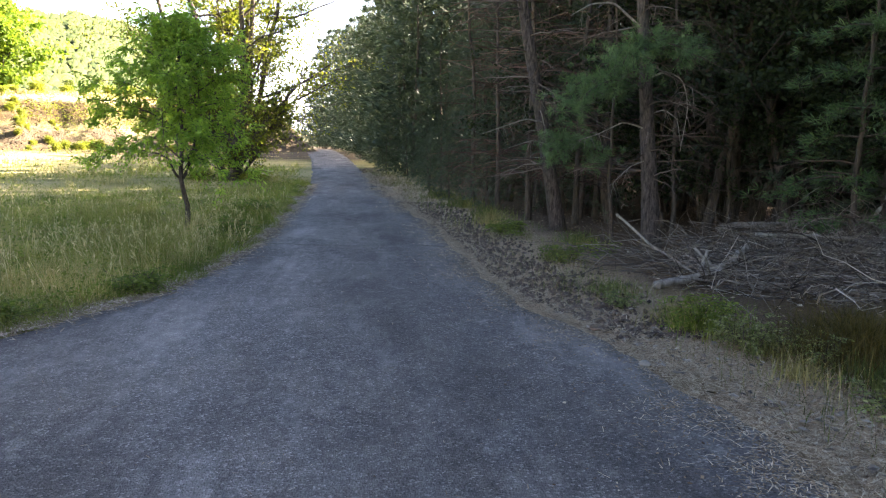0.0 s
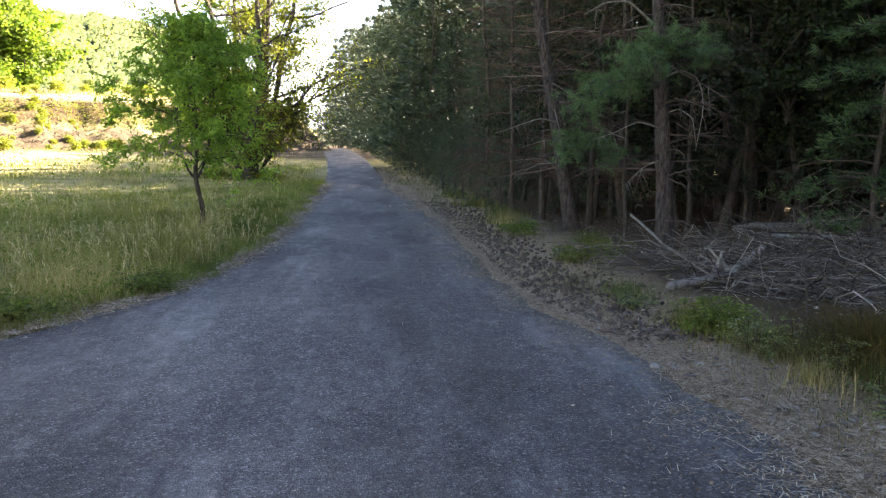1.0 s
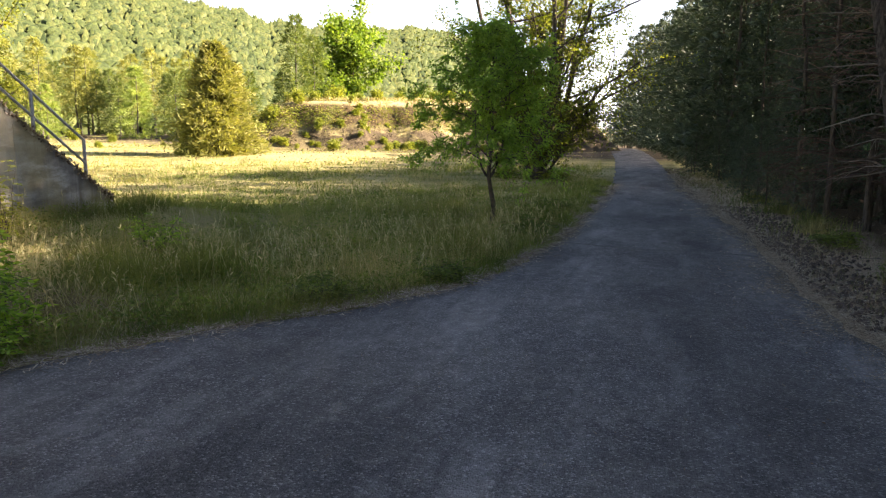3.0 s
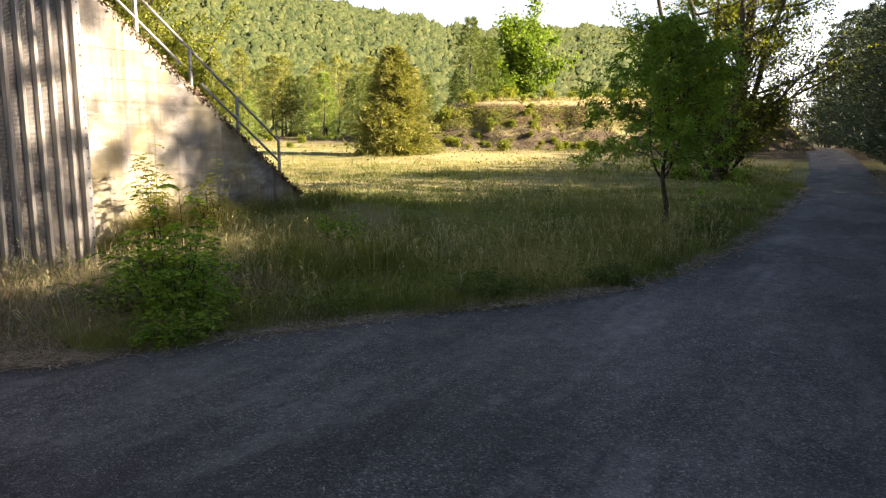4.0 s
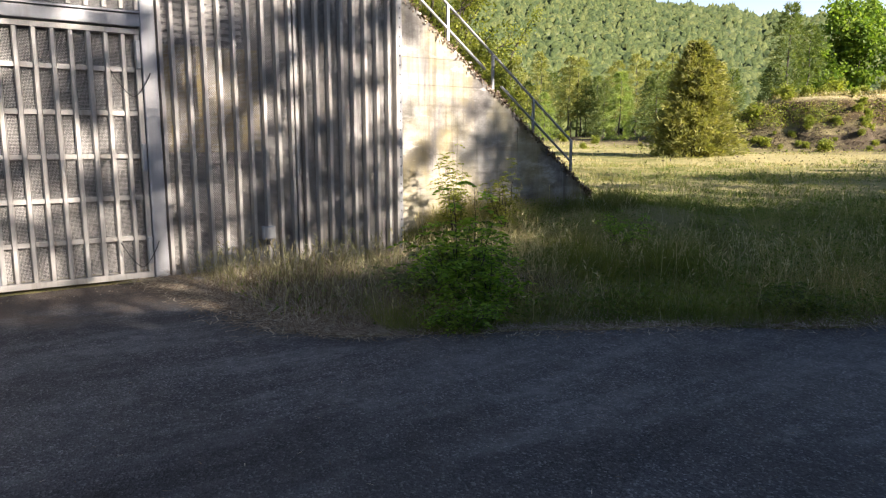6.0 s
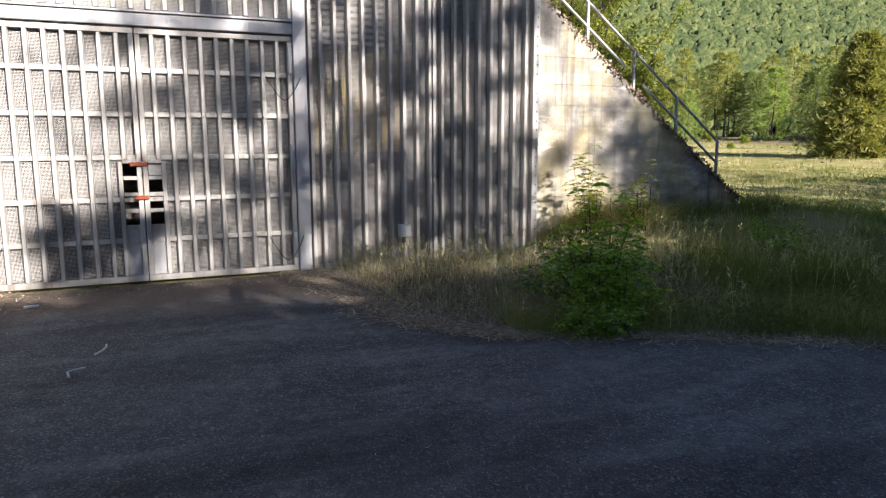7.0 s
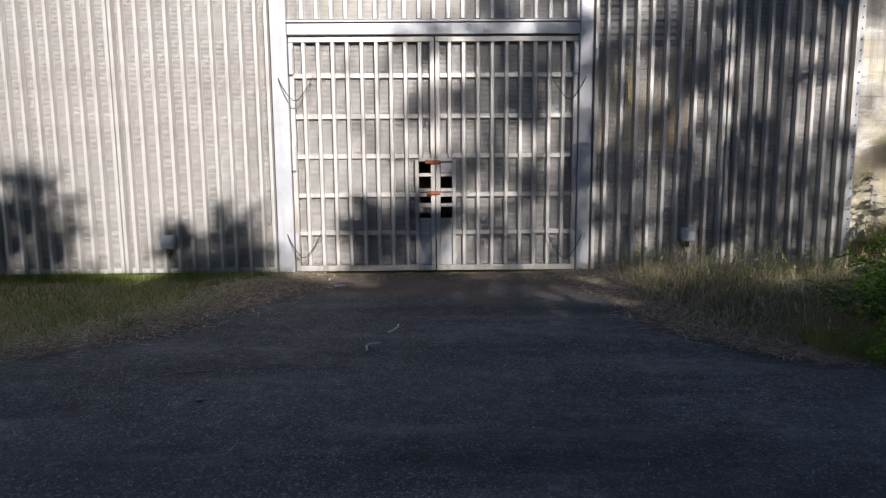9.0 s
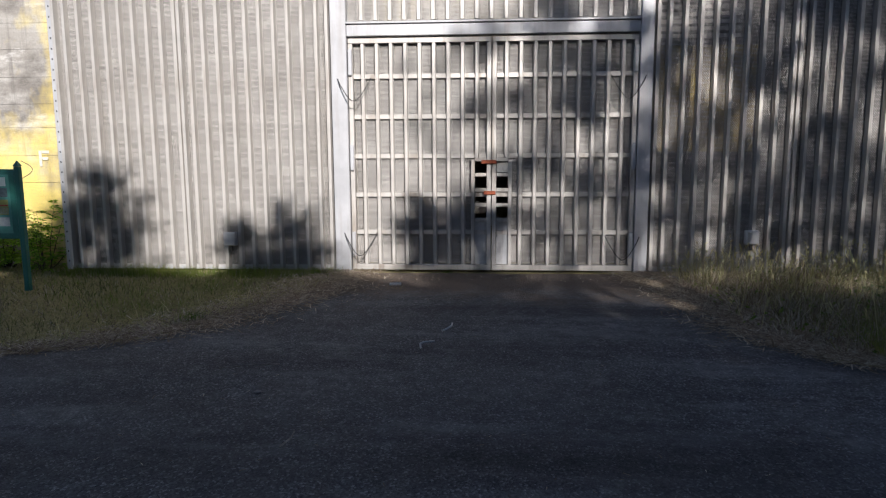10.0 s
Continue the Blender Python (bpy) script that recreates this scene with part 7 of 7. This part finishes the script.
needles("fallen_needles", x[ok], y[ok], 0.046, "needles drifted on to the tarmac", 148, 0.05, 1.2)
n = 1500
y = 1.6 * (30 / 1.6) ** r.uniform(0, 1, n)
x = lane_right(y) - np.abs(r.normal(0, 0.6, n))
flakes("leaf_litter", x, y, 0.022, 0.045, LITTER, "scattered dry leaf chips on the tarmac", 154, 0.2)
n = 420
y = r.uniform(2.4, 6.5, n)
x = lane_right(y) + np.abs(r.normal(0.35, 0.45, n))
flakes("wood_chips", x, y, 0.055, 0.035, BRUSH, "pale bark chips and bits of stick on the shoulder", 159, 0.3)
n = 1100
x, y = r.uniform(-7.5, 1.8, n), r.uniform(-3, 12, n)
ok = (x > np.where(y > 2.1, lane_left(np.maximum(y, 2.2)), np.where(y < -1.8, -4.4, -8.5))) & (x < lane_right(y))
needles("fallen_needles", x[ok], y[ok], 0.042, "straw bits on the tarmac", 155, 0.03)
n = 15000
y = 2.3 + 26 * r.uniform(0, 1, n) ** 1.8
x = lane_left(y) + 0.06 + r.normal(0.0, 0.13, n)
needles("fallen_needles", x, y, 0.040, "dry straw along the tarmac's grassy edge", 156, 0.08, 1.7)
n = 22000
x = r.uniform(-8.6, -4.8, n)
y = np.where(r.uniform(0, 1, n) < 0.5, apron_right(x) + r.normal(-0.02, 0.22, n), apron_left(x) + r.normal(0.08, 0.26, n))
needles("fallen_needles", x, y, 0.040, "dry straw along the apron's edges", 157, 0.09, 2.2)
n = 900
flakes("leaf_litter", r.uniform(-8.55, -7.9, n), r.uniform(-2.2, 2.4, n), 0.025, 0.045, LITTER, "dry litter before the gate", 158, 0.3)


def cones(n, seed):
    """Pine cones and dark crumbs dropped along the shoulder."""
    r = np.random.default_rng(seed)
    y = 5.5 + 14 * r.uniform(0, 1, n) ** 1.3
    x = lane_right(y) + 0.12 + np.abs(r.normal(0.40, 0.40, n))
    s = r.uniform(0.015, 0.04, n)
    base = np.array([[1, 0, 0], [0, 1, 0], [-1, 0, 0], [0, -1, 0], [0, 0, 1], [0, 0, -1]], float)
    v = base[None] * s[:, None, None] * np.stack([r.uniform(0.8, 1.6, n), r.uniform(0.7, 1.2, n), r.uniform(0.6, 0.9, n)], 1)[:, None]
    a = r.uniform(0, 2 * np.pi, n)
    rot = np.stack([np.stack([np.cos(a), -np.sin(a), 0 * a], 1), np.stack([np.sin(a), np.cos(a), 0 * a], 1), np.stack([0 * a, 0 * a, 1 + 0 * a], 1)], 1)
    v = np.einsum("nij,nkj->nki", rot, v) + np.stack([x, y, land(x, y) + 0.03], 1)[:, None]
    tri = np.array([[0, 1, 4], [1, 2, 4], [2, 3, 4], [3, 0, 4], [1, 0, 5], [2, 1, 5], [3, 2, 5], [0, 3, 5]])
    me = fast_mesh("pine_cones", v.reshape(-1, 3), (tri[None] + (np.arange(n) * 6)[:, None, None]).reshape(-1, 3))
    tagged(place_mesh("pine_cones", me, CONES), "dark pine cones strewn along the shoulder", "pine cones", kind="stuff")


cones(2200, 161)


def pebble(name, x, y, size, mat, label, seed, flat=0.5):
    bm = bmesh.new()
    bmesh.ops.create_icosphere(bm, subdivisions=2, radius=1.0)
    for v in bm.verts:
        v.co *= 1 + 0.35 * noise.noise(v.co * 1.3 + Vector((seed, 0, 0)))
        v.co = Vector((v.co.x * size * 1.4, v.co.y * size, v.co.z * size * flat))
    ob = tagged(part(name, bm, mat, None, label, True), label, "stone", "stones on the tarmac")
    ob.location, ob.rotation_euler = (x, y, float(land(x, y)) + 0.035 + size * flat * 0.7), (0, 0, seed)


pebble("stone", 2.04, 4.76, 0.042, STONE, "small pale stone at the tarmac's edge", 1.0)
pebble("stone", -4.15, -1.49, 0.02, STONE, "small stone on the tarmac", 2.0)
pebble("stone", 1.98, 5.75, 0.035, CONES, "dark clod at the tarmac's edge", 3.0)
pebble("stone", -8.2, 2.15, 0.05, STONE, "pale stone by the gate post", 4.0)
pebble("stone", -5.6, 2.75, 0.03, STONE, "pale stone by the apron", 5.0)


def stick(points, radius, label, mat=WHITE):
    heap = Heap().add(*tube(np.array(points, float), radius, 6))
    tagged(place_mesh("stick", heap.mesh("stick", True), mat), label, "stick", "sticks on the tarmac")


stick([(-5.10, -0.53, 0.05), (-5.20, -0.545, 0.055), (-5.235, -0.52, 0.055), (-5.28, -0.44, 0.052)], 0.008, "pale bent stick on the tarmac")
stick([(-5.60, -0.40, 0.05), (-5.68, -0.35, 0.055), (-5.76, -0.33, 0.055), (-5.86, -0.33, 0.05)], 0.008, "pale bent stick on the tarmac")
stick([(-7.56, -1.13, 0.055), (-7.57, -1.0, 0.055)], 0.016, "short pale piece of wood before the gate")
stick([(-3.30, -1.08, 0.045), (-3.40, -1.05, 0.05), (-3.50, -1.06, 0.045)], 0.005, "thin dry stick on the tarmac", DEAD_WOOD)
stick([(-4.55, -1.9, 0.045), (-4.62, -1.7, 0.05), (-4.66, -1.5, 0.045)], 0.005, "thin dry stick on the tarmac", DEAD_WOOD)


# ---------------------------------------------------------------- the notice board
def notice_board():
    b = thing("notice_board", "green painted notice board on two posts with faded pictures", "notice board", (-7.40, -5.27, 0))
    for y in (0.0, -1.35):
        bm = box(-0.032, 0.032, y - 0.03, y + 0.03, -0.05, 1.39, 0.006)
        part("post", bm, GREEN_PAINT, b)
        cap = bmesh.new()
        bmesh.ops.create_cone(cap, segments=4, radius1=0.048, radius2=0.004, depth=0.06, cap_ends=True, matrix=Matrix.Translation((0, y, 1.422)) @ Matrix.Rotation(radians(45), 4, "Z"))
        part("cap", cap, GREEN_PAINT, b)
    part("frame", box(-0.02, 0.02, -1.318, -0.032, 0.575, 1.36, 0.006), GREEN_PAINT, b)
    paper = part("sheet", box(0.0205, 0.024, -1.25, -0.10, 0.64, 1.30), SHEET, b, "faded pale green printed sheet")
    bars = [(-0.30, -0.14, 1.08, 1.18, PRINT_WHITE), (-0.32, -0.13, 0.96, 1.06, PRINT_DARK), (-0.42, -0.26, 0.76, 0.93, PRINT_DARK), (-0.25, -0.13, 0.76, 0.93, PRINT_OLIVE),
            (-0.42, -0.13, 0.63, 0.73, PRINT_GREY), (-1.15, -0.45, 0.96, 1.18, PRINT_GREY), (-1.15, -0.50, 0.62, 0.92, PRINT_OLIVE), (-0.24, -0.13, 0.86, 0.872, PRINT_RED)]
    for y0, y1, z0, z1, mat in bars:
        part("print", box(0.0242, 0.0255 + (0.002 if mat is PRINT_RED else 0), y0, y1, z0 + 0.09, z1 + 0.09), mat, paper)
    for k in range(7):
        part("print", box(0.0256, 0.0264, -0.245, -0.135, 0.865 + k * 0.012 + (0.012 if k > 5 else 0), 0.869 + k * 0.012 + (0.012 if k > 5 else 0)), PRINT_GREY, paper)
    return b


SHEET = material("board_sheet", plain((0.06, 0.20, 0.17), (0.09, 0.27, 0.22), 8), 0.5)
PRINT_WHITE = material("print_pale", plain((0.45, 0.52, 0.48), (0.6, 0.66, 0.62), 14), 0.5)
PRINT_DARK = material("print_dark", plain((0.03, 0.05, 0.055), (0.12, 0.15, 0.16), 25), 0.5)
PRINT_OLIVE = material("print_olive", plain((0.18, 0.2, 0.05), (0.3, 0.3, 0.1), 20), 0.5)
PRINT_GREY = material("print_grey", plain((0.25, 0.28, 0.28), (0.4, 0.43, 0.43), 20), 0.5)
PRINT_RED = material("print_red", plain((0.3, 0.03, 0.02), (0.4, 0.05, 0.03), 20), 0.5)
notice_board()

# painted marks on the wings
for y0, z0 in ((-6.17, 1.45),):
    mark = thing("painted_mark", "small white painted mark on the concrete", "painted mark", (FRONT + 0.022, y0, z0), "painted marks")
    part("bar", box(0, 0.003, -0.10, -0.06, -0.11, 0.11), FADED, mark)
    part("bar", box(0, 0.003, -0.055, 0.05, 0.07, 0.11), FADED, mark)
    part("bar", box(0, 0.003, -0.055, 0.03, -0.02, 0.02), FADED, mark)

# dark moss and dead leaves along the sloping top of the wing
r = np.random.default_rng(177)
n = 1300
y = 9.75 - 4.2 * r.uniform(0, 1, n) ** 1.6
at = np.stack([r.uniform(BACK, FRONT + 0.03, n), y, wing_top_right(y) + r.normal(0.0, 0.03, n) - 0.10 * r.uniform(0, 1, n) ** 3], 1)
at[:, 0] = np.where(at[:, 2] < wing_top_right(y) - 0.01, FRONT + 0.03, at[:, 0])
me = fast_mesh("moss", *leaves(r, at, r.normal(0, 1, at.shape), r.uniform(0.03, 0.09, n), 0.035))
tagged(place_mesh("moss", me, LITTER), "dark moss and dead leaves along the wall's sloping top", "moss", kind="stuff")

# a scrawl on the wall beside it
t = np.linspace(0, 1, 16)
scrawl = np.stack([FRONT + 0.006 + 0 * t, -6.55 + 0.16 * np.sin(t * 5.5), 1.42 - 0.42 * t], 1)
tagged(place_mesh("wall_scrawl", Heap().add(*tube(scrawl, 0.010, 4)).mesh("wall_scrawl"), DARK_STEEL_AND_SHADE), "dark painted scrawl on the concrete wall", "scrawl")

# the cracked seam across the lane
r = np.random.default_rng(171)
for y0, x0, x1, w in ((11.25, -1.95, 1.25, 0.045), (10.95, -0.6, 0.9, 0.06)):
    xs = np.linspace(x0, x1, 34)
    ys = y0 + np.cumsum(r.normal(0, 0.035, 34)) - 0.10 * (xs - x0)
    top, lowv, m = land(xs, ys) + 0.052, land(xs, ys) + 0.03, len(xs)
    hw = w * r.uniform(0.3, 1.2, m)
    v = np.concatenate([np.stack([xs, ys - hw, lowv], 1), np.stack([xs, ys, top], 1), np.stack([xs, ys + hw, lowv], 1)])
    k = np.arange(m - 1)
    f = np.concatenate([np.stack([k, k + 1, m + k + 1, m + k], 1), np.stack([m + k, m + k + 1, 2 * m + k + 1, 2 * m + k], 1)])
    tagged(place_mesh("seam", fast_mesh("seam", v, f), SEAM, road), "raised crumbling seam across the tarmac")
